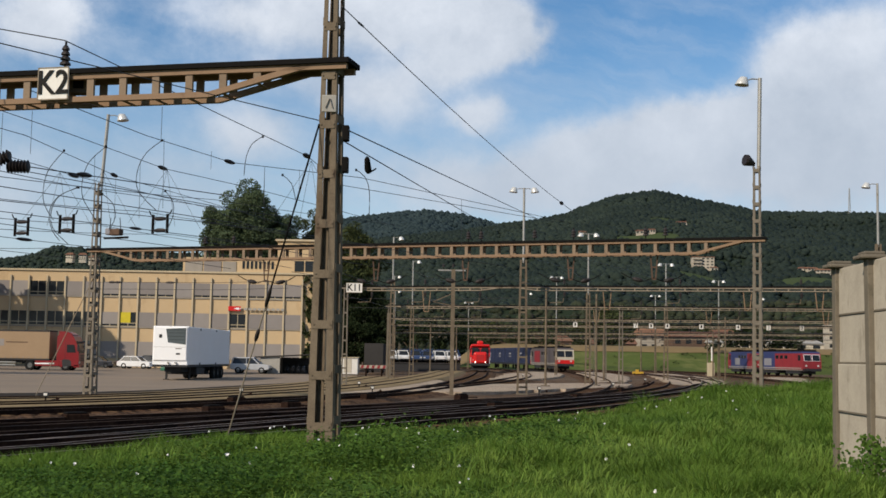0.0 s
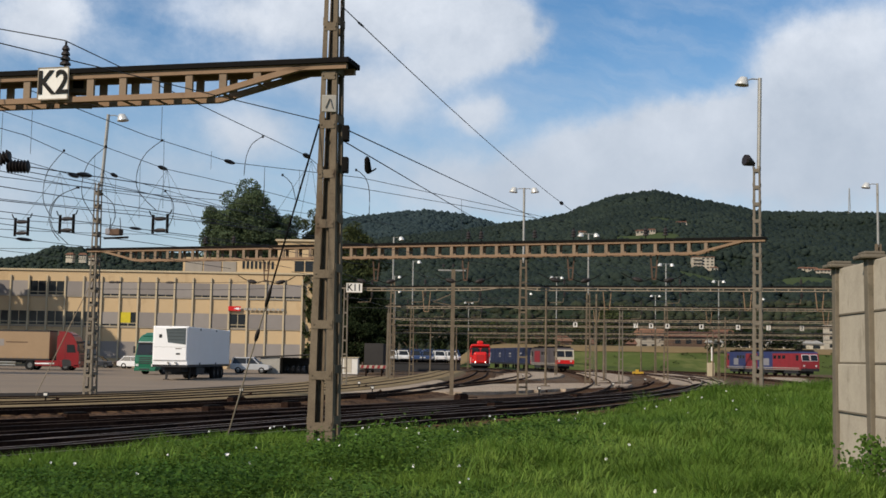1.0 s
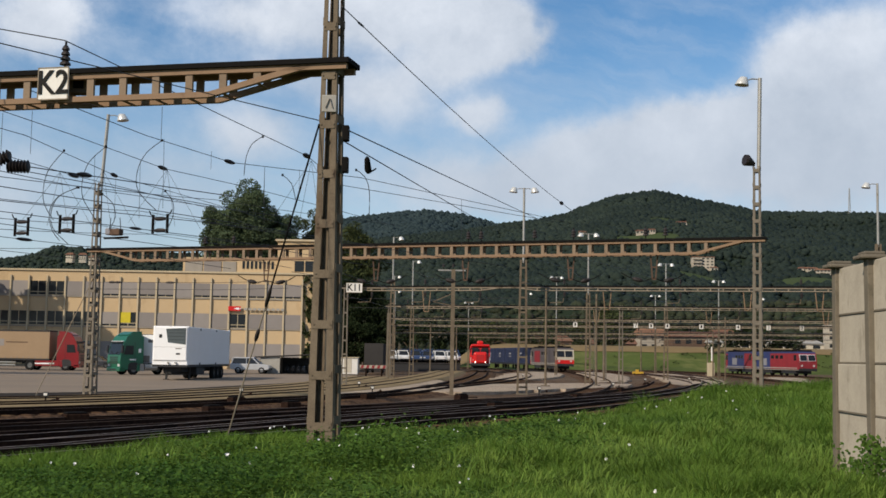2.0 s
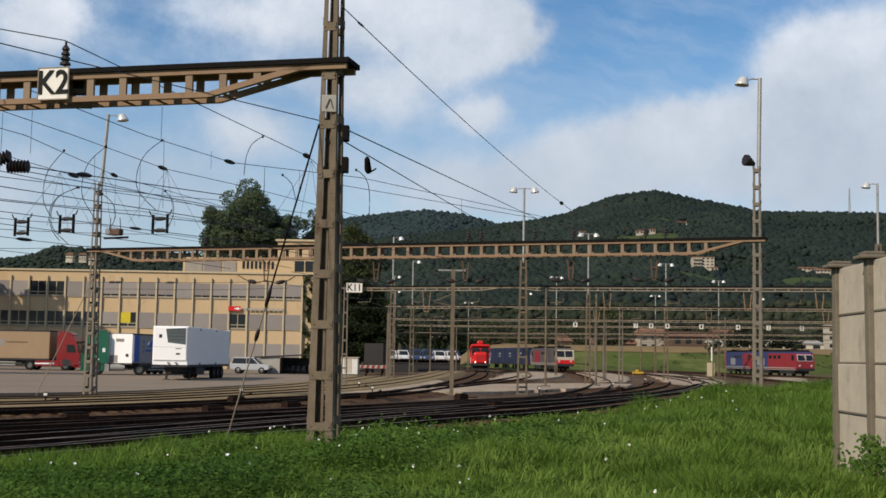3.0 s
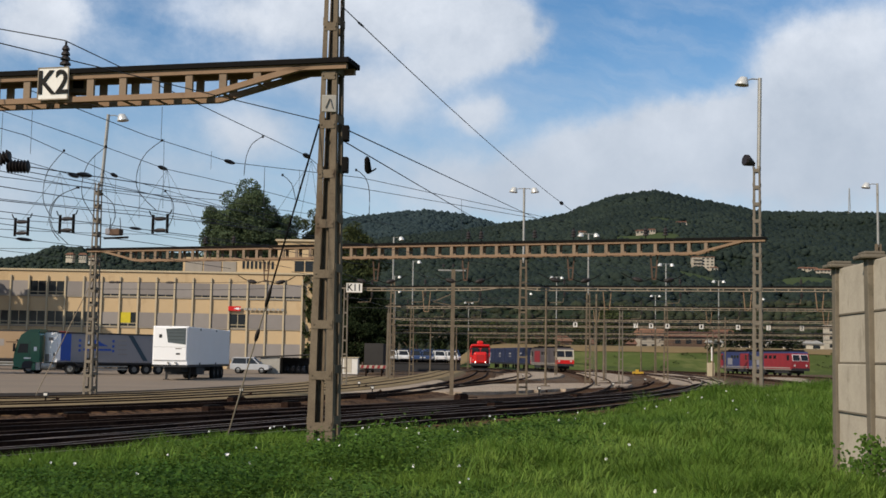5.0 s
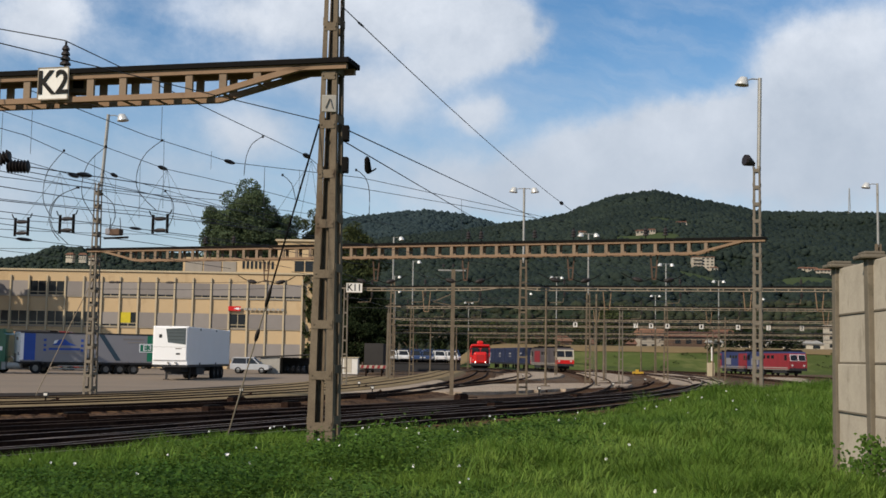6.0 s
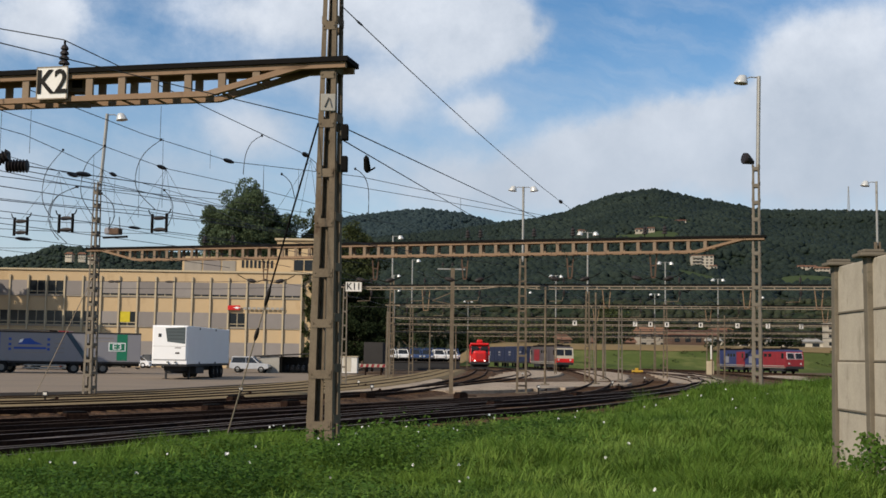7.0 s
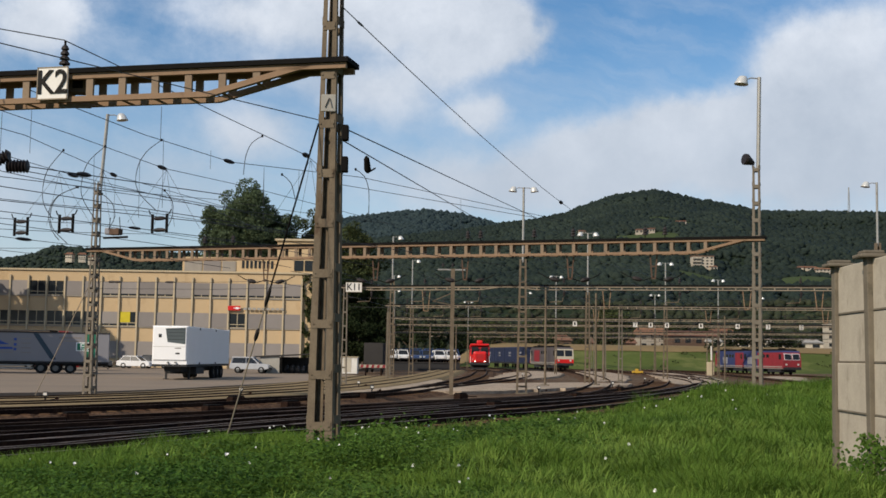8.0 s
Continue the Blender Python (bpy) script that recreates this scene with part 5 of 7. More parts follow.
    for x in (2.6, L - 2.6):
        g = Geo()
        for k in (-0.5, 0.5):
            g.beam((x - 1.0, k, 4.02), (x + 1.0, k, 4.12), 0.05, 0.05)
        g.beam((x - 0.9, -0.8, 4.22), (x - 0.9, 0.8, 4.22), 0.12, 0.05).beam((x + 0.9, -0.6, 3.95), (x + 0.9, 0.6, 3.95), 0.1, 0.2)
        part("pantograph", g, M["dark"], body, "lowered dark pantograph")
    return lo


TRAIN_LINE = spline(TRACKS[6], 0.5)


def on_line(line, s, wheelbase=8.0, lead=3.5):
    """The pose of a vehicle whose nose stands s metres along a line."""
    def at(d):
        for p, q in zip(line, line[1:]):
            n = (q - p).length
            if d <= n:
                return p.lerp(q, d / n)
            d -= n
        return line[-1]
    a, b = at(s + lead), at(s + lead + wheelbase)
    u = (b - a).normalized()
    o = a - u * lead
    return pose(o.x, o.y, 0.16, 0, 0, math.degrees(math.atan2(u.y, u.x)))


TRAIN_START = 0.0
for p_, q_ in zip(TRAIN_LINE, TRAIN_LINE[1:]):
    if q_.y > 178:
        break
    TRAIN_START += (q_ - p_).length
LOCO_RED = build_loco("locomotive", "red electric locomotive with a dark blue rear half", M["locored"], M["blue"], on_line(TRAIN_LINE, TRAIN_START), cab_len=(9.2, 0.4), marks=(10.4,))
LOCO_BLUE = build_loco("locomotive", "dark blue electric locomotive with a red cab end", M["locored"], M["blue"], on_line(TRAIN_LINE, TRAIN_START + 15.9), cab_len=(4.2, 1.6), frames="band", marks=(8.2,))
LOCO_FRONT = build_loco("locomotive", "bright red locomotive with lit headlamps", M["brightred"], M["brightred"], pose(5.75, 180, 0.19, 0, 0, 89), 14, frames="redpaint")
part("bonnet", Geo().rbox(-2.6, -1.0, 1.0, 0.1, 1.0, 2.7, 0.32, 3), M["brightred"], LOCO_FRONT, "low red bonnet with rounded edges")
for z_ in (1.55, 1.75, 1.95, 2.15):
    part("bonnet_louvre", Geo().box(-2.63, -0.5, z_, -2.6, 0.5, z_ + 0.08), M["locored"], LOCO_FRONT)
part("bonnet_deck", Geo().rbox(-2.9, -1.45, 0.72, 0.1, 1.45, 1.02, 0.03), M["chassis"], LOCO_FRONT)
part("step_board", Geo().box(-2.85, -1.4, 0.1, -2.7, 1.4, 0.3), M["chassis"], LOCO_FRONT)
part("cab_roof", Geo().rbox(-0.1, -1.4, 3.5, 2.6, 1.4, 3.85, 0.16, 3), M["brightred"], LOCO_FRONT)
part("exhaust_dome", Geo().rbox(0.8, -0.45, 3.8, 2.2, 0.45, 4.35, 0.2, 3), M["brightred"], LOCO_FRONT)
for k_ in (-0.72, 0.72):
    part("windscreen", Geo().rbox(-0.16, k_ - 0.5, 2.75, -0.02, k_ + 0.5, 3.35, 0.04), M["glass"], LOCO_FRONT)
    part("lamp", Geo().tube([(-2.68, k_, 1.25), (-2.58, k_, 1.25)], 0.09, 10), M["headlight"], LOCO_FRONT)
    part("hand_rail", Geo().tube([(-2.8, k_ * 1.9, 1.0), (-2.8, k_ * 1.9, 1.95), (-0.1, k_ * 1.9, 1.95)], 0.03, 6), M["fridge"], LOCO_FRONT)
LOCO_GREY = build_loco("locomotive", "grey electric locomotive with a white and red front", M["plaster"], M["greyloco"], pose(19.5, 192, 0.19, 0, 0, 98.5), 18, (0.35, 0.35), "chassis", "lampwhite", "brightred")
part("red_panel", Geo().box(11.0, 1.46, 1.3, 15.0, 1.475, 3.2), M["locored"], LOCO_GREY, "red side panel")


# ---------------------------------------------------------------- concrete wall beside the verge
def build_panel_wall():
    w = thing("panel_wall", "weathered concrete panel wall with capped posts, ivy at its foot", "wall")
    p0, d = Vector((4.96, 15.2, 0)), Vector((-0.035, -1.0, 0)).normalized()
    rng = random.Random(8)
    ang = math.degrees(math.atan2(d.y, d.x))
    step = 1.42
    for i in range(14):
        p = p0 + d * step * i
        base = bank_height(p.x, p.y) - 0.1
        post = part("post", Geo().rbox(-0.075, -0.075, base, 0.075, 0.075, 3.20, 0.01), M["post"], w, m=pose(p.x, p.y, 0, rng.uniform(-0.4, 0.4), rng.uniform(-0.4, 0.4), ang))
        g = Geo().rbox(-0.17, -0.17, 3.20, 0.17, 0.17, 3.245, 0.015).rbox(-0.12, -0.12, 3.245, 0.12, 0.12, 3.285, 0.015)
        part("cap", g, M["post"], post)
        if i < 13:
            for k in range(4):
                z0 = 0.838 + k * 0.591
                m = pose(p.x + d.x * step / 2, p.y + d.y * step / 2, 0, rng.uniform(-0.5, 0.5), 0, ang)
                part("panel", Geo().rbox(-step / 2 + 0.05, -0.03, z0 - (0.3 if k == 0 else 0), step / 2 - 0.05, 0.03, z0 + 0.578, 0.012), M["concrete"], w, m=m)
                if k:
                    part("ledge", Geo().rbox(-step / 2 + 0.05, -0.04, z0 - 0.012, step / 2 - 0.05, 0.04, z0 + 0.012, 0.005), M["post"], w, m=m)
    return w


build_panel_wall()


# ---------------------------------------------------------------- far gantries, masts and lamps
def hanger(parent, x, y, z, h=0.9, w=0.3):
    g = Geo().beam((x - w / 2, y, z), (x - w * 0.28, y, z - h), 0.05, 0.05).beam((x + w / 2, y, z), (x + w * 0.28, y, z - h), 0.05, 0.05)
    g.beam((x - w * 0.28, y, z - h), (x + w * 0.28, y, z - h), 0.05, 0.05)
    part("hanger", g, M["rust"], parent)


def build_far_gantries():
    g3 = small_gantry(79.5, -6.3, 75.8, 4.13, 6.52, [(-6.3, 79.5, 6.6, 0.36)])
    sign(g3, -5.70, 78.6, 6.40, 1.06, 0.64, "K11", 0, 0.62, 0.92)
    hanger(g3, -1.0, 77.6, 6.2, 1.3, 0.5)
    g3b = small_gantry(75.8, 4.13, 70.8, 24.6, 6.52, [(24.6, 70.8, 6.6, 0.4)])
    for x in (10.1, 18.2, 22.2):
        hanger(g3b, x, 75.8 - (x - 4.13) * 0.244, 6.2, 1.1, 0.5)
    small_gantry(107, -4.6, 104, 5.0, 6.52, [(-4.6, 107, 6.6, 0.36)])
    g4 = small_gantry(104, 5.0, 97, 36.0, 6.52, [(36.0, 97, 6.6, 0.36), (15, 101.8, 6.6, 0.36)])
    for x in (13, 22, 31):
        hanger(g4, x, 104 - (x - 5) * 0.226, 6.2, 1.0, 0.5)
    small_gantry(142, -6.1, 125, 46, 6.52, [(-6.1, 142, 6.6, 0.36), (18, 134.2, 6.6, 0.36), (46, 125, 6.6, 0.36)])
    g6 = small_gantry(171, -7.4, 144, 52, 6.52, [(-7.4, 171, 6.6, 0.36), (20, 158.4, 6.6, 0.36), (52, 144, 6.6, 0.36)])
    small_gantry(221, -9, 182, 66, 6.52, [(-9, 221, 6.6, 0.4), (27, 202.3, 6.6, 0.4), (66, 182, 6.6, 0.4)])
    small_gantry(262, -9, 225, 70, 6.52, [(-9, 262, 6.6, 0.4), (30, 243.7, 6.6, 0.4)])
    # numbered plates hanging from a cross wire
    rig = thing("cross_span", "cross wire with small white numbered plates", "cross wire")
    part("span_wire", Geo().tube([(-5.6, 128, 6.05), (20, 128, 5.98), (46, 128, 6.0)], 0.03, 5), M["wire"], rig)
    for x, body in ((14.05, ""), (20.41, "7"), (22.02, ""), (23.74, ""), (27.31, ""), (31.17, "4"), (34.38, "3"), (37.89, "2")):
        sign(rig, x, 127.95, 5.7, 0.46, 0.52, body, 0, 0.55)
    for x in (-5.6, 46):
        lattice_mast("mast", rig, x, 128.05, -0.1, 6.6, 0.36, 0.25, 0.24, 0, 0.9)
    for z in (5.2, 4.5):
        part("span_wire", Geo().tube([(-5.6, 128, z), (20, 128, z - 0.05), (46, 128, z)], 0.025, 5), M["wire"], rig)
    # lamps
    yard_lamp(4.9, 73.6, 12.4, True, 8.0, 0.62)
    yard_lamp(24.9, 69.2, 12.4, False, 8.9, 0.45, -1)
    yard_lamp(23.85, 129.4, 12.4, True, 8.0, 0.5)
    yard_lamp(35.3, 155, 12.4, True, 7.0, 0.3)
    yard_lamp(-4.3, 105.5, 12.4, False, 8.5, 0.55)
    yard_lamp(-3.2, 131.4, 12.4, False, 7.5, 0.5)
    yard_lamp(14.4, 152.9, 12.4, True, 7.0, 0.3)
    yard_lamp(12.0, 99.8, 12.4, True, 7.5, 0.45)
    yard_lamp(33.8, 192.4, 12.4, True, 7.0, 0.3)
    yard_lamp(51.2, 196, 12.4, False, 7.0, 0.3)
    yard_lamp(-6.2, 157, 12.4, False, 7.0, 0.4)
    yard_lamp(-7.4, 192, 12.4, False, 7.0, 0.3)
    yard_lamp(13.4, 192, 12.4, False, 7.0, 0.3)
    yard_lamp(5.0, 227, 12.4, True, 7.0, 0.3)
    # single masts
    sm = thing("signal_mast", "dark steel mast with a cross-arm and insulators", "mast")
    part("post", Geo().box(0.5, 68.2, -0.1, 0.72, 68.42, 6.95), M["mast"], sm)
    part("cross_arm", Geo().box(-0.25, 68.22, 6.86, 1.3, 68.4, 6.94), M["galv"], sm)
    for x in (0.05, 0.6, 1.1):
        insulator(sm, x, 68.3, 6.94, 2, 0.09, 0.09)
    part("bracket", Geo().beam((0.6, 68.3, 5.6), (-0.5, 68.0, 5.1), 0.06, 0.06).beam((0.6, 68.3, 4.9), (-0.5, 68.0, 5.1), 0.06, 0.06), M["mast"], sm)
    for x, y, top, r in ((7.63, 89.0, 7.4, 0.09), (11.95, 94.0, 7.1, 0.09), (15.5, 116, 7.0, 0.09), (34.9, 156.5, 5.8, 0.1), (27.5, 118, 6.4, 0.08), (41.5, 190, 6.5, 0.1), (29.5, 180, 6.5, 0.1), (-1.5, 168, 6.6, 0.1), (2.2, 178, 6.6, 0.1)):
        pl = thing("steel_post", "slim grey steel post with a concrete foot", "post", group="single posts of the yard")
        part("tube", Geo().tube([(x, y, -0.1), (x, y, top)], [r, r * 0.8], 8), M["mast"], pl)
        part("foot", Geo().box(x - 0.3, y - 0.3, -0.15, x + 0.3, y + 0.3, 0.12), M["post"], pl)
    tg = thing("marker_post", "post painted white and orange", "post", pose(46.2, 208, 0))
    part("tube", Geo().tube([(0, 0, -0.1), (0, 0, 2.2)], 0.16, 8), M["rust"], tg)
    part("white_band", Geo().tube([(0, 0, 2.2), (0, 0, 4.6)], 0.16, 8), M["white"], tg)
    kb = thing("concrete_marker", "short pale concrete block beside the track", "marker", pose(39.8, 180, 0))
    part("block", Geo().rbox(-0.5, -0.3, -0.1, 0.5, 0.3, 1.9, 0.05), M["trim"], kb)


build_far_gantries()


# ---------------------------------------------------------------- wires
def bead(g, p, q, r):
    """A spindle between p and q."""
    p, q = Vector(p), Vector(q)
    g.tube([p.lerp(q, t) for t in (0, 0.12, 0.3, 0.5, 0.7, 0.88, 1)], [r * 0.3, r * 0.7, r, r * 1.05, r, r * 0.7, r * 0.3], 9)


def wire(pts, r=0.010, label="dark overhead wire of the railway", sag=0.0, beads=()):
    ob = thing("overhead_wire", label, "overhead wire", group="overhead wires")
    p = [Vector(q) for q in pts]
    run = []
    for a, b in zip(p, p[1:]):
        n = 8
        for k in range(n):
            t = k / n
            run.append(a.lerp(b, t) - Vector((0, 0, sag * 4 * t * (1 - t))))
    run.append(p[-1])
    part("wire", Geo().tube(run, r, 5), M["wire"], ob)
    for seg, t, half, rad in beads:
        a, b = p[seg], p[seg + 1]
        u = (b - a).normalized() * half
        c = a.lerp(b, t) - Vector((0, 0, sag * 4 * t * (1 - t)))
        g = Geo()
        bead(g, c - u, c + u, rad * 0.72)
        part("insulator", g, M["insul"], ob)
    return ob


def jumper(pts, r=0.010):
    run = spline(pts, 0.12)
    ob = part("jumper_cable", Geo().tube(run, r, 5), M["wire"], CARRIERS[0], "curved jumper cable")
    part("clamp", Geo().rbox(run[0].x - 0.025, run[0].y - 0.02, run[0].z - 0.03, run[0].x + 0.025, run[0].y + 0.02, run[0].z + 0.03, 0.008), M["dark"], ob)


def section_insulator(x, y, z, turn=-28, tint="insul"):
    ob = thing("section_insulator", "dark section insulator hung between contact wires", "insulator", pose(x, y, z, 0, 0, turn), group="section insulators")
    for zz in (-0.17, 0.17):
        g = Geo()
        bead(g, (-0.24, 0, zz), (0.24, 0, zz), 0.06)
        part("insulator_rod", g, M[tint], ob)
    for s in (-1, 1):
        part("side_bar", Geo().box(s * 0.27 - 0.03, -0.03, -0.26, s * 0.27 + 0.03, 0.03, 0.3), M["dark"], ob)
        part("horn", Geo().tube([(s * 0.27, 0, 0.28), (s * 0.36, 0, 0.3), (s * 0.42, 0, 0.42)], 0.018, 6), M["dark"], ob)


CARRIERS = []


def build_wires():
    CARRIERS.append(wire([(-14.1, 19.0, 7.4), (-10.59, 30.31, 7.4), (-10.12, 37.16, 7.4), (-8.5, 43.1, 7.4), (-6.2, 50.4, 7.3)], beads=[(1, 0.97, 0.3, 0.08)]))
    wire([(-11.6, 20.9, 7.4), (-9.33, 30.19, 7.4), (-8.24, 35.5, 7.4), (-6.2, 39.5, 7.4), (-2.0, 48.9, 7.3)], beads=[(1, 0.97, 0.32, 0.08)])
    wire([(-9.6, 21.0, 7.4), (-7.48, 30.0, 7.4), (-6.03, 34.1, 7.4), (-2.53, 36.6, 7.4), (4.65, 46.5, 7.3)], beads=[(1, 0.97, 0.3, 0.08)])
    wire([(-14.4, 23.8, 7.4), (-12.32, 33.3, 7.4), (-11.42, 37.3, 7.4), (-8.83, 44.8, 7.4), (-7.9, 51.0, 7.3)], beads=[(1, 0.97, 0.32, 0.09)])
    wire([(-10.2, 16.5, 7.42), (-7.6, 20.2, 7.42), (-6.42, 20.05, 7.2), (-3.73, 32.8, 7.4), (-3.25, 38.3, 7.4), (4.28, 46.6, 7.3)], beads=[(2, 0.99, 0.25, 0.09)])
    wire([(-13.0, 22.6, 5.7), (-10.09, 27.4, 5.7), (-6.64, 33.1, 5.7), (-2.2, 41.0, 5.7)], 0.011)
    wire([(-14.0, 26.0, 5.7), (-11.04, 30.0, 5.7), (-6.83, 34.2, 5.7), (2.5, 47.5, 5.6)], 0.011)
    wire([(-15.0, 28.0, 5.7), (-11.89, 32.4, 5.7), (-7.09, 39.5, 5.7), (-2.8, 49.0, 5.6)], 0.011, beads=[(1, 0.55, 0.25, 0.06)])
    wire([(-16.0, 31.2, 5.7), (-13.05, 35.6, 5.7), (-9.0, 43.0, 5.7), (-6.3, 50.5, 5.6)], 0.011)
    wire([(-17.6, 34.5, 5.7), (-14.54, 39.7, 5.7), (-12.57, 43.2, 5.7), (-9.0, 51.5, 5.6)], 0.011, beads=[(1, 0.25, 0.35, 0.08)])
    wire([(-19.5, 40.0, 5.7), (-16.5, 45.2, 5.7), (-12.0, 52.5, 5.6)], 0.011)
    # feeders that end on the near mast and cross to the long gantry
    wire([(-9.5, 10.4, 5.75), (-5.48, 14.65, 5.75), (-1.98, 18.75, 5.66)], 0.008)
    wire([(-1.62, 18.9, 5.58), (3.55, 46.1, 7.35)], 0.011)
    wire([(-1.62, 18.9, 5.38), (1.4, 46.7, 7.28)], 0.011)
    wire([(-1.67, 18.9, 7.53), (4.97, 46.0, 7.60)], 0.009, sag=0.16, beads=[(0, 0.035, 0.2, 0.026), (0, 0.88, 0.28, 0.085)])
    for z in (5.05, 4.75):
        wire([(-15.3, 53.6, z), (-9.5, 51.4, z - 0.06), (-6.4, 50.3, z)], 0.009, beads=[(0, 0.14, 0.2, 0.07), (0, 0.19, 0.2, 0.07), (0, 0.62, 0.25, 0.06)] if z > 5 else ())
    # further contact wires low over the tracks
    for run in ([(-9.09, 24.0, 5.60), (-8.59, 33.0, 6.29), (-4.61, 47.0, 7.20)],
                [(-10.19, 27.0, 5.39), (-9.52, 38.0, 6.42), (-5.24, 50.0, 6.91)],
                [(-11.30, 30.0, 5.28), (-10.81, 37.0, 5.90), (-8.97, 50.0, 6.47)],
                [(-9.84, 26.0, 5.75), (-7.60, 40.0, 7.08), (-1.90, 48.0, 7.22)],
                [(-12.41, 33.0, 5.29), (-9.96, 44.0, 6.29), (-7.38, 52.0, 6.68)],
                [(-13.51, 36.0, 5.00), (-14.57, 50.0, 6.33)]):
        wire(run, 0.009, sag=0.04)
    for x, y, z0, z1 in ((-8.27, 24, 6.78, 5.91), (-5.20, 22, 6.49, 5.84), (-8.86, 24, 6.73, 5.58), (-6.21, 32, 7.36, 6.88), (-4.09, 34, 7.22, 6.39), (-5.38, 36, 7.58, 6.49), (-10.36, 38, 7.52, 6.09)):
        wire([(x, y, z0), (x, y, z1)], 0.005, "thin steel dropper of the overhead line")
    # thin droppers and bridles below the carrying wires
    for x, y, z0, z1 in ((-7.06, 30.2, 7.35, 5.6), (-10.9, 29.0, 7.35, 5.9), (-9.6, 33.0, 7.38, 5.75), (-8.6, 34.0, 7.38, 5.75), (-5.2, 34.8, 7.38, 5.75), (0.6, 41.2, 7.38, 5.7)):
        wire([(x, y, z0), (x + 0.03, y, z1)], 0.006, "thin steel dropper of the overhead line")
    for x, y in ((-10.2, 36.0), (-8.2, 35.6), (-11.62, 36.4), (-3.7, 33.4)):
        for dx in (-0.9, -0.25, 0.25, 0.9):
            wire([(x, y, 7.38), (x + dx, y + dx * 0.8, 5.72)], 0.005, "thin steel bridle of the overhead line")
    # long contact and carrying wires of the far yard
    rng = random.Random(11)
    for row in TRACKS[:5] + TRACKS[7:10]:
        p = [q for q in spline(row, 14.0) if q.y > 52]
        for z, r in ((5.6, 0.011), (6.9, 0.011)):
            wire([(q.x, q.y, z + rng.uniform(-0.04, 0.04)) for q in p], r)


build_wires()


def build_jumpers():
    jumper([(-9.5, 30, 6.98), (-9.86, 30, 6.5), (-9.97, 30, 6.05), (-9.93, 30, 5.62), (-9.68, 30, 5.23)])
    jumper([(-8.46, 30, 7.1), (-8.85, 30, 6.72), (-9.0, 30, 6.3), (-8.98, 30, 5.8), (-8.63, 30, 5.25)])
    jumper([(-7.06, 30, 7.28), (-7.45, 30, 6.95), (-7.65, 30, 6.5), (-7.61, 30, 6.0), (-7.14, 30, 5.51)])
    jumper([(-9.1, 30, 6.06), (-9.55, 30, 5.85), (-9.74, 30, 5.5), (-9.7, 30, 5.05), (-9.3, 30, 4.64)])
    jumper([(-9.22, 30.3, 6.1), (-9.7, 30.3, 5.85), (-9.9, 30.3, 5.45), (-9.8, 30.3, 5.0), (-9.6, 30.3, 4.75)])
    jumper([(-2.2, 30, 6.62), (-1.98, 30, 6.45), (-1.86, 30, 6.1), (-1.85, 30, 5.5)])
    jumper([(-4.55, 30, 7.42), (-4.8, 30, 7.25), (-4.95, 30, 6.9), (-4.99, 30, 6.44)])
    jumper([(-6.94, 30, 6.01), (-6.74, 30, 5.75), (-6.72, 30, 5.4), (-6.85, 30, 5.05)])
    jumper([(-4.03, 30, 6.46), (-3.8, 30, 6.25), (-3.69, 30, 5.85)])
    jumper([(-8.5, 30, 5.9), (-8.25, 30, 5.7), (-8.15, 30, 5.35), (-8.3, 30, 5.0)])
    section_insulator(-12.84, 36.8, 5.72)
    section_insulator(-11.14, 35.73, 5.72)
    section_insulator(-8.27, 35.27, 5.72)
    s = thing("section_insulator", "brown and pale section insulator with dark hangers", "insulator", pose(-10.01, 36.8, 5.62, 0, 0, -28))
    part("brown_body", Geo().rbox(-0.1, -0.1, -0.1, 0.28, 0.1, 0.1, 0.03), M["brick"], s)
    part("pale_body", Geo().rbox(-0.3, -0.1, -0.08, -0.1, 0.1, 0.13, 0.04), M["tarpgrey"], s)
    for x in (-0.2, 0.25):
        part("hanger", Geo().tube([(x, 0, 0.1), (x * 0.8, 0, 0.45)], 0.012, 6), M["dark"], s)
    part("base_bar", Geo().box(-0.4, -0.03, -0.2, 0.55, 0.03, -0.14), M["dark"], s)
    b = thing("post_insulator", "two large brown ribbed insulators on a bracket of the gantry", "insulator")
    for k, (x, z) in enumerate(((-9.62, 6.0), (-9.2, 5.95))):
        g = Geo()
        pts, rs = [], []
        for i in range(7):
            pts += [(x - 0.22 + i * 0.07, 26, z + 0.03 * i * (1 - k)), (x - 0.19 + i * 0.07, 26, z + 0.03 * i * (1 - k))]
            rs += [0.15, 0.09]
        part("ribbed_body", g.tube(pts, rs, 10), M["insul"], b)
    part("bracket", Geo().tube([(-10.4, 25.5, 6.55), (-9.9, 26, 5.9), (-9.75, 26, 5.45)], 0.04, 6), M["dark"], b)
    wire([(-9.0, 26, 5.95), (-5.6, 33.3, 6.3)], 0.012, beads=[(0, 0.22, 0.25, 0.08)])
    wire([(-9.0, 26.1, 5.85), (-6.0, 33.3, 6.0)], 0.010)


build_jumpers()


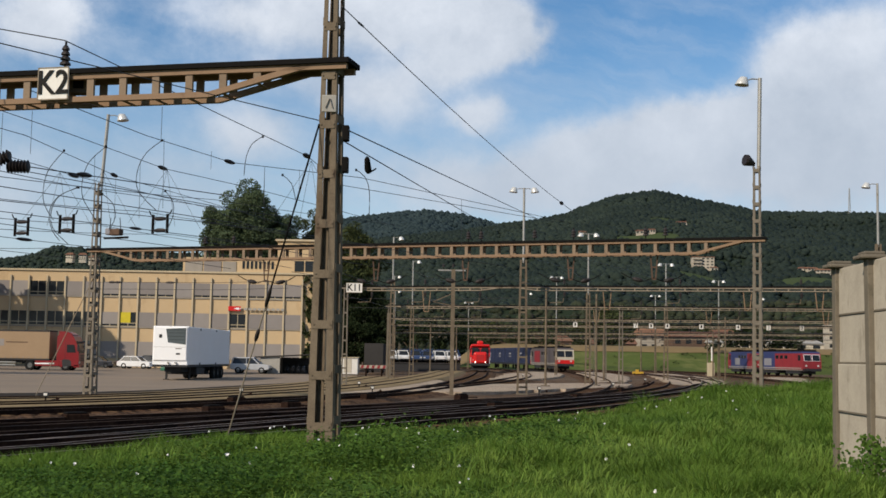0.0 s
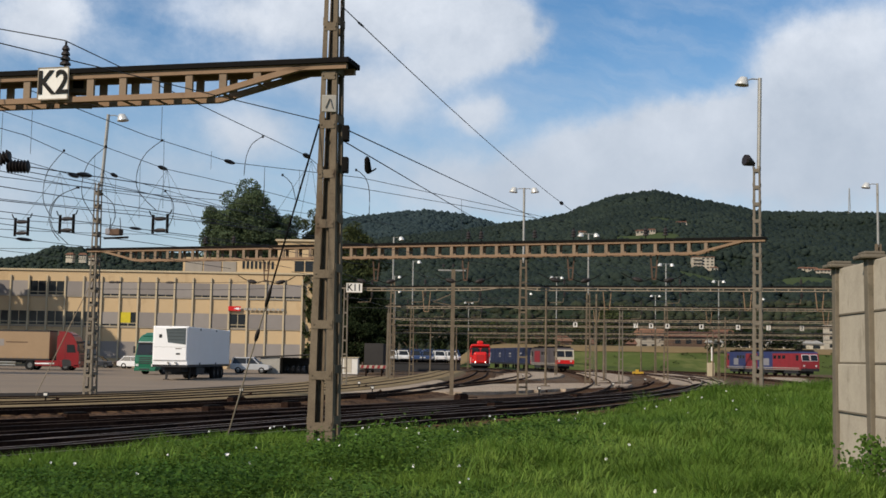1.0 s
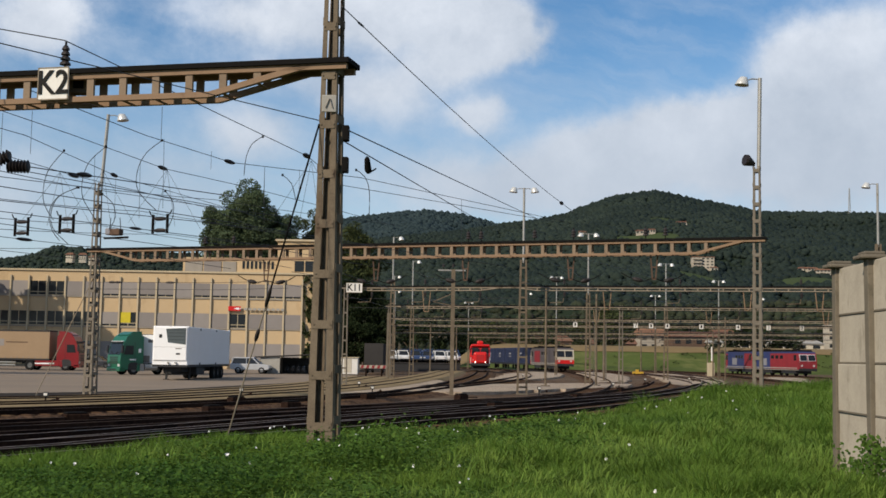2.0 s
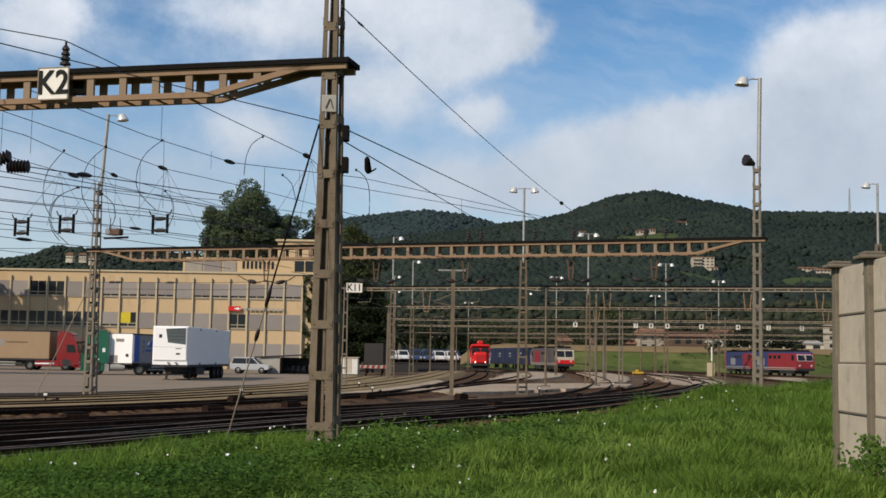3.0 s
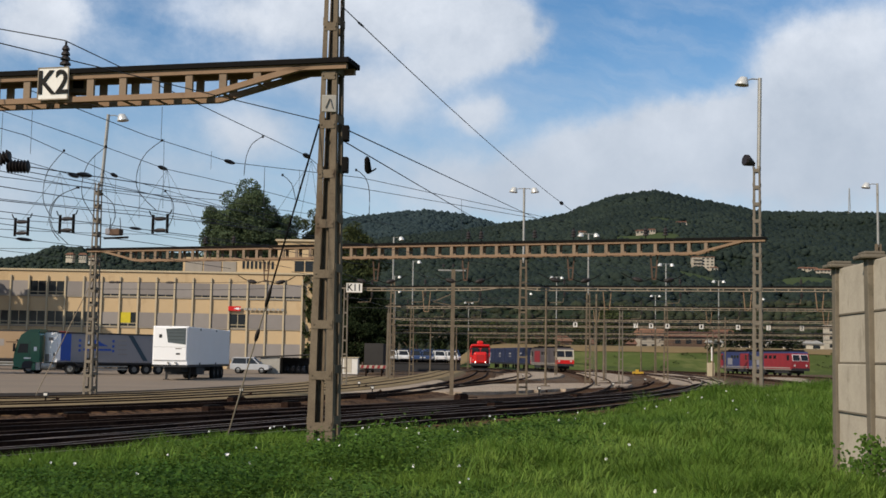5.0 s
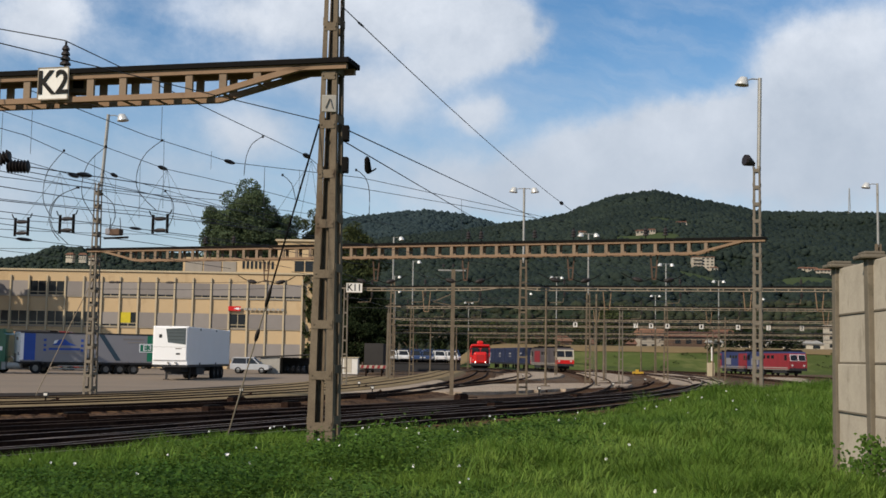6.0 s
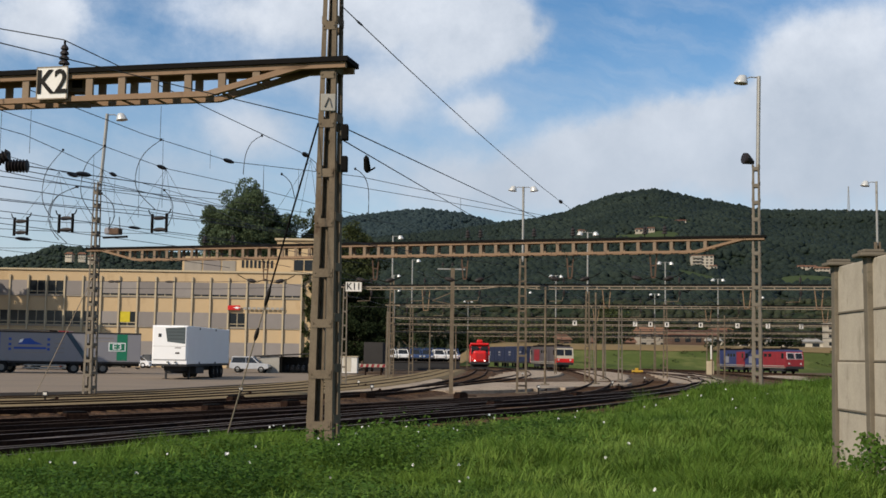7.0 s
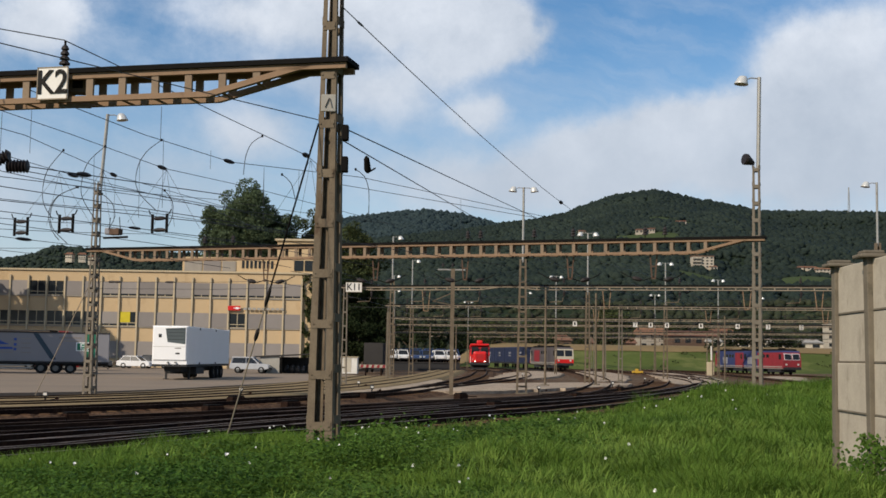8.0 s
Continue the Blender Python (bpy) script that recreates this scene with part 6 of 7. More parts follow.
def build_near_fittings():
    # stay of the near mast
    st = thing("guy_rod", "dark stay rod from the mast down to the bank", "stay")
    foot = (-3.9, 21.6, bank_height(-3.9, 21.6) - 0.1)
    part("rod", Geo().tube([(-1.98, 18.85, 5.62), Vector((-1.98, 18.85, 5.62)).lerp(Vector(foot), 0.48)], 0.017, 6), M["dark"], st)
    part("rod", Geo().tube([Vector((-1.98, 18.85, 5.62)).lerp(Vector(foot), 0.48), foot], 0.014, 6), M["wood"], st)
    for t0, t1 in ((0.44, 0.50), (0.56, 0.60)):
        g = Geo()
        bead(g, Vector((-1.98, 18.85, 5.62)).lerp(Vector(foot), t0), Vector((-1.98, 18.85, 5.62)).lerp(Vector(foot), t1), 0.034)
        part("stay_insulator", g, M["insul"], st)
    # plate and boxes on the mast
    part("number_plate", Geo().rbox(-1.93, 18.66, 5.78, -1.70, 18.70, 6.05, 0.01), M["greybox"], G1, "small weathered grey plate")
    part("plate_mark", Geo().beam((-1.87, 18.652, 5.84), (-1.81, 18.652, 5.99), 0.03, 0.006).beam((-1.76, 18.652, 5.84), (-1.80, 18.652, 5.99), 0.03, 0.006), M["blind"], G1)
    for z in (5.35, 4.85):
        part("clamp_box", Geo().rbox(-1.60, 18.72, z, -1.50, 18.9, z + 0.24, 0.015), M["dark"], G1)
    # slim insulator that ends the lower feeder
    p, q = Vector((-1.37, 21.2, 5.50)), Vector((-1.35, 21.4, 5.24))
    slim = thing("strain_insulator", "slim black insulator hung at the feeder beside the mast", "insulator")
    part("body", Geo().tube([p, p.lerp(q, 0.15), p.lerp(q, 0.8), q], [0.02, 0.05, 0.065, 0.03], 10), M["dark"], slim)
    part("clevis", Geo().tube([q, (-1.25, 21.9, 5.40)], 0.015, 6), M["dark"], slim)
    # loudspeaker on the long gantry's mast
    horn = part("loudspeaker", Geo().tube([(11.36, 44, 9.25), (11.2, 43.97, 9.3), (11.02, 43.9, 9.37), (10.95, 43.88, 9.38)], [0.04, 0.14, 0.22, 0.2], 12), M["insul"], G2, "dark horn loudspeaker")
    part("bracket", Geo().tube([(11.36, 44, 9.2), (11.2, 44, 9.2)], 0.03, 6), M["dark"], horn)
    # insulators standing on the long gantry
    for x in (-10.2, -8.9, 1.0, 1.5, 3.55, 5.0, 7.6, 8.3):
        y = 53.8 - (x + 15.42) * 0.365
        insulator(G2, x, y, 6.55, 3, 0.11, 0.1)
    for x in (-7.4, -2.7, 0.9, 4.9, 7.9):
        y = 53.8 - (x + 15.42) * 0.365
        br = part("drop_bracket", Geo().beam((x - 0.13, y, 5.95), (x - 0.06, y, 5.05), 0.05, 0.05).beam((x + 0.13, y, 5.95), (x + 0.06, y, 5.05), 0.05, 0.05).beam((x - 0.07, y, 5.05), (x + 0.07, y, 5.05), 0.05, 0.06).beam((x - 0.1, y, 5.5), (x + 0.1, y, 5.5), 0.04, 0.05), M["brick"], G2)
        for sd in (-1, 1):
            part("arm", Geo().tube([(x, y, 5.1), (x + sd * 0.35, y + 0.1, 4.98), (x + sd * 0.9, y + 0.2, 5.12), (x + sd * 1.2, y + 0.25, 5.3)], 0.02, 6), M["dark"], br)
            g = Geo()
            bead(g, (x + sd * 0.4, y + 0.1, 4.99), (x + sd * 0.78, y + 0.17, 5.08), 0.085)
            part("insulator", g, M["insul"], br)


build_near_fittings()


# ---------------------------------------------------------------- cars
def build_car(name, label, paint, x, y, turn, length=4.3, width=1.75, height=1.45, z=0.02, suv=False):
    c = thing(name, label, "car", pose(x, y, z, 0, 0, turn))
    L, h = length, height
    belt = h * 0.60
    low = 0.26 if not suv else 0.38
    rear = 0.985 if suv else 0.95
    out = [(0.0, low + 0.1), (0.03, belt * 0.84), (L * 0.05, belt * 0.92), (L * 0.26, belt), (L * rear, belt * 1.02), (L, belt * 0.9), (L, low + 0.08), (L * 0.9, low), (L * 0.1, low)]
    bm = bmesh.new()
    n = len(out)
    ring = [[bm.verts.new((px, s * width / 2, pz)) for px, pz in out] for s in (-1, 1)]
    bm.faces.new(ring[0])
    bm.faces.new(list(reversed(ring[1])))
    for i in range(n):
        bm.faces.new((ring[0][i], ring[1][i], ring[1][(i + 1) % n], ring[0][(i + 1) % n]))
    bmesh.ops.recalc_face_normals(bm, faces=bm.faces)
    bmesh.ops.bevel(bm, geom=bm.edges[:], offset=0.05, segments=2, affect="EDGES", profile=0.5)
    bm.verts.index_update()
    body = part("body", Geo().add([v.co.copy() for v in bm.verts], [[v.index for v in f.verts] for f in bm.faces]), paint, c)
    bm.free()
    # the glasshouse leans inwards on all sides
    top = h - 0.07
    base = [(L * 0.25, belt - 0.03), (L * (rear - 0.02), belt - 0.03)]
    crown = [(L * 0.42, top), (L * (0.92 if suv else 0.80), top)]
    yb, yt = width / 2 - 0.06, width / 2 - 0.20
    q = [(px, s * yb, pz) for px, pz in base for s in (-1, 1)] + [(px, s * yt, pz) for px, pz in crown for s in (-1, 1)]
    part("glasshouse", Geo().add(q, [(0, 1, 5, 4), (2, 6, 7, 3), (0, 4, 6, 2), (1, 3, 7, 5), (0, 2, 3, 1), (4, 5, 7, 6)]), M["glass"], body, "dark tinted windows")
    part("roof", Geo().rbox(crown[0][0] - 0.08, -yt - 0.04, top - 0.04, crown[1][0] + 0.08, yt + 0.04, h, 0.035), paint, body)
    for s in (-1, 1):
        for (xa, za), (xb, zb) in zip(base, crown):
            part("pillar", Geo().beam((xa, s * (yb + 0.01), za), (xb, s * (yt + 0.01), zb), 0.09, 0.09), paint, body)
        part("pillar", Geo().beam((L * 0.58, s * (yb + 0.01), belt), (L * 0.59, s * (yt + 0.01), top), 0.05, 0.09), paint, body)
        part("headlight", Geo().rbox(-0.02, s * width * 0.28, belt * 0.62, 0.14, s * width * 0.46, belt * 0.82, 0.02), M["lampwhite"], body)
        part("tail_light", Geo().rbox(L - 0.1, s * width * 0.36, belt * 0.72, L + 0.02, s * width * 0.48, belt * 0.96, 0.02), M["redpaint"], body)
    part("bumper", Geo().rbox(-0.06, -width / 2 + 0.05, low, 0.15, width / 2 - 0.05, low + 0.2, 0.03), M["chassis"] if suv else paint, body)
    ty, ri = CAR_WHEEL
    for px in (L * 0.19, L * 0.79):
        for s in (-1, 1):
            add_wheel(c, (ty, ri), px, s * (width / 2 - 0.1), 0.34)
    return c


CAR_WHEEL = wheel_mesh(0.34, 0.22)
build_car("car", "white hatchback parked before the office building", M["carwhite"], -34.6, 146.5, 170, 4.2, 1.75, 1.5)
build_car("car", "dark car parked before the office building", M["cardark"], -39.8, 149.0, 175, 4.4, 1.75, 1.45)
build_car("car", "dark car parked behind the white trailer", M["cardark"], -32.9, 150.0, 172, 4.4, 1.75, 1.65)
build_car("off_road_car", "silver off-road car parked on the asphalt", M["carsilver"], -17.4, 124.6, 178, 4.0, 1.75, 1.65, suv=True)


def build_shelter():
    s = thing("bicycle_shelter", "low shelter with a dark sloping roof and grey side wall", "shelter", pose(-18.6, 128, 0.02))
    part("roof", Geo().prism([(-0.6, 1.75), (5.2, 2.1), (5.2, 2.0), (-0.6, 1.62)], -2.5, 2.6), M["roofdark"], s)
    part("side_wall", Geo().add([(0.0, -2.3, 0), (2.0, -2.3, 0), (2.0, -2.3, 1.78), (0.0, -2.3, 1.64), (0.0, -2.2, 0), (2.0, -2.2, 0), (2.0, -2.2, 1.78), (0.0, -2.2, 1.64)],
                                [(0, 1, 2, 3), (7, 6, 5, 4), (0, 4, 5, 1), (1, 5, 6, 2), (2, 6, 7, 3), (3, 7, 4, 0)]), M["greybox"], s)
    part("end_wall", Geo().box(0.0, -2.2, 0, 0.1, 2.4, 1.6), M["greybox"], s)
    part("back_wall", Geo().box(0.1, 2.3, 0, 5.0, 2.4, 1.65), M["chassis"], s)
    for x in (2.2, 5.0):
        part("post", Geo().box(x - 0.06, -2.3, 0, x + 0.06, -2.18, 1.85), M["dark"], s)
    for k in range(4):
        b = thing("bicycle", "dark bicycle parked under the shelter", "bicycle", pose(-15.9 + k * 0.55, 126.6, 0.02, 0, 8, 80), group="bicycles in the shelter")
        for x in (-0.5, 0.5):
            n = 16
            ring = [(x + 0.33 * math.cos(2 * math.pi * i / n), 0, 0.34 + 0.33 * math.sin(2 * math.pi * i / n)) for i in range(n + 1)]
            part("wheel", Geo().tube(ring, 0.025, 5), M["tyre"], b)
        part("frame", Geo().tube([(-0.5, 0, 0.34), (-0.1, 0, 0.8), (0.4, 0, 0.85), (0.5, 0, 0.34)], 0.025, 6).tube([(-0.1, 0, 0.8), (0.0, 0, 0.34), (0.4, 0, 0.8)], 0.025, 6), M["cardark"], b)
        part("saddle", Geo().rbox(-0.25, -0.07, 0.88, 0.03, 0.07, 0.95, 0.02), M["tyre"], b)
        part("handlebar", Geo().tube([(0.4, -0.28, 1.0), (0.4, 0.28, 1.0)], 0.02, 6), M["dark"], b)
    k = thing("kiosk_box", "pale grey equipment cabin", "cabin", pose(-10.65, 141, 0))
    part("walls", Geo().rbox(-1.2, -1.0, -0.1, 1.1, 1.0, 1.75, 0.04), M["white"], k)
    part("lid", Geo().rbox(-1.3, -1.1, 1.75, 1.2, 1.1, 1.86, 0.02), M["trim"], k)
    part("door", Geo().rbox(-0.5, -1.03, 0.1, 0.4, -0.98, 1.65, 0.01), M["plaster"], k)
    t = thing("box_trailer", "dark grey closed box trailer seen from its end", "trailer", pose(-7.9, 143.0, 0.0, 0, 0, 86) @ Matrix.Scale(0.9, 4))
    part("box", Geo().rbox(0, -1.25, 1.0, 9.0, 1.25, 3.9, 0.04), M["roofdark"], t)
    part("frame", Geo().box(0.3, -0.9, 0.5, 8.6, 0.9, 1.0), M["chassis"], t)
    for x in (1.4, 7.0):
        for sd in (-1, 1):
            add_wheel(t, wheel_mesh(0.5, 0.3), x, sd * 1.0, 0.5)
    b = thing("buffer_stop", "rail buffer stop with a red and white striped board", "buffer stop", pose(-6.4, 116.2, 0.0, 0, 0, 2))
    board = part("board", Geo().rbox(-1.3, -0.06, 0.85, 1.3, 0.06, 1.15, 0.02), M["plaster"], b)
    for i in range(5):
        x = -1.25 + i * 0.52
        part("red_stripe", Geo().add([(x, -0.068, 0.86), (x + 0.26, -0.068, 0.86), (x + 0.34, -0.068, 1.14), (x + 0.08, -0.068, 1.14)], [(0, 1, 2, 3)]), M["locored"], board)
    for sd in (-0.75, 0.75):
        part("strut", Geo().beam((sd, 0, 1.2), (sd, 1.6, 0.1), 0.12, 0.15).beam((sd, 0.05, 0), (sd, 0.05, 1.3), 0.12, 0.15), M["rail"], b)


build_shelter()


# ---------------------------------------------------------------- wagons in the far yard
def build_far_wagons():
    # raised loading platform with rows of new vehicles
    pf = thing("loading_platform", "low dark loading platform for new vehicles", "platform")
    part("deck", Geo().rbox(-11.6, 185.0, 1.0, 3.0, 199.0, 1.16, 0.03), M["roofdark"], pf)
    part("front_wall", Geo().box(-11.5, 185.1, -0.15, 2.9, 185.4, 1.0), M["chassis"], pf)
    part("back_wall", Geo().box(-11.5, 198.6, -0.15, 2.9, 198.9, 1.0), M["chassis"], pf)
    for x in (-11.4, 2.6):
        part("side_wall", Geo().box(x, 185.4, -0.15, x + 0.3, 198.6, 1.0), M["chassis"], pf)
    for x, c in ((-9.5, "carwhite"), (-7.5, "carwhite"), (-5.6, "carwhite"), (-3.7, "carblue"), (-1.9, "carblue"), (0.0, "carwhite"), (1.9, "carwhite")):
        build_car("van", "white new van parked on the loading platform" if c == "carwhite" else "dark blue new van parked on the loading platform", M[c], x, 186.2, 98, 4.4, 1.7, 1.85, 1.16, True)
    for k in range(7):
        build_car("van", "dark blue new van parked on the loading platform", M["carblue"], -9.4 + k * 1.95, 192.6, 98, 4.4, 1.7, 2.1, 1.16, True)
    # blue swap bodies behind the grey locomotive
    q, e = Vector((16.2, 211.5, 0)), Vector((-6.6, 36, 0)).normalized()
    ang2 = math.degrees(math.atan2(e.y, e.x))
    for k in range(4):
        p = q + e * (1.0 + k * 8.2)
        wg = thing("container_wagon", "flat railway wagon carrying a container", "railway wagon", pose(p.x, p.y, 0.19, 0, 0, ang2), group="container wagons")
        part("frame", Geo().box(0, -1.2, 0.8, 8.0, 1.2, 1.05), M["chassis"], wg)
        for x in (1.2, 6.8):
            for s in (-1, 1):
                part("wheel", Geo().tube([(x, s * 0.72, 0.45), (x, s * 0.85, 0.45)], 0.45, 14), M["dark"], wg)
        cn = thing("container", "dark blue corrugated container with a small pale emblem", "container", pose(p.x, p.y, 1.25, 0, 0, ang2), group="blue containers")
        body = part("body", Geo().rbox(0.2, -1.22, 0, 7.6, 1.22, 2.75, 0.04), M["navy"], cn)
        for i in range(12):
            for s in (-1, 1):
                part("rib", Geo().box(0.5 + i * 0.6, s * 1.235 - 0.02, 0.15, 0.75 + i * 0.6, s * 1.235 + 0.02, 2.6), M["navy"], body)
        part("emblem", Geo().box(2.8, 1.262, 1.55, 4.4, 1.27, 1.85), M["tarpgrey"], body)
        part("emblem", Geo().add([(3.0, 1.266, 1.3), (4.6, 1.266, 1.3), (4.2, 1.266, 1.1), (2.6, 1.266, 1.1)], [(0, 1, 2, 3)]), M["tarpgrey"], body)


build_far_wagons()


# ---------------------------------------------------------------- village
def house(x, y, z, w, d, h, roof_h, turn=0, flat=False, rows=2, cols=4, wall="plaster", roof="rooftile", label="small plastered house with a clay-tiled roof"):
    ho = thing("house", label, "house", pose(x, y, z, 0, 0, turn), group="houses beyond the yard")
    body = part("wall", Geo().box(-w / 2, -d / 2, -2.0, w / 2, d / 2, h), M[wall], ho)
    if flat:
        part("roof", Geo().box(-w / 2 - 0.3, -d / 2 - 0.3, h, w / 2 + 0.3, d / 2 + 0.3, h + 0.5), M[roof], ho)
    else:
        o = 0.6
        part("roof", Geo().add([(-w / 2 - o, -d / 2 - o, h - 0.1), (w / 2 + o, -d / 2 - o, h - 0.1), (w / 2 + o, d / 2 + o, h - 0.1), (-w / 2 - o, d / 2 + o, h - 0.1), (-w / 2 + 0.5, 0, h + roof_h), (w / 2 - 0.5, 0, h + roof_h)],
                               [(0, 1, 5, 4), (2, 3, 4, 5), (1, 2, 5), (3, 0, 4), (3, 2, 1, 0)]), M[roof], ho)
    fh = h / rows
    for r in range(rows):
        for c in range(cols):
            xx = -w / 2 + w * (c + 0.5) / cols
            wn = part("window", Geo().box(xx - w / cols * 0.25, -d / 2 - 0.06, fh * r + fh * 0.35, xx + w / cols * 0.25, -d / 2 + 0.02, fh * r + fh * 0.8), M["glass"], body)
    return ho


def build_village():
    house(95, 450, 7, 24, 14, 4.2, 2.0, 6, wall="brick", rows=1, cols=6)
    house(116, 440, 6.5, 40, 14, 2.6, 1.4, -3, roof="greybox", rows=1, cols=8, label="long low hall with a grey roof")
    house(106, 470, 7, 10, 9, 5, 2.4, 20, rows=2, cols=3)
    house(112, 478, 7, 9, 9, 5.5, 2.4, -15, rows=2, cols=3)
    house(128, 485, 7.5, 12, 9, 5, 2.4, 10, rows=2, cols=3)
    house(28, 430, 4, 34, 14, 4.5, 2.0, 3, wall="brick", rows=1, cols=10, label="long brown brick hall with a clay roof")
    house(62, 440, 4, 16, 12, 4, 2.0, -6, wall="brick", rows=1, cols=5)
    house(78, 455, 6, 11, 9, 5.5, 2.6, 8, rows=2, cols=3)
    house(143, 450, 7, 2.0, 6, 9, 0.5, 0, flat=True, rows=3, cols=1, roof="plaster", label="narrow white tower block")
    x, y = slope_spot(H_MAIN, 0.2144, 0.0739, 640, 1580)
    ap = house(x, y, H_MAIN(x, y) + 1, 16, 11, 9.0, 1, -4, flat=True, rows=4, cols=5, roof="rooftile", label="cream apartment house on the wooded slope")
    for r in range(1, 4):
        part("balcony", Geo().box(-7.8, -7.4, r * 2.5 - 0.2, -1.2, -6.0, r * 2.5 + 0.7), M["plaster"], ap)
    for bearing, rise, w, h, rows, cols in (
            (0.2232, 0.0717, 7, 5, 1, 2),
            (0.1644, 0.1025, 13, 4.5, 1, 3),
            (0.1723, 0.1031, 9, 4.2, 1, 3),
            (0.1148, 0.1016, 8, 4, 1, 2),
            (0.1971, 0.1111, 13, 3.5, 1, 3),
            (0.2969, 0.0734, 9, 4.5, 2, 2),
            (0.3044, 0.0722, 11, 5, 2, 3),
            (0.3137, 0.0709, 14, 5.5, 2, 4),
            (0.3202, 0.0738, 8, 4.5, 1, 2)):
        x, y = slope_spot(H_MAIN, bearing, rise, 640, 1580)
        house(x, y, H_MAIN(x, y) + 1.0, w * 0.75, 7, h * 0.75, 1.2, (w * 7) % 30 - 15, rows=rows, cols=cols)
    for x, yy, z in ((-212, 690, 60), (-205, 690, 60), (-196, 680, 58)):
        house(x, yy, z - 6, 4, 4, 2.6, 1.2, (x * 11) % 30 - 15, rows=2, cols=3)
    tw = thing("radio_mast", "thin lattice radio mast on the ridge", "radio mast")
    g = Geo()
    bx, by, bz = 535, 1590, 198
    for s in ((-1, -1), (1, -1), (1, 1), (-1, 1)):
        g.beam((bx + s[0] * 1.2, by + s[1] * 1.2, bz), (bx + s[0] * 0.4, by + s[1] * 0.4, bz + 36), 0.35, 0.35)
    for k in range(12):
        w = 1.2 - 0.8 * k / 12
        g.beam((bx - w, by - w, bz + k * 3), (bx + w, by - w, bz + k * 3 + 3), 0.25, 0.25)
    part("lattice", g, M["galv"], tw)


build_village()


# ---------------------------------------------------------------- trees
def leaf_cloud(rng, clumps, per, size, squash=0.85):
    """Many small leaf quads scattered over the shells of irregular clumps."""
    vs = []
    for cx, cy, cz, r in clumps:
        n = int(per * r * r)
        u = rng.normal(size=(n, 3))
        u /= np.linalg.norm(u, axis=1)[:, None]
        rad = r * (0.55 + 0.5 * rng.random(n) ** 0.6)
        c = np.array([cx, cy, cz]) + u * rad[:, None] * np.array([1, 1, squash])
        a = rng.normal(size=(n, 3))
        a /= np.linalg.norm(a, axis=1)[:, None]
        b = np.cross(a, rng.normal(size=(n, 3)))
        b /= np.linalg.norm(b, axis=1)[:, None]
        s = size * rng.uniform(0.6, 1.3, n)[:, None]
        vs.append(np.stack([c - a * s, c + b * s * 0.6, c + a * s, c - b * s * 0.6], axis=1).reshape(-1, 3))
    v = np.concatenate(vs)
    f = np.arange(len(v)).reshape(-1, 4)
    return v, f


def tree(x, y, h, blobs, mat, label, seed, per=70, size=0.3, trunk=0.45):
    """blobs: offsets and radii of the crown's masses about the trunk."""
    rng = np.random.default_rng(seed)
    t = thing("tree", label, "tree")
    g = Geo().tube([(x, y, -0.2), (x + 0.1, y, h * 0.2), (x - 0.1, y, h * 0.45), (x, y, h * 0.8)], [trunk, trunk * 0.8, trunk * 0.55, trunk * 0.15], 9)
    for bx, by, bz, r in blobs:
        z0 = max(h * 0.15, bz - r * 1.6)
        g.tube([(x, y, z0), (x + bx * 0.5, y + by * 0.5, (z0 + bz) / 2 + 0.4), (x + bx, y + by, bz)], [trunk * 0.4, trunk * 0.22, 0.04], 6)
    part("trunk", g, M["bark"], t)
    clumps = []
    for bx, by, bz, r in blobs:
        for _ in range(int(9 + r * 3)):
            u = rng.normal(size=3)
            u /= np.linalg.norm(u)
            q = r * rng.uniform(0.45, 1.0)
            clumps.append((x + bx + u[0] * q, y + by + u[1] * q, bz + u[2] * q * 0.9, r * rng.uniform(0.22, 0.42)))
    v, f = leaf_cloud(rng, clumps, per, size)
    ob = part("crown", bulk("crown", v, f, mat), None, t)
    tagged(ob, kind="stuff")
    return t


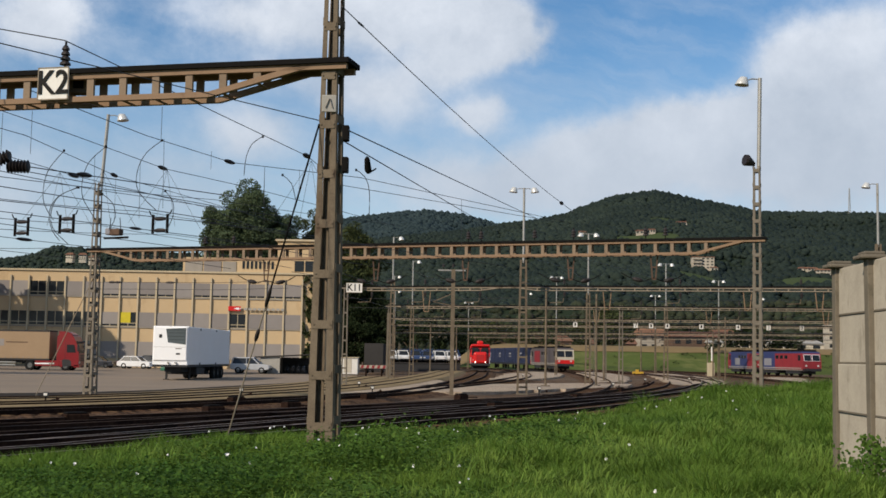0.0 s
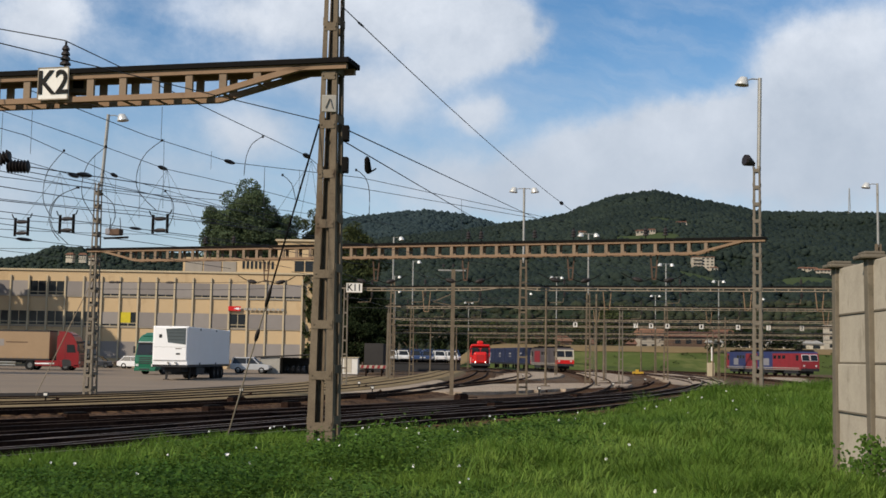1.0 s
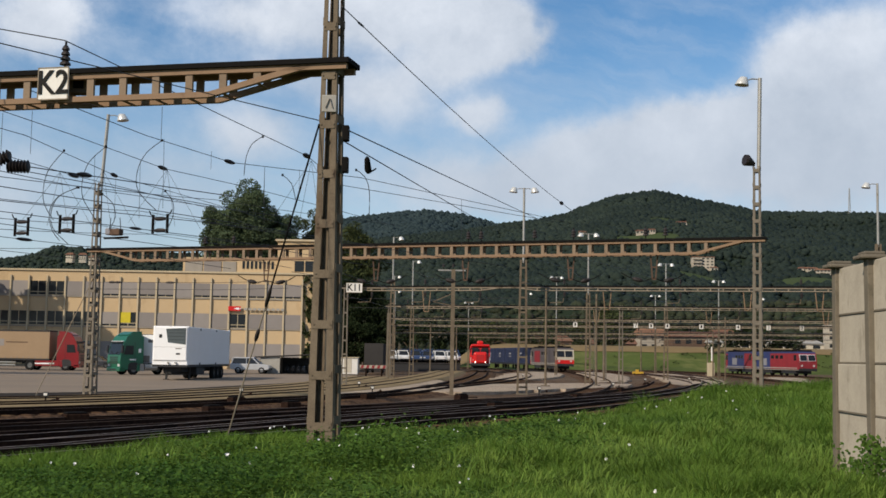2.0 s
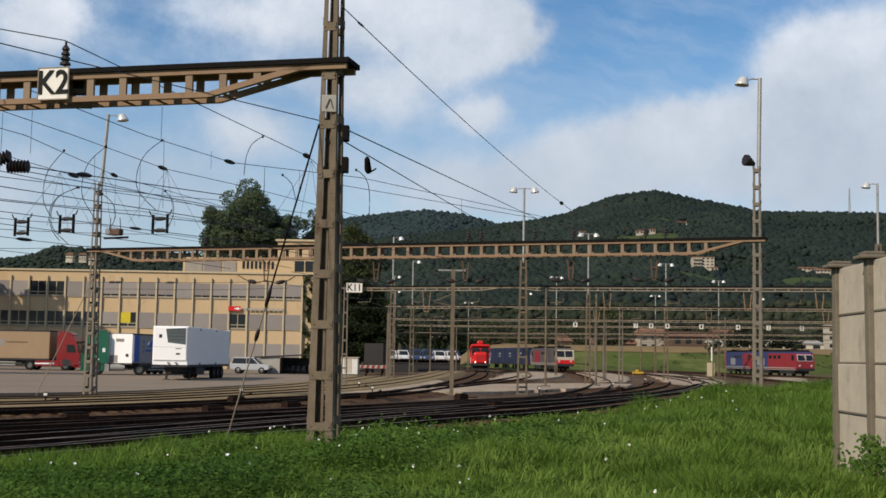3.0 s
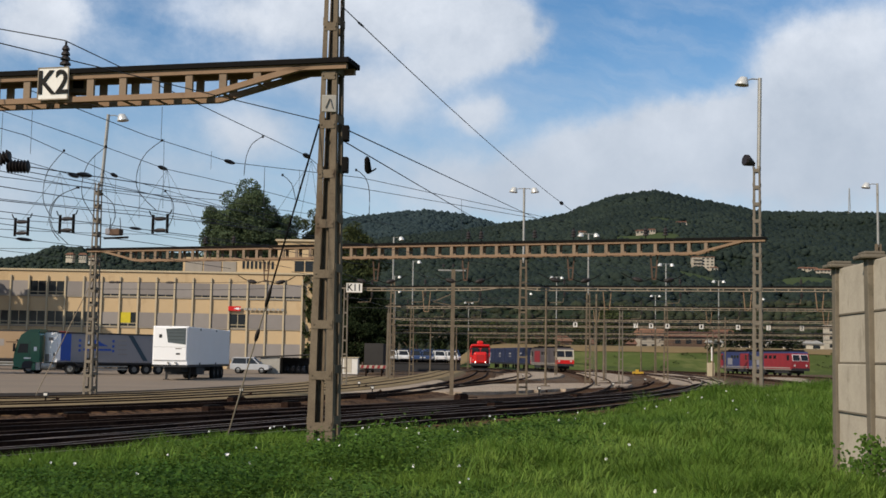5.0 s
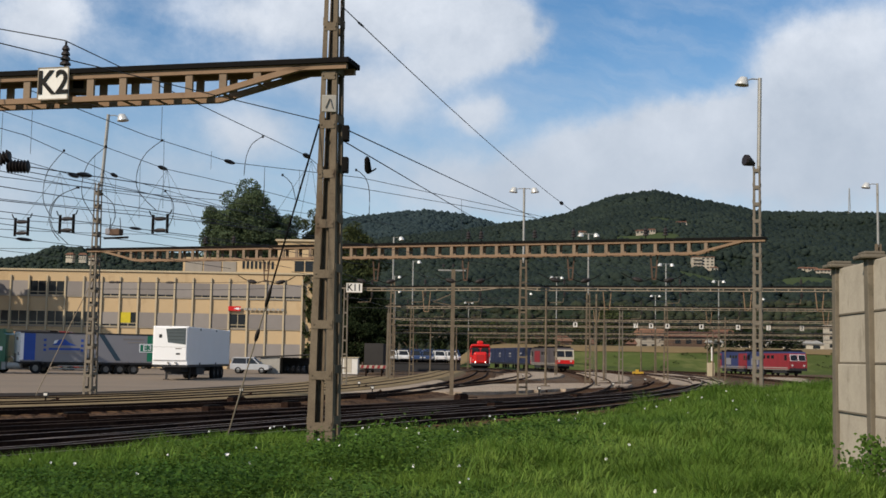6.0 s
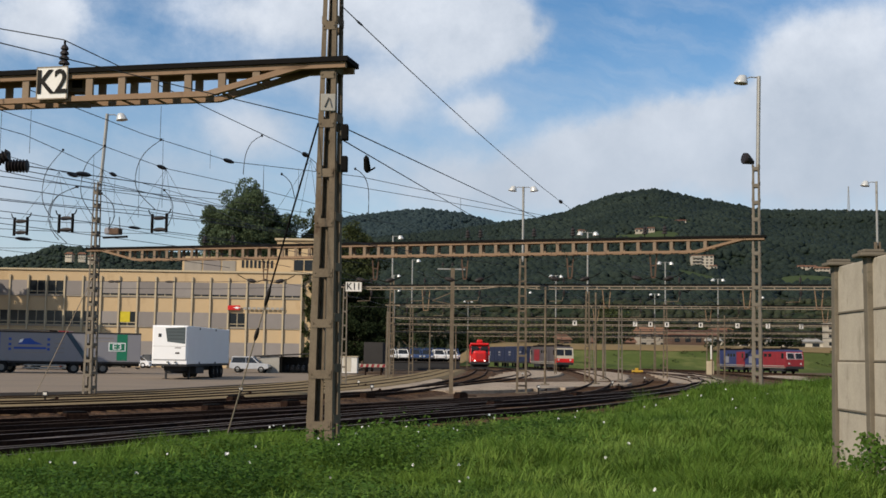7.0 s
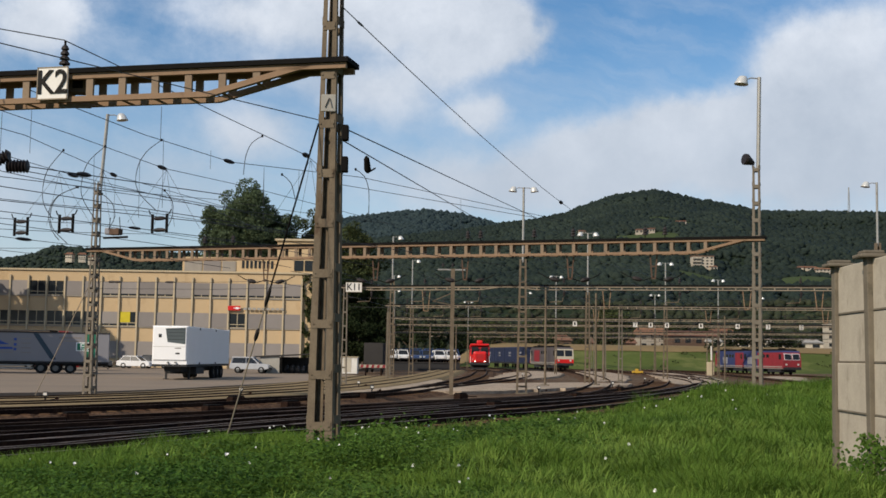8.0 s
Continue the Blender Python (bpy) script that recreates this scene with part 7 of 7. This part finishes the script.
def build_trees():
    tree(-32.4, 200, 29, [(0, 0, 25.2, 4.7), (-3.9, 0, 22, 3.9), (3.6, 1, 23.1, 4.1), (-1.6, -1, 19.3, 4.5), (3.0, 0, 18.8, 4.1), (-4.6, 1, 18.3, 3.2), (1.0, 0, 27.6, 2.6), (-4.4, 0, 23.8, 3.2), (4.7, 1, 21.2, 3.3), (-5.6, 0, 20.2, 2.8), (0, -2, 22.4, 4.4), (5.9, 0, 20.4, 2.9), (4.9, 0, 23.6, 2.5)], M["leaf"], "tall broad poplar tree behind the office building", 1, 170, 0.19)
    tree(-23.1, 206, 26, [(0, 0, 22.8, 3.9), (-2.7, 0, 20, 3.2), (2.5, 0, 21.1, 3.2), (0, 0, 17, 4.1), (3.4, 0, 16, 3.4)], M["leafolive"], "leafy tree beside the office building", 2, 150, 0.19)
    tree(-13.9, 198, 24, [(0, 0, 20.5, 3.5), (-2.7, 0, 17.6, 3.0), (1.8, 0, 17, 3.0), (0, 0, 13, 4.4), (-2.7, 0, 9, 4.0), (1.7, 0, 7.5, 3.7)], M["leafolive"], "olive-green tree overgrown with ivy beside the yard", 3, 150, 0.19)
    tree(-16.0, 193, 16, [(0, 0, 12.5, 3.9), (3.0, 0, 11, 3.7), (5.2, 1, 8.0, 3.4), (0, 0, 7.3, 4.1), (3.4, 0, 4.6, 3.4), (-1.0, 0, 3.4, 3.0), (6.4, 0, 3.8, 2.8)], M["leafdark"], "dark dense ivy-covered tree beside the office building", 4, 170, 0.19)
    tree(-5.0, 250, 12, [(0, 0, 8, 4.0), (-5, 0, 7, 3.6), (5, 0, 7, 3.6), (-9, 2, 6, 3.2), (9, 1, 5.5, 3.0)], M["leafdark"], "dark green trees behind the far wagons", 5, 40, 0.35)
    tree(46, 330, 16, [(0, 0, 12, 4.5), (-4, 0, 10, 4), (4, 0, 10, 4), (0, 0, 7, 4.5)], M["leafolive"], "round olive-green tree in the valley", 6, 32, 0.42)
    tree(84, 330, 13, [(0, 0, 9, 4.5), (6, 0, 8, 4), (-5, 0, 7, 3.8), (11, 0, 7.5, 3.4)], M["leafdark"], "dark tree clump above the embankment", 7, 32, 0.42)
    tree(13, 300, 12, [(0, 0, 8, 4), (-6, 0, 7.5, 3.6), (6, 0, 7, 3.8), (12, 0, 6.6, 3.4)], M["leafolive"], "green tree clump behind the yard", 8, 34, 0.4)
    # two unseen trees at the left, added to cast shade on wall and asphalt
    tree(-63.5, 143, 23, [(0, 0, 16.2, 5.0), (-5, 0, 15.8, 5.0), (4.4, 0, 13.0, 4.0), (-2, -1, 12, 5.0), (3.0, 1, 10, 4.6), (-7, 0, 11, 4.5)], M["leafdark"], "unseen broad tree added beyond the left edge to shade the office wall", 31, 75, 0.4)
    tree(-43.5, 97.0, 12, [(0, 0, 9.0, 3.2), (-3, 0, 8.4, 3.0), (2.6, 0, 8.0, 2.6), (0, 1, 6.6, 3.0)], M["leafolive"], "unseen round tree added beyond the left edge to shade the lorry park", 32, 75, 0.32)
    rng = random.Random(23)
    for i in range(16):
        x = 6 + i * 9.5 + rng.uniform(-3, 3)
        yy = rng.uniform(448, 500)
        hh = rng.uniform(8, 15)
        tree(x * yy / 460, yy, hh + 4, [(0, 0, hh * 0.75 + 4, hh * 0.30), (-hh * 0.3, 0, hh * 0.6 + 4, hh * 0.26), (hh * 0.32, 0, hh * 0.55 + 4, hh * 0.26), (0, 0, hh * 0.35 + 4, hh * 0.34)], M["leafolive" if i % 3 else "leafdark"], "olive-green tree among the houses of the valley", 60 + i, 26, 0.5)
    tree(58.5, 262, 5.5, [(0, 0, 6.0, 1.3), (1.2, 0, 5.4, 1.0), (-1.0, 0, 5.2, 1.0)], M["leafdark"], "round shrub on the embankment", 12, 120, 0.2, 0.12)
    rng = np.random.default_rng(21)
    # scrub on the embankment
    cl = []
    for _ in range(50):
        x, y = rng.uniform(24, 120), rng.uniform(246, 264)
        z = lerp_row([(244, -0.1), (252, 1.0), (262, 3.7), (267, 5.0)], y) - 0.05
        cl.append((x, y, z, rng.uniform(0.25, 0.75) * (1.6 if rng.random() < 0.06 else 1.0)))
    v, f = leaf_cloud(rng, cl, 90, 0.2, 0.7)
    tagged(new("scrub", bulk("scrub", v, f, M["leafolive"])), "low olive scrub and weeds on the embankment", "scrub", kind="stuff")
    # ivy climbing the corner of the office building
    n = 2600
    px, pz = rng.uniform(-18.1, -15.5, n), rng.uniform(0.5, 12.2, n)
    keep = np.array([noise.noise((a * 1.3, b * 0.7, 2.0)) + 0.25 * noise.noise((a * 4, b * 4, 5)) + 0.25 * (a + 18.0) / 2.5 > 0.1 for a, b in zip(px, pz)])
    px, pz = px[keep], pz[keep]
    c = np.stack([px, 158.02 - rng.uniform(0.0, 0.25, len(px)), pz], axis=1)
    a = rng.normal(size=c.shape) * 0.16
    b = rng.normal(size=c.shape) * 0.12
    v = np.stack([c - a, c + b, c + a, c - b], axis=1).reshape(-1, 3)
    tagged(new("ivy", bulk("ivy", v, np.arange(len(v)).reshape(-1, 4), M["leafolive"])), "brownish ivy climbing the corner of the office building", "ivy", kind="stuff")


build_trees()
build_hill("valley_wood_ground", "gently rising wooded valley floor", [(-260, 14), (-60, 16), (60, 20), (200, 22), (420, 26)], 470, 640, M["valleyleaf"], 7500, 2.3, 15, 4.0)


# ---------------------------------------------------------------- verge plants
def in_view(x, y):
    return np.abs(x - 0.0) < 0.385 * y + 0.6


def heights(px, py):
    return np.array([bank_height(a, b) for a, b in zip(px, py)])


def build_grass():
    rng = np.random.default_rng(5)
    n = 520000
    y = 10.5 + 37 * rng.random(n) ** 1.7
    x = rng.uniform(-0.4, 0.4, n) * (y + 1)
    edge = np.array([lerp_row(BANK_EDGE, q) for q in x])
    clump = np.array([noise.noise((p * 1.6, q * 1.6, 4)) + 0.6 * noise.noise((p * 5, q * 5, 9)) for p, q in zip(x, y)])
    ok = (y < edge + 0.1) & in_view(x, y) & (clump + rng.uniform(-0.6, 0.6, n) > -0.25) & ~((y < 15.3) & (x > 4.85))
    x, y = x[ok], y[ok]
    tall = np.array([noise.noise((a * 0.5, b * 0.5, 7)) for a, b in zip(x, y)])
    right = np.clip((x - 0.12 * y + 1.5) / 4.0, 0, 1)
    h = (0.16 + 0.15 * tall + 0.10 * right * (0.8 + 1.3 * tall)) * rng.uniform(0.5, 1.35, len(x))
    h = np.maximum(h * (1 + 0.7 * np.array([noise.noise((a * 1.7, b * 1.2, 15)) for a, b in zip(x, y)])), 0.05)
    z = heights(x, y)
    w = rng.uniform(0.0022, 0.0048, len(x)) * (1 + y / 30)
    a = rng.uniform(0, 2 * np.pi, len(x))
    bend = rng.uniform(0.15, 1.5, len(x)) * h
    dx, dy = np.cos(a), np.sin(a)
    sx, sy = -dy * w, dx * w
    b = np.stack([x, y, z - 0.02], 1)
    side = np.stack([sx, sy, 0 * sx], 1)
    mid = b + np.stack([dx * bend * 0.3, dy * bend * 0.3, h * 0.6], 1)
    tip = b + np.stack([dx * bend, dy * bend, h], 1)
    v = np.stack([b - side, b + side, mid + side * 0.8, mid - side * 0.8, tip + side * 0.12, tip - side * 0.12], 1).reshape(-1, 3)
    k = np.arange(len(x))[:, None] * 6
    f = np.concatenate([k + np.array([[0, 1, 2, 3]]), k + np.array([[3, 2, 4, 5]])])
    tagged(new("grass", bulk("grass", v, f, M["grass"])), "long fresh green grass on the bank", "grass", kind="stuff")
    # broad-leaved weeds and bindweed
    m = 9000
    y = 10.8 + 30 * rng.random(m) ** 1.6
    x = rng.uniform(-0.4, 0.4, m) * (y + 1)
    edge = np.array([lerp_row(BANK_EDGE, q) for q in x])
    weedy = np.array([noise.noise((p * 0.45, q * 0.3, 11)) for p, q in zip(x, y)]) + 0.45 - 0.9 * np.clip((x - 0.02 * y + 0.5) / 4.5, 0, 1) + 0.75 * np.exp(-((x - 0.40 * (y - 14) + 1.0) / 1.3) ** 2)
    ok = (y < edge + 0.2) & in_view(x, y) & (weedy > 0) & (x < 4.9) & (y < edge - 0.25)
    x, y = x[ok], y[ok]
    z = heights(x, y)
    vs = []
    for cx, cy, cz in zip(x, y, z):
        k = 40
        ridge = math.exp(-((cx - 0.46 * (cy - 17.2) + 0.2) / 1.2) ** 2)
        hump = 0.05 + (0.27 + 0.56 * ridge) * max(0.0, 0.22 + noise.noise((cx * 0.75, cy * 0.55, 21)) + 0.5 * noise.noise((cx * 2.3, cy * 2.0, 3))) * rng.uniform(0.7, 1.1)
        hump *= min(1.0, max(0.12, (lerp_row(BANK_EDGE, cx) - cy - 0.5) / 5.0))
        r = rng.uniform(0.12, 0.3)
        c = np.stack([cx + rng.normal(0, r, k), cy + rng.normal(0, r, k), cz + 0.03 + rng.random(k) ** 0.6 * hump], 1)
        u = rng.normal(size=(k, 3)) * np.array([1, 1, 0.35])
        u /= np.linalg.norm(u, axis=1)[:, None]
        w = np.cross(u, np.array([0, 0, 1.0]) + rng.normal(size=(k, 3)) * 0.4)
        w /= np.linalg.norm(w, axis=1)[:, None]
        s = rng.uniform(0.011, 0.034, k)[:, None] * (0.55 + cy / 45)
        vs.append(np.stack([c - u * s, c + w * s * 0.7, c + u * s * 1.2, c - w * s * 0.7], 1).reshape(-1, 3))
    v = np.concatenate(vs)
    tagged(new("weeds", bulk("weeds", v, np.arange(len(v)).reshape(-1, 4), M["weed"])), "low dark green broad-leaved weeds on the bank", "weeds", kind="stuff")


build_grass()


def build_tufts():
    rng = np.random.default_rng(17)
    m = 3600
    y = 11 + 30 * rng.random(m) ** 1.4
    x = rng.uniform(-0.36, 0.37, m) * y
    edge = np.array([lerp_row(BANK_EDGE, q) for q in x])
    want = np.array([noise.noise((p * 0.7, q * 0.5, 31)) for p, q in zip(x, y)]) + np.clip((x - 0.06 * y + 0.6) / 4.0, -0.35, 0.4)
    ok = (y < edge - 0.1) & (want > 0.05) & (x < np.where(y < 15.4, 4.8, 99))
    x, y = x[ok], y[ok]
    z = heights(x, y)
    vs, fs, n0 = [], [], 0
    for cx, cy, cz in zip(x, y, z):
        k = 26
        h = rng.uniform(0.16, 0.40) * rng.uniform(0.6, 1.0, k)
        a = rng.normal(0, 1.6, k) + 0.6
        out = rng.uniform(0.35, 1.4, k) * h
        bx, by = cx + rng.normal(0, 0.06, k), cy + rng.normal(0, 0.06, k)
        dx, dy = np.cos(a), np.sin(a)
        w = rng.uniform(0.0028, 0.0055, k) * (1 + cy / 28)
        side = np.stack([-dy * w, dx * w, 0 * w], 1)
        rows = []
        for t, zz, ww in ((0.0, 0.0, 1.0), (0.25, 0.55, 0.9), (0.62, 0.92, 0.6), (1.0, 0.95, 0.1)):
            p = np.stack([bx + dx * out * t, by + dy * out * t, cz - 0.02 + h * zz], 1)
            rows += [p - side * ww, p + side * ww]
        v = np.stack(rows, 1).reshape(-1, 3)
        b = n0 + np.arange(k)[:, None] * 8
        for q in (0, 2, 4):
            fs.append(b + np.array([[q, q + 1, q + 3, q + 2]]))
        vs.append(v)
        n0 += len(v)
    tagged(new("tall_grass", bulk("tall_grass", np.concatenate(vs), np.concatenate(fs), M["straw_grass"])), "arching tufts of tall light green grass on the bank", "grass", kind="stuff")


build_tufts()


def build_track_clutter():
    def point_motor(x, y, turn, mat="rail"):
        b = thing("point_motor", "low brown switch motor box beside the rails", "switch motor", pose(x, y, 0, 0, 0, turn), group="switch motors")
        part("case", Geo().rbox(-0.35, -0.2, -0.05, 0.35, 0.2, 0.24, 0.04), M[mat], b)
        part("lid", Geo().rbox(-0.3, -0.16, 0.24, 0.3, 0.16, 0.29, 0.02), M["dark"], b)
        part("rod", Geo().tube([(0.4, 0, 0.1), (1.4, 0, 0.08)], 0.03, 6), M["rail"], b)

    def lantern(x, y, turn):
        b = thing("switch_lantern", "small black switch lantern with a white face", "switch lantern", pose(x, y, 0, 0, 0, turn) @ Matrix.Scale(0.62, 4), group="switch lanterns")
        part("stand", Geo().tube([(0, 0, -0.25), (0, 0, 0.45)], 0.05, 8), M["dark"], b)
        case = part("case", Geo().rbox(-0.15, -0.14, 0.42, 0.15, 0.14, 0.72, 0.04), M["chassis"], b)
        part("white_face", Geo().rbox(-0.11, -0.155, 0.5, 0.11, -0.135, 0.66, 0.01), M["white"], case)
        part("weight_lever", Geo().tube([(0.2, 0, 0.2), (0.75, 0, 0.32)], 0.035, 6), M["dark"], b)
        part("weight", Geo().tube([(0.7, -0.08, 0.32), (0.7, 0.08, 0.32)], 0.1, 10), M["rail"], b)
    for x, y, t in ((-10.3, 34.6, 40), (-5.6, 45.9, 50), (-7.6, 41.0, 45), (2.2, 48.8, 55), (7.0, 63.0, 60), (-3.4, 57.5, 55), (-8.3, 49.8, 50), (11.6, 79, 65), (1.0, 59, 55), (16.5, 98, 70)):
        point_motor(x, y, t)
    for x, y, t in ((-14.9, 46.2, 10), (-5.0, 75.0, 0), (-3.6, 64.5, 10), (5.6, 69.5, 5), (12.2, 86.5, 0), (-9.2, 56.5, 5), (18.4, 110, 0), (24, 118, 0), (8.6, 128, 0), (33.5, 128, 0)):
        lantern(x, y, t)
    b = thing("yellow_machine", "small yellow track machine on the gravel", "track machine", pose(28.4, 176, 0) @ Matrix.Scale(0.6, 4))
    part("body", Geo().rbox(-1.3, -0.5, 0.2, 1.3, 0.5, 0.75, 0.08), M["yellowpaint"], b)
    part("hood", Geo().rbox(-0.5, -0.4, 0.75, 0.2, 0.4, 1.25, 0.08), M["yellowpaint"], b)
    for k in (-0.9, 0.9):
        part("wheel", Geo().tube([(k, -0.55, 0.15), (k, -0.42, 0.15)], 0.24, 12), M["dark"], b)
    # cable troughs and stay before the lorry park
    st = thing("guy_rod", "thin leaning stay rod beside the lorry park", "stay")
    part("rod", Geo().tube([(-18.2, 55.0, -0.05), (-15.5, 53.8, 5.2)], 0.02, 6), M["wood"], st)


build_track_clutter()


def build_flowers():
    rng = random.Random(3)
    g = Geo()
    n = 9
    for r, z in ((0.006, -0.045), (0.012, -0.015), (0.034, 0.01), (0.03, 0.006), (0.006, -0.01)):
        g.v += [(r * math.cos(2 * math.pi * j / n), r * math.sin(2 * math.pi * j / n), z) for j in range(n)]
    g.f = [(i * n + j, i * n + (j + 1) % n, (i + 1) * n + (j + 1) % n, (i + 1) * n + j) for i in range(4) for j in range(n)]
    me = g.mesh("bindweed_flower", M["petal"])
    spots = []
    while len(spots) < 56:
        y = rng.uniform(11.5, 40)
        x = rng.uniform(-0.36, 0.28) * y
        if y < lerp_row(BANK_EDGE, x) - 0.4 and (x < 4.2 or y > 22) and (rng.random() < 0.35 or x < 0.5 or x > 6):
            spots.append((x, y))
    for x, y in spots:
        ob = new("bindweed_flower", me)
        ob.matrix_basis = pose(x, y, bank_height(x, y) + rng.uniform(0.16, 0.30), rng.uniform(30, 75), 0, rng.uniform(-60, 60)) @ Matrix.Scale(rng.uniform(0.35, 0.75) * (0.7 + y / 60), 4)
        tagged(ob, "small white bindweed flower among the weeds", "flower", "bindweed flowers")
    # leafy creeper at the foot of the panel wall
    r2 = np.random.default_rng(9)
    vs = []
    for cx, cy, z0, z1, w, k in ((4.84, 13.75, 0.55, 1.22, 0.11, 620), (4.92, 15.1, 0.5, 1.05, 0.05, 120), (4.82, 13.2, 0.5, 1.12, 0.12, 620), (4.86, 14.3, 0.5, 0.9, 0.10, 300)):
        c = np.stack([r2.normal(cx, w * 0.6, k), cy - 0.06 + r2.normal(0, 0.16, k), r2.uniform(z0, z1, k)], 1)
        u = r2.normal(size=(k, 3)) * np.array([1, 0.5, 0.8])
        u /= np.linalg.norm(u, axis=1)[:, None]
        q = np.cross(u, np.array([0, -1.0, 0.5]) + r2.normal(size=(k, 3)) * 0.4)
        q /= np.linalg.norm(q, axis=1)[:, None]
        s = r2.uniform(0.013, 0.032, k)[:, None]
        vs.append(np.stack([c - u * s, c + q * s * 0.8, c + u * s * 1.2, c - q * s * 0.8], 1).reshape(-1, 3))
    v = np.concatenate(vs)
    tagged(new("creeper", bulk("creeper", v, np.arange(len(v)).reshape(-1, 4), M["weed"])), "dark leafy creeper at the foot of the panel wall", "creeper", kind="stuff")


build_flowers()


# ---------------------------------------------------------------- what moves
def motions():
    tractor_rows = [(0.0, -25.02, 113.63, 74.0), (0.5, -25.74, 111.41, 70.0), (1.0, -26.54, 109.5, 64.0), (1.5, -27.42, 107.96, 56.0),
                    (2.0, -28.6, 106.55, 42.5), (2.5, -29.88, 105.66, 26.0), (3.0, -31.19, 105.21, 12.5), (3.5, -32.6, 105.02, 3.2),
                    (4.0, -34.02, 105.0, 0.0), (4.5, -35.44, 105.0, 0.0), (5.0, -36.9, 105.0, 0.0), (5.5, -38.36, 105.0, 0.0),
                    (6.0, -39.82, 105.0, 0.0), (6.5, -41.24, 105.0, 0.0), (7.0, -42.66, 105.0, 0.0), (7.5, -44.08, 105.0, 0.0),
                    (8.0, -45.49, 105.0, 0.0)]
    trailer_rows = [(0.0, -23.81, 117.86, 94.0), (0.5, -24.23, 115.54, 90.2), (1.0, -24.61, 113.45, 87.6), (1.5, -24.96, 111.61, 85.8),
                    (2.0, -25.36, 109.53, 84.2), (2.5, -25.92, 107.59, 81.7), (3.0, -26.89, 106.16, 76.5), (3.5, -28.21, 105.26, 69.0),
                    (4.0, -29.62, 105.0, 60.2), (4.5, -31.04, 105.0, 51.3), (5.0, -32.5, 105.0, 43.3), (5.5, -33.96, 105.0, 36.3),
                    (6.0, -35.42, 105.0, 30.3), (6.5, -36.84, 105.0, 25.3), (7.0, -38.26, 105.0, 21.1), (7.5, -39.68, 105.0, 17.6),
                    (8.0, -41.09, 105.0, 14.7)]
    late = dict((k / 2, v) for k, v in enumerate([0.0] * 4 + [0.05, 0.15, 0.27, 0.38, 0.46, 0.52, 0.53, 0.53, 0.52, 0.52, 0.51, 0.50, 0.46]))
    walk(LORRY, [(t, pose(x + late[t], y, 0.02, 0, 0, a)) for t, x, y, a in tractor_rows])
    swing = dict((k / 2, v) for k, v in enumerate([0.0, 0.0, -0.02, -0.06, -0.15, -0.32, -0.42, -0.25, 0.02, 0.06, 0.16, 0.25, 0.30, 0.32, 0.38, 0.45, 0.46]))
    walk(TRAILER, [(t, pose(x + swing[t], y, 0.02, 0, 0, a)) for t, x, y, a in trailer_rows])
    for vehicle, rows in ((LORRY, tractor_rows), (TRAILER, trailer_rows)):
        gone = [0.0]
        for a, b in zip(rows, rows[1:]):
            gone.append(gone[-1] + math.hypot(b[1] - a[1], b[2] - a[2]))
        for wheel in [c for c in vehicle.children if c.name.startswith("wheel")]:
            at = wheel.matrix_basis.translation.copy()
            turns = []
            for k in range(65):
                i, f = min(k // 4, 15), k / 4 - min(k // 4, 15)
                turns.append((k / 8, pose(at.x, at.y, at.z, 0, -math.degrees((gone[i] + (gone[i + 1] - gone[i]) * f) / 0.5), 0)))
            walk(wheel, turns)
    for loco, start in ((LOCO_RED, 0.0), (LOCO_BLUE, 15.9)):
        walk(loco, [(float(t), on_line(TRAIN_LINE, TRAIN_START + start + 0.8 * t)) for t in range(9)])


motions()
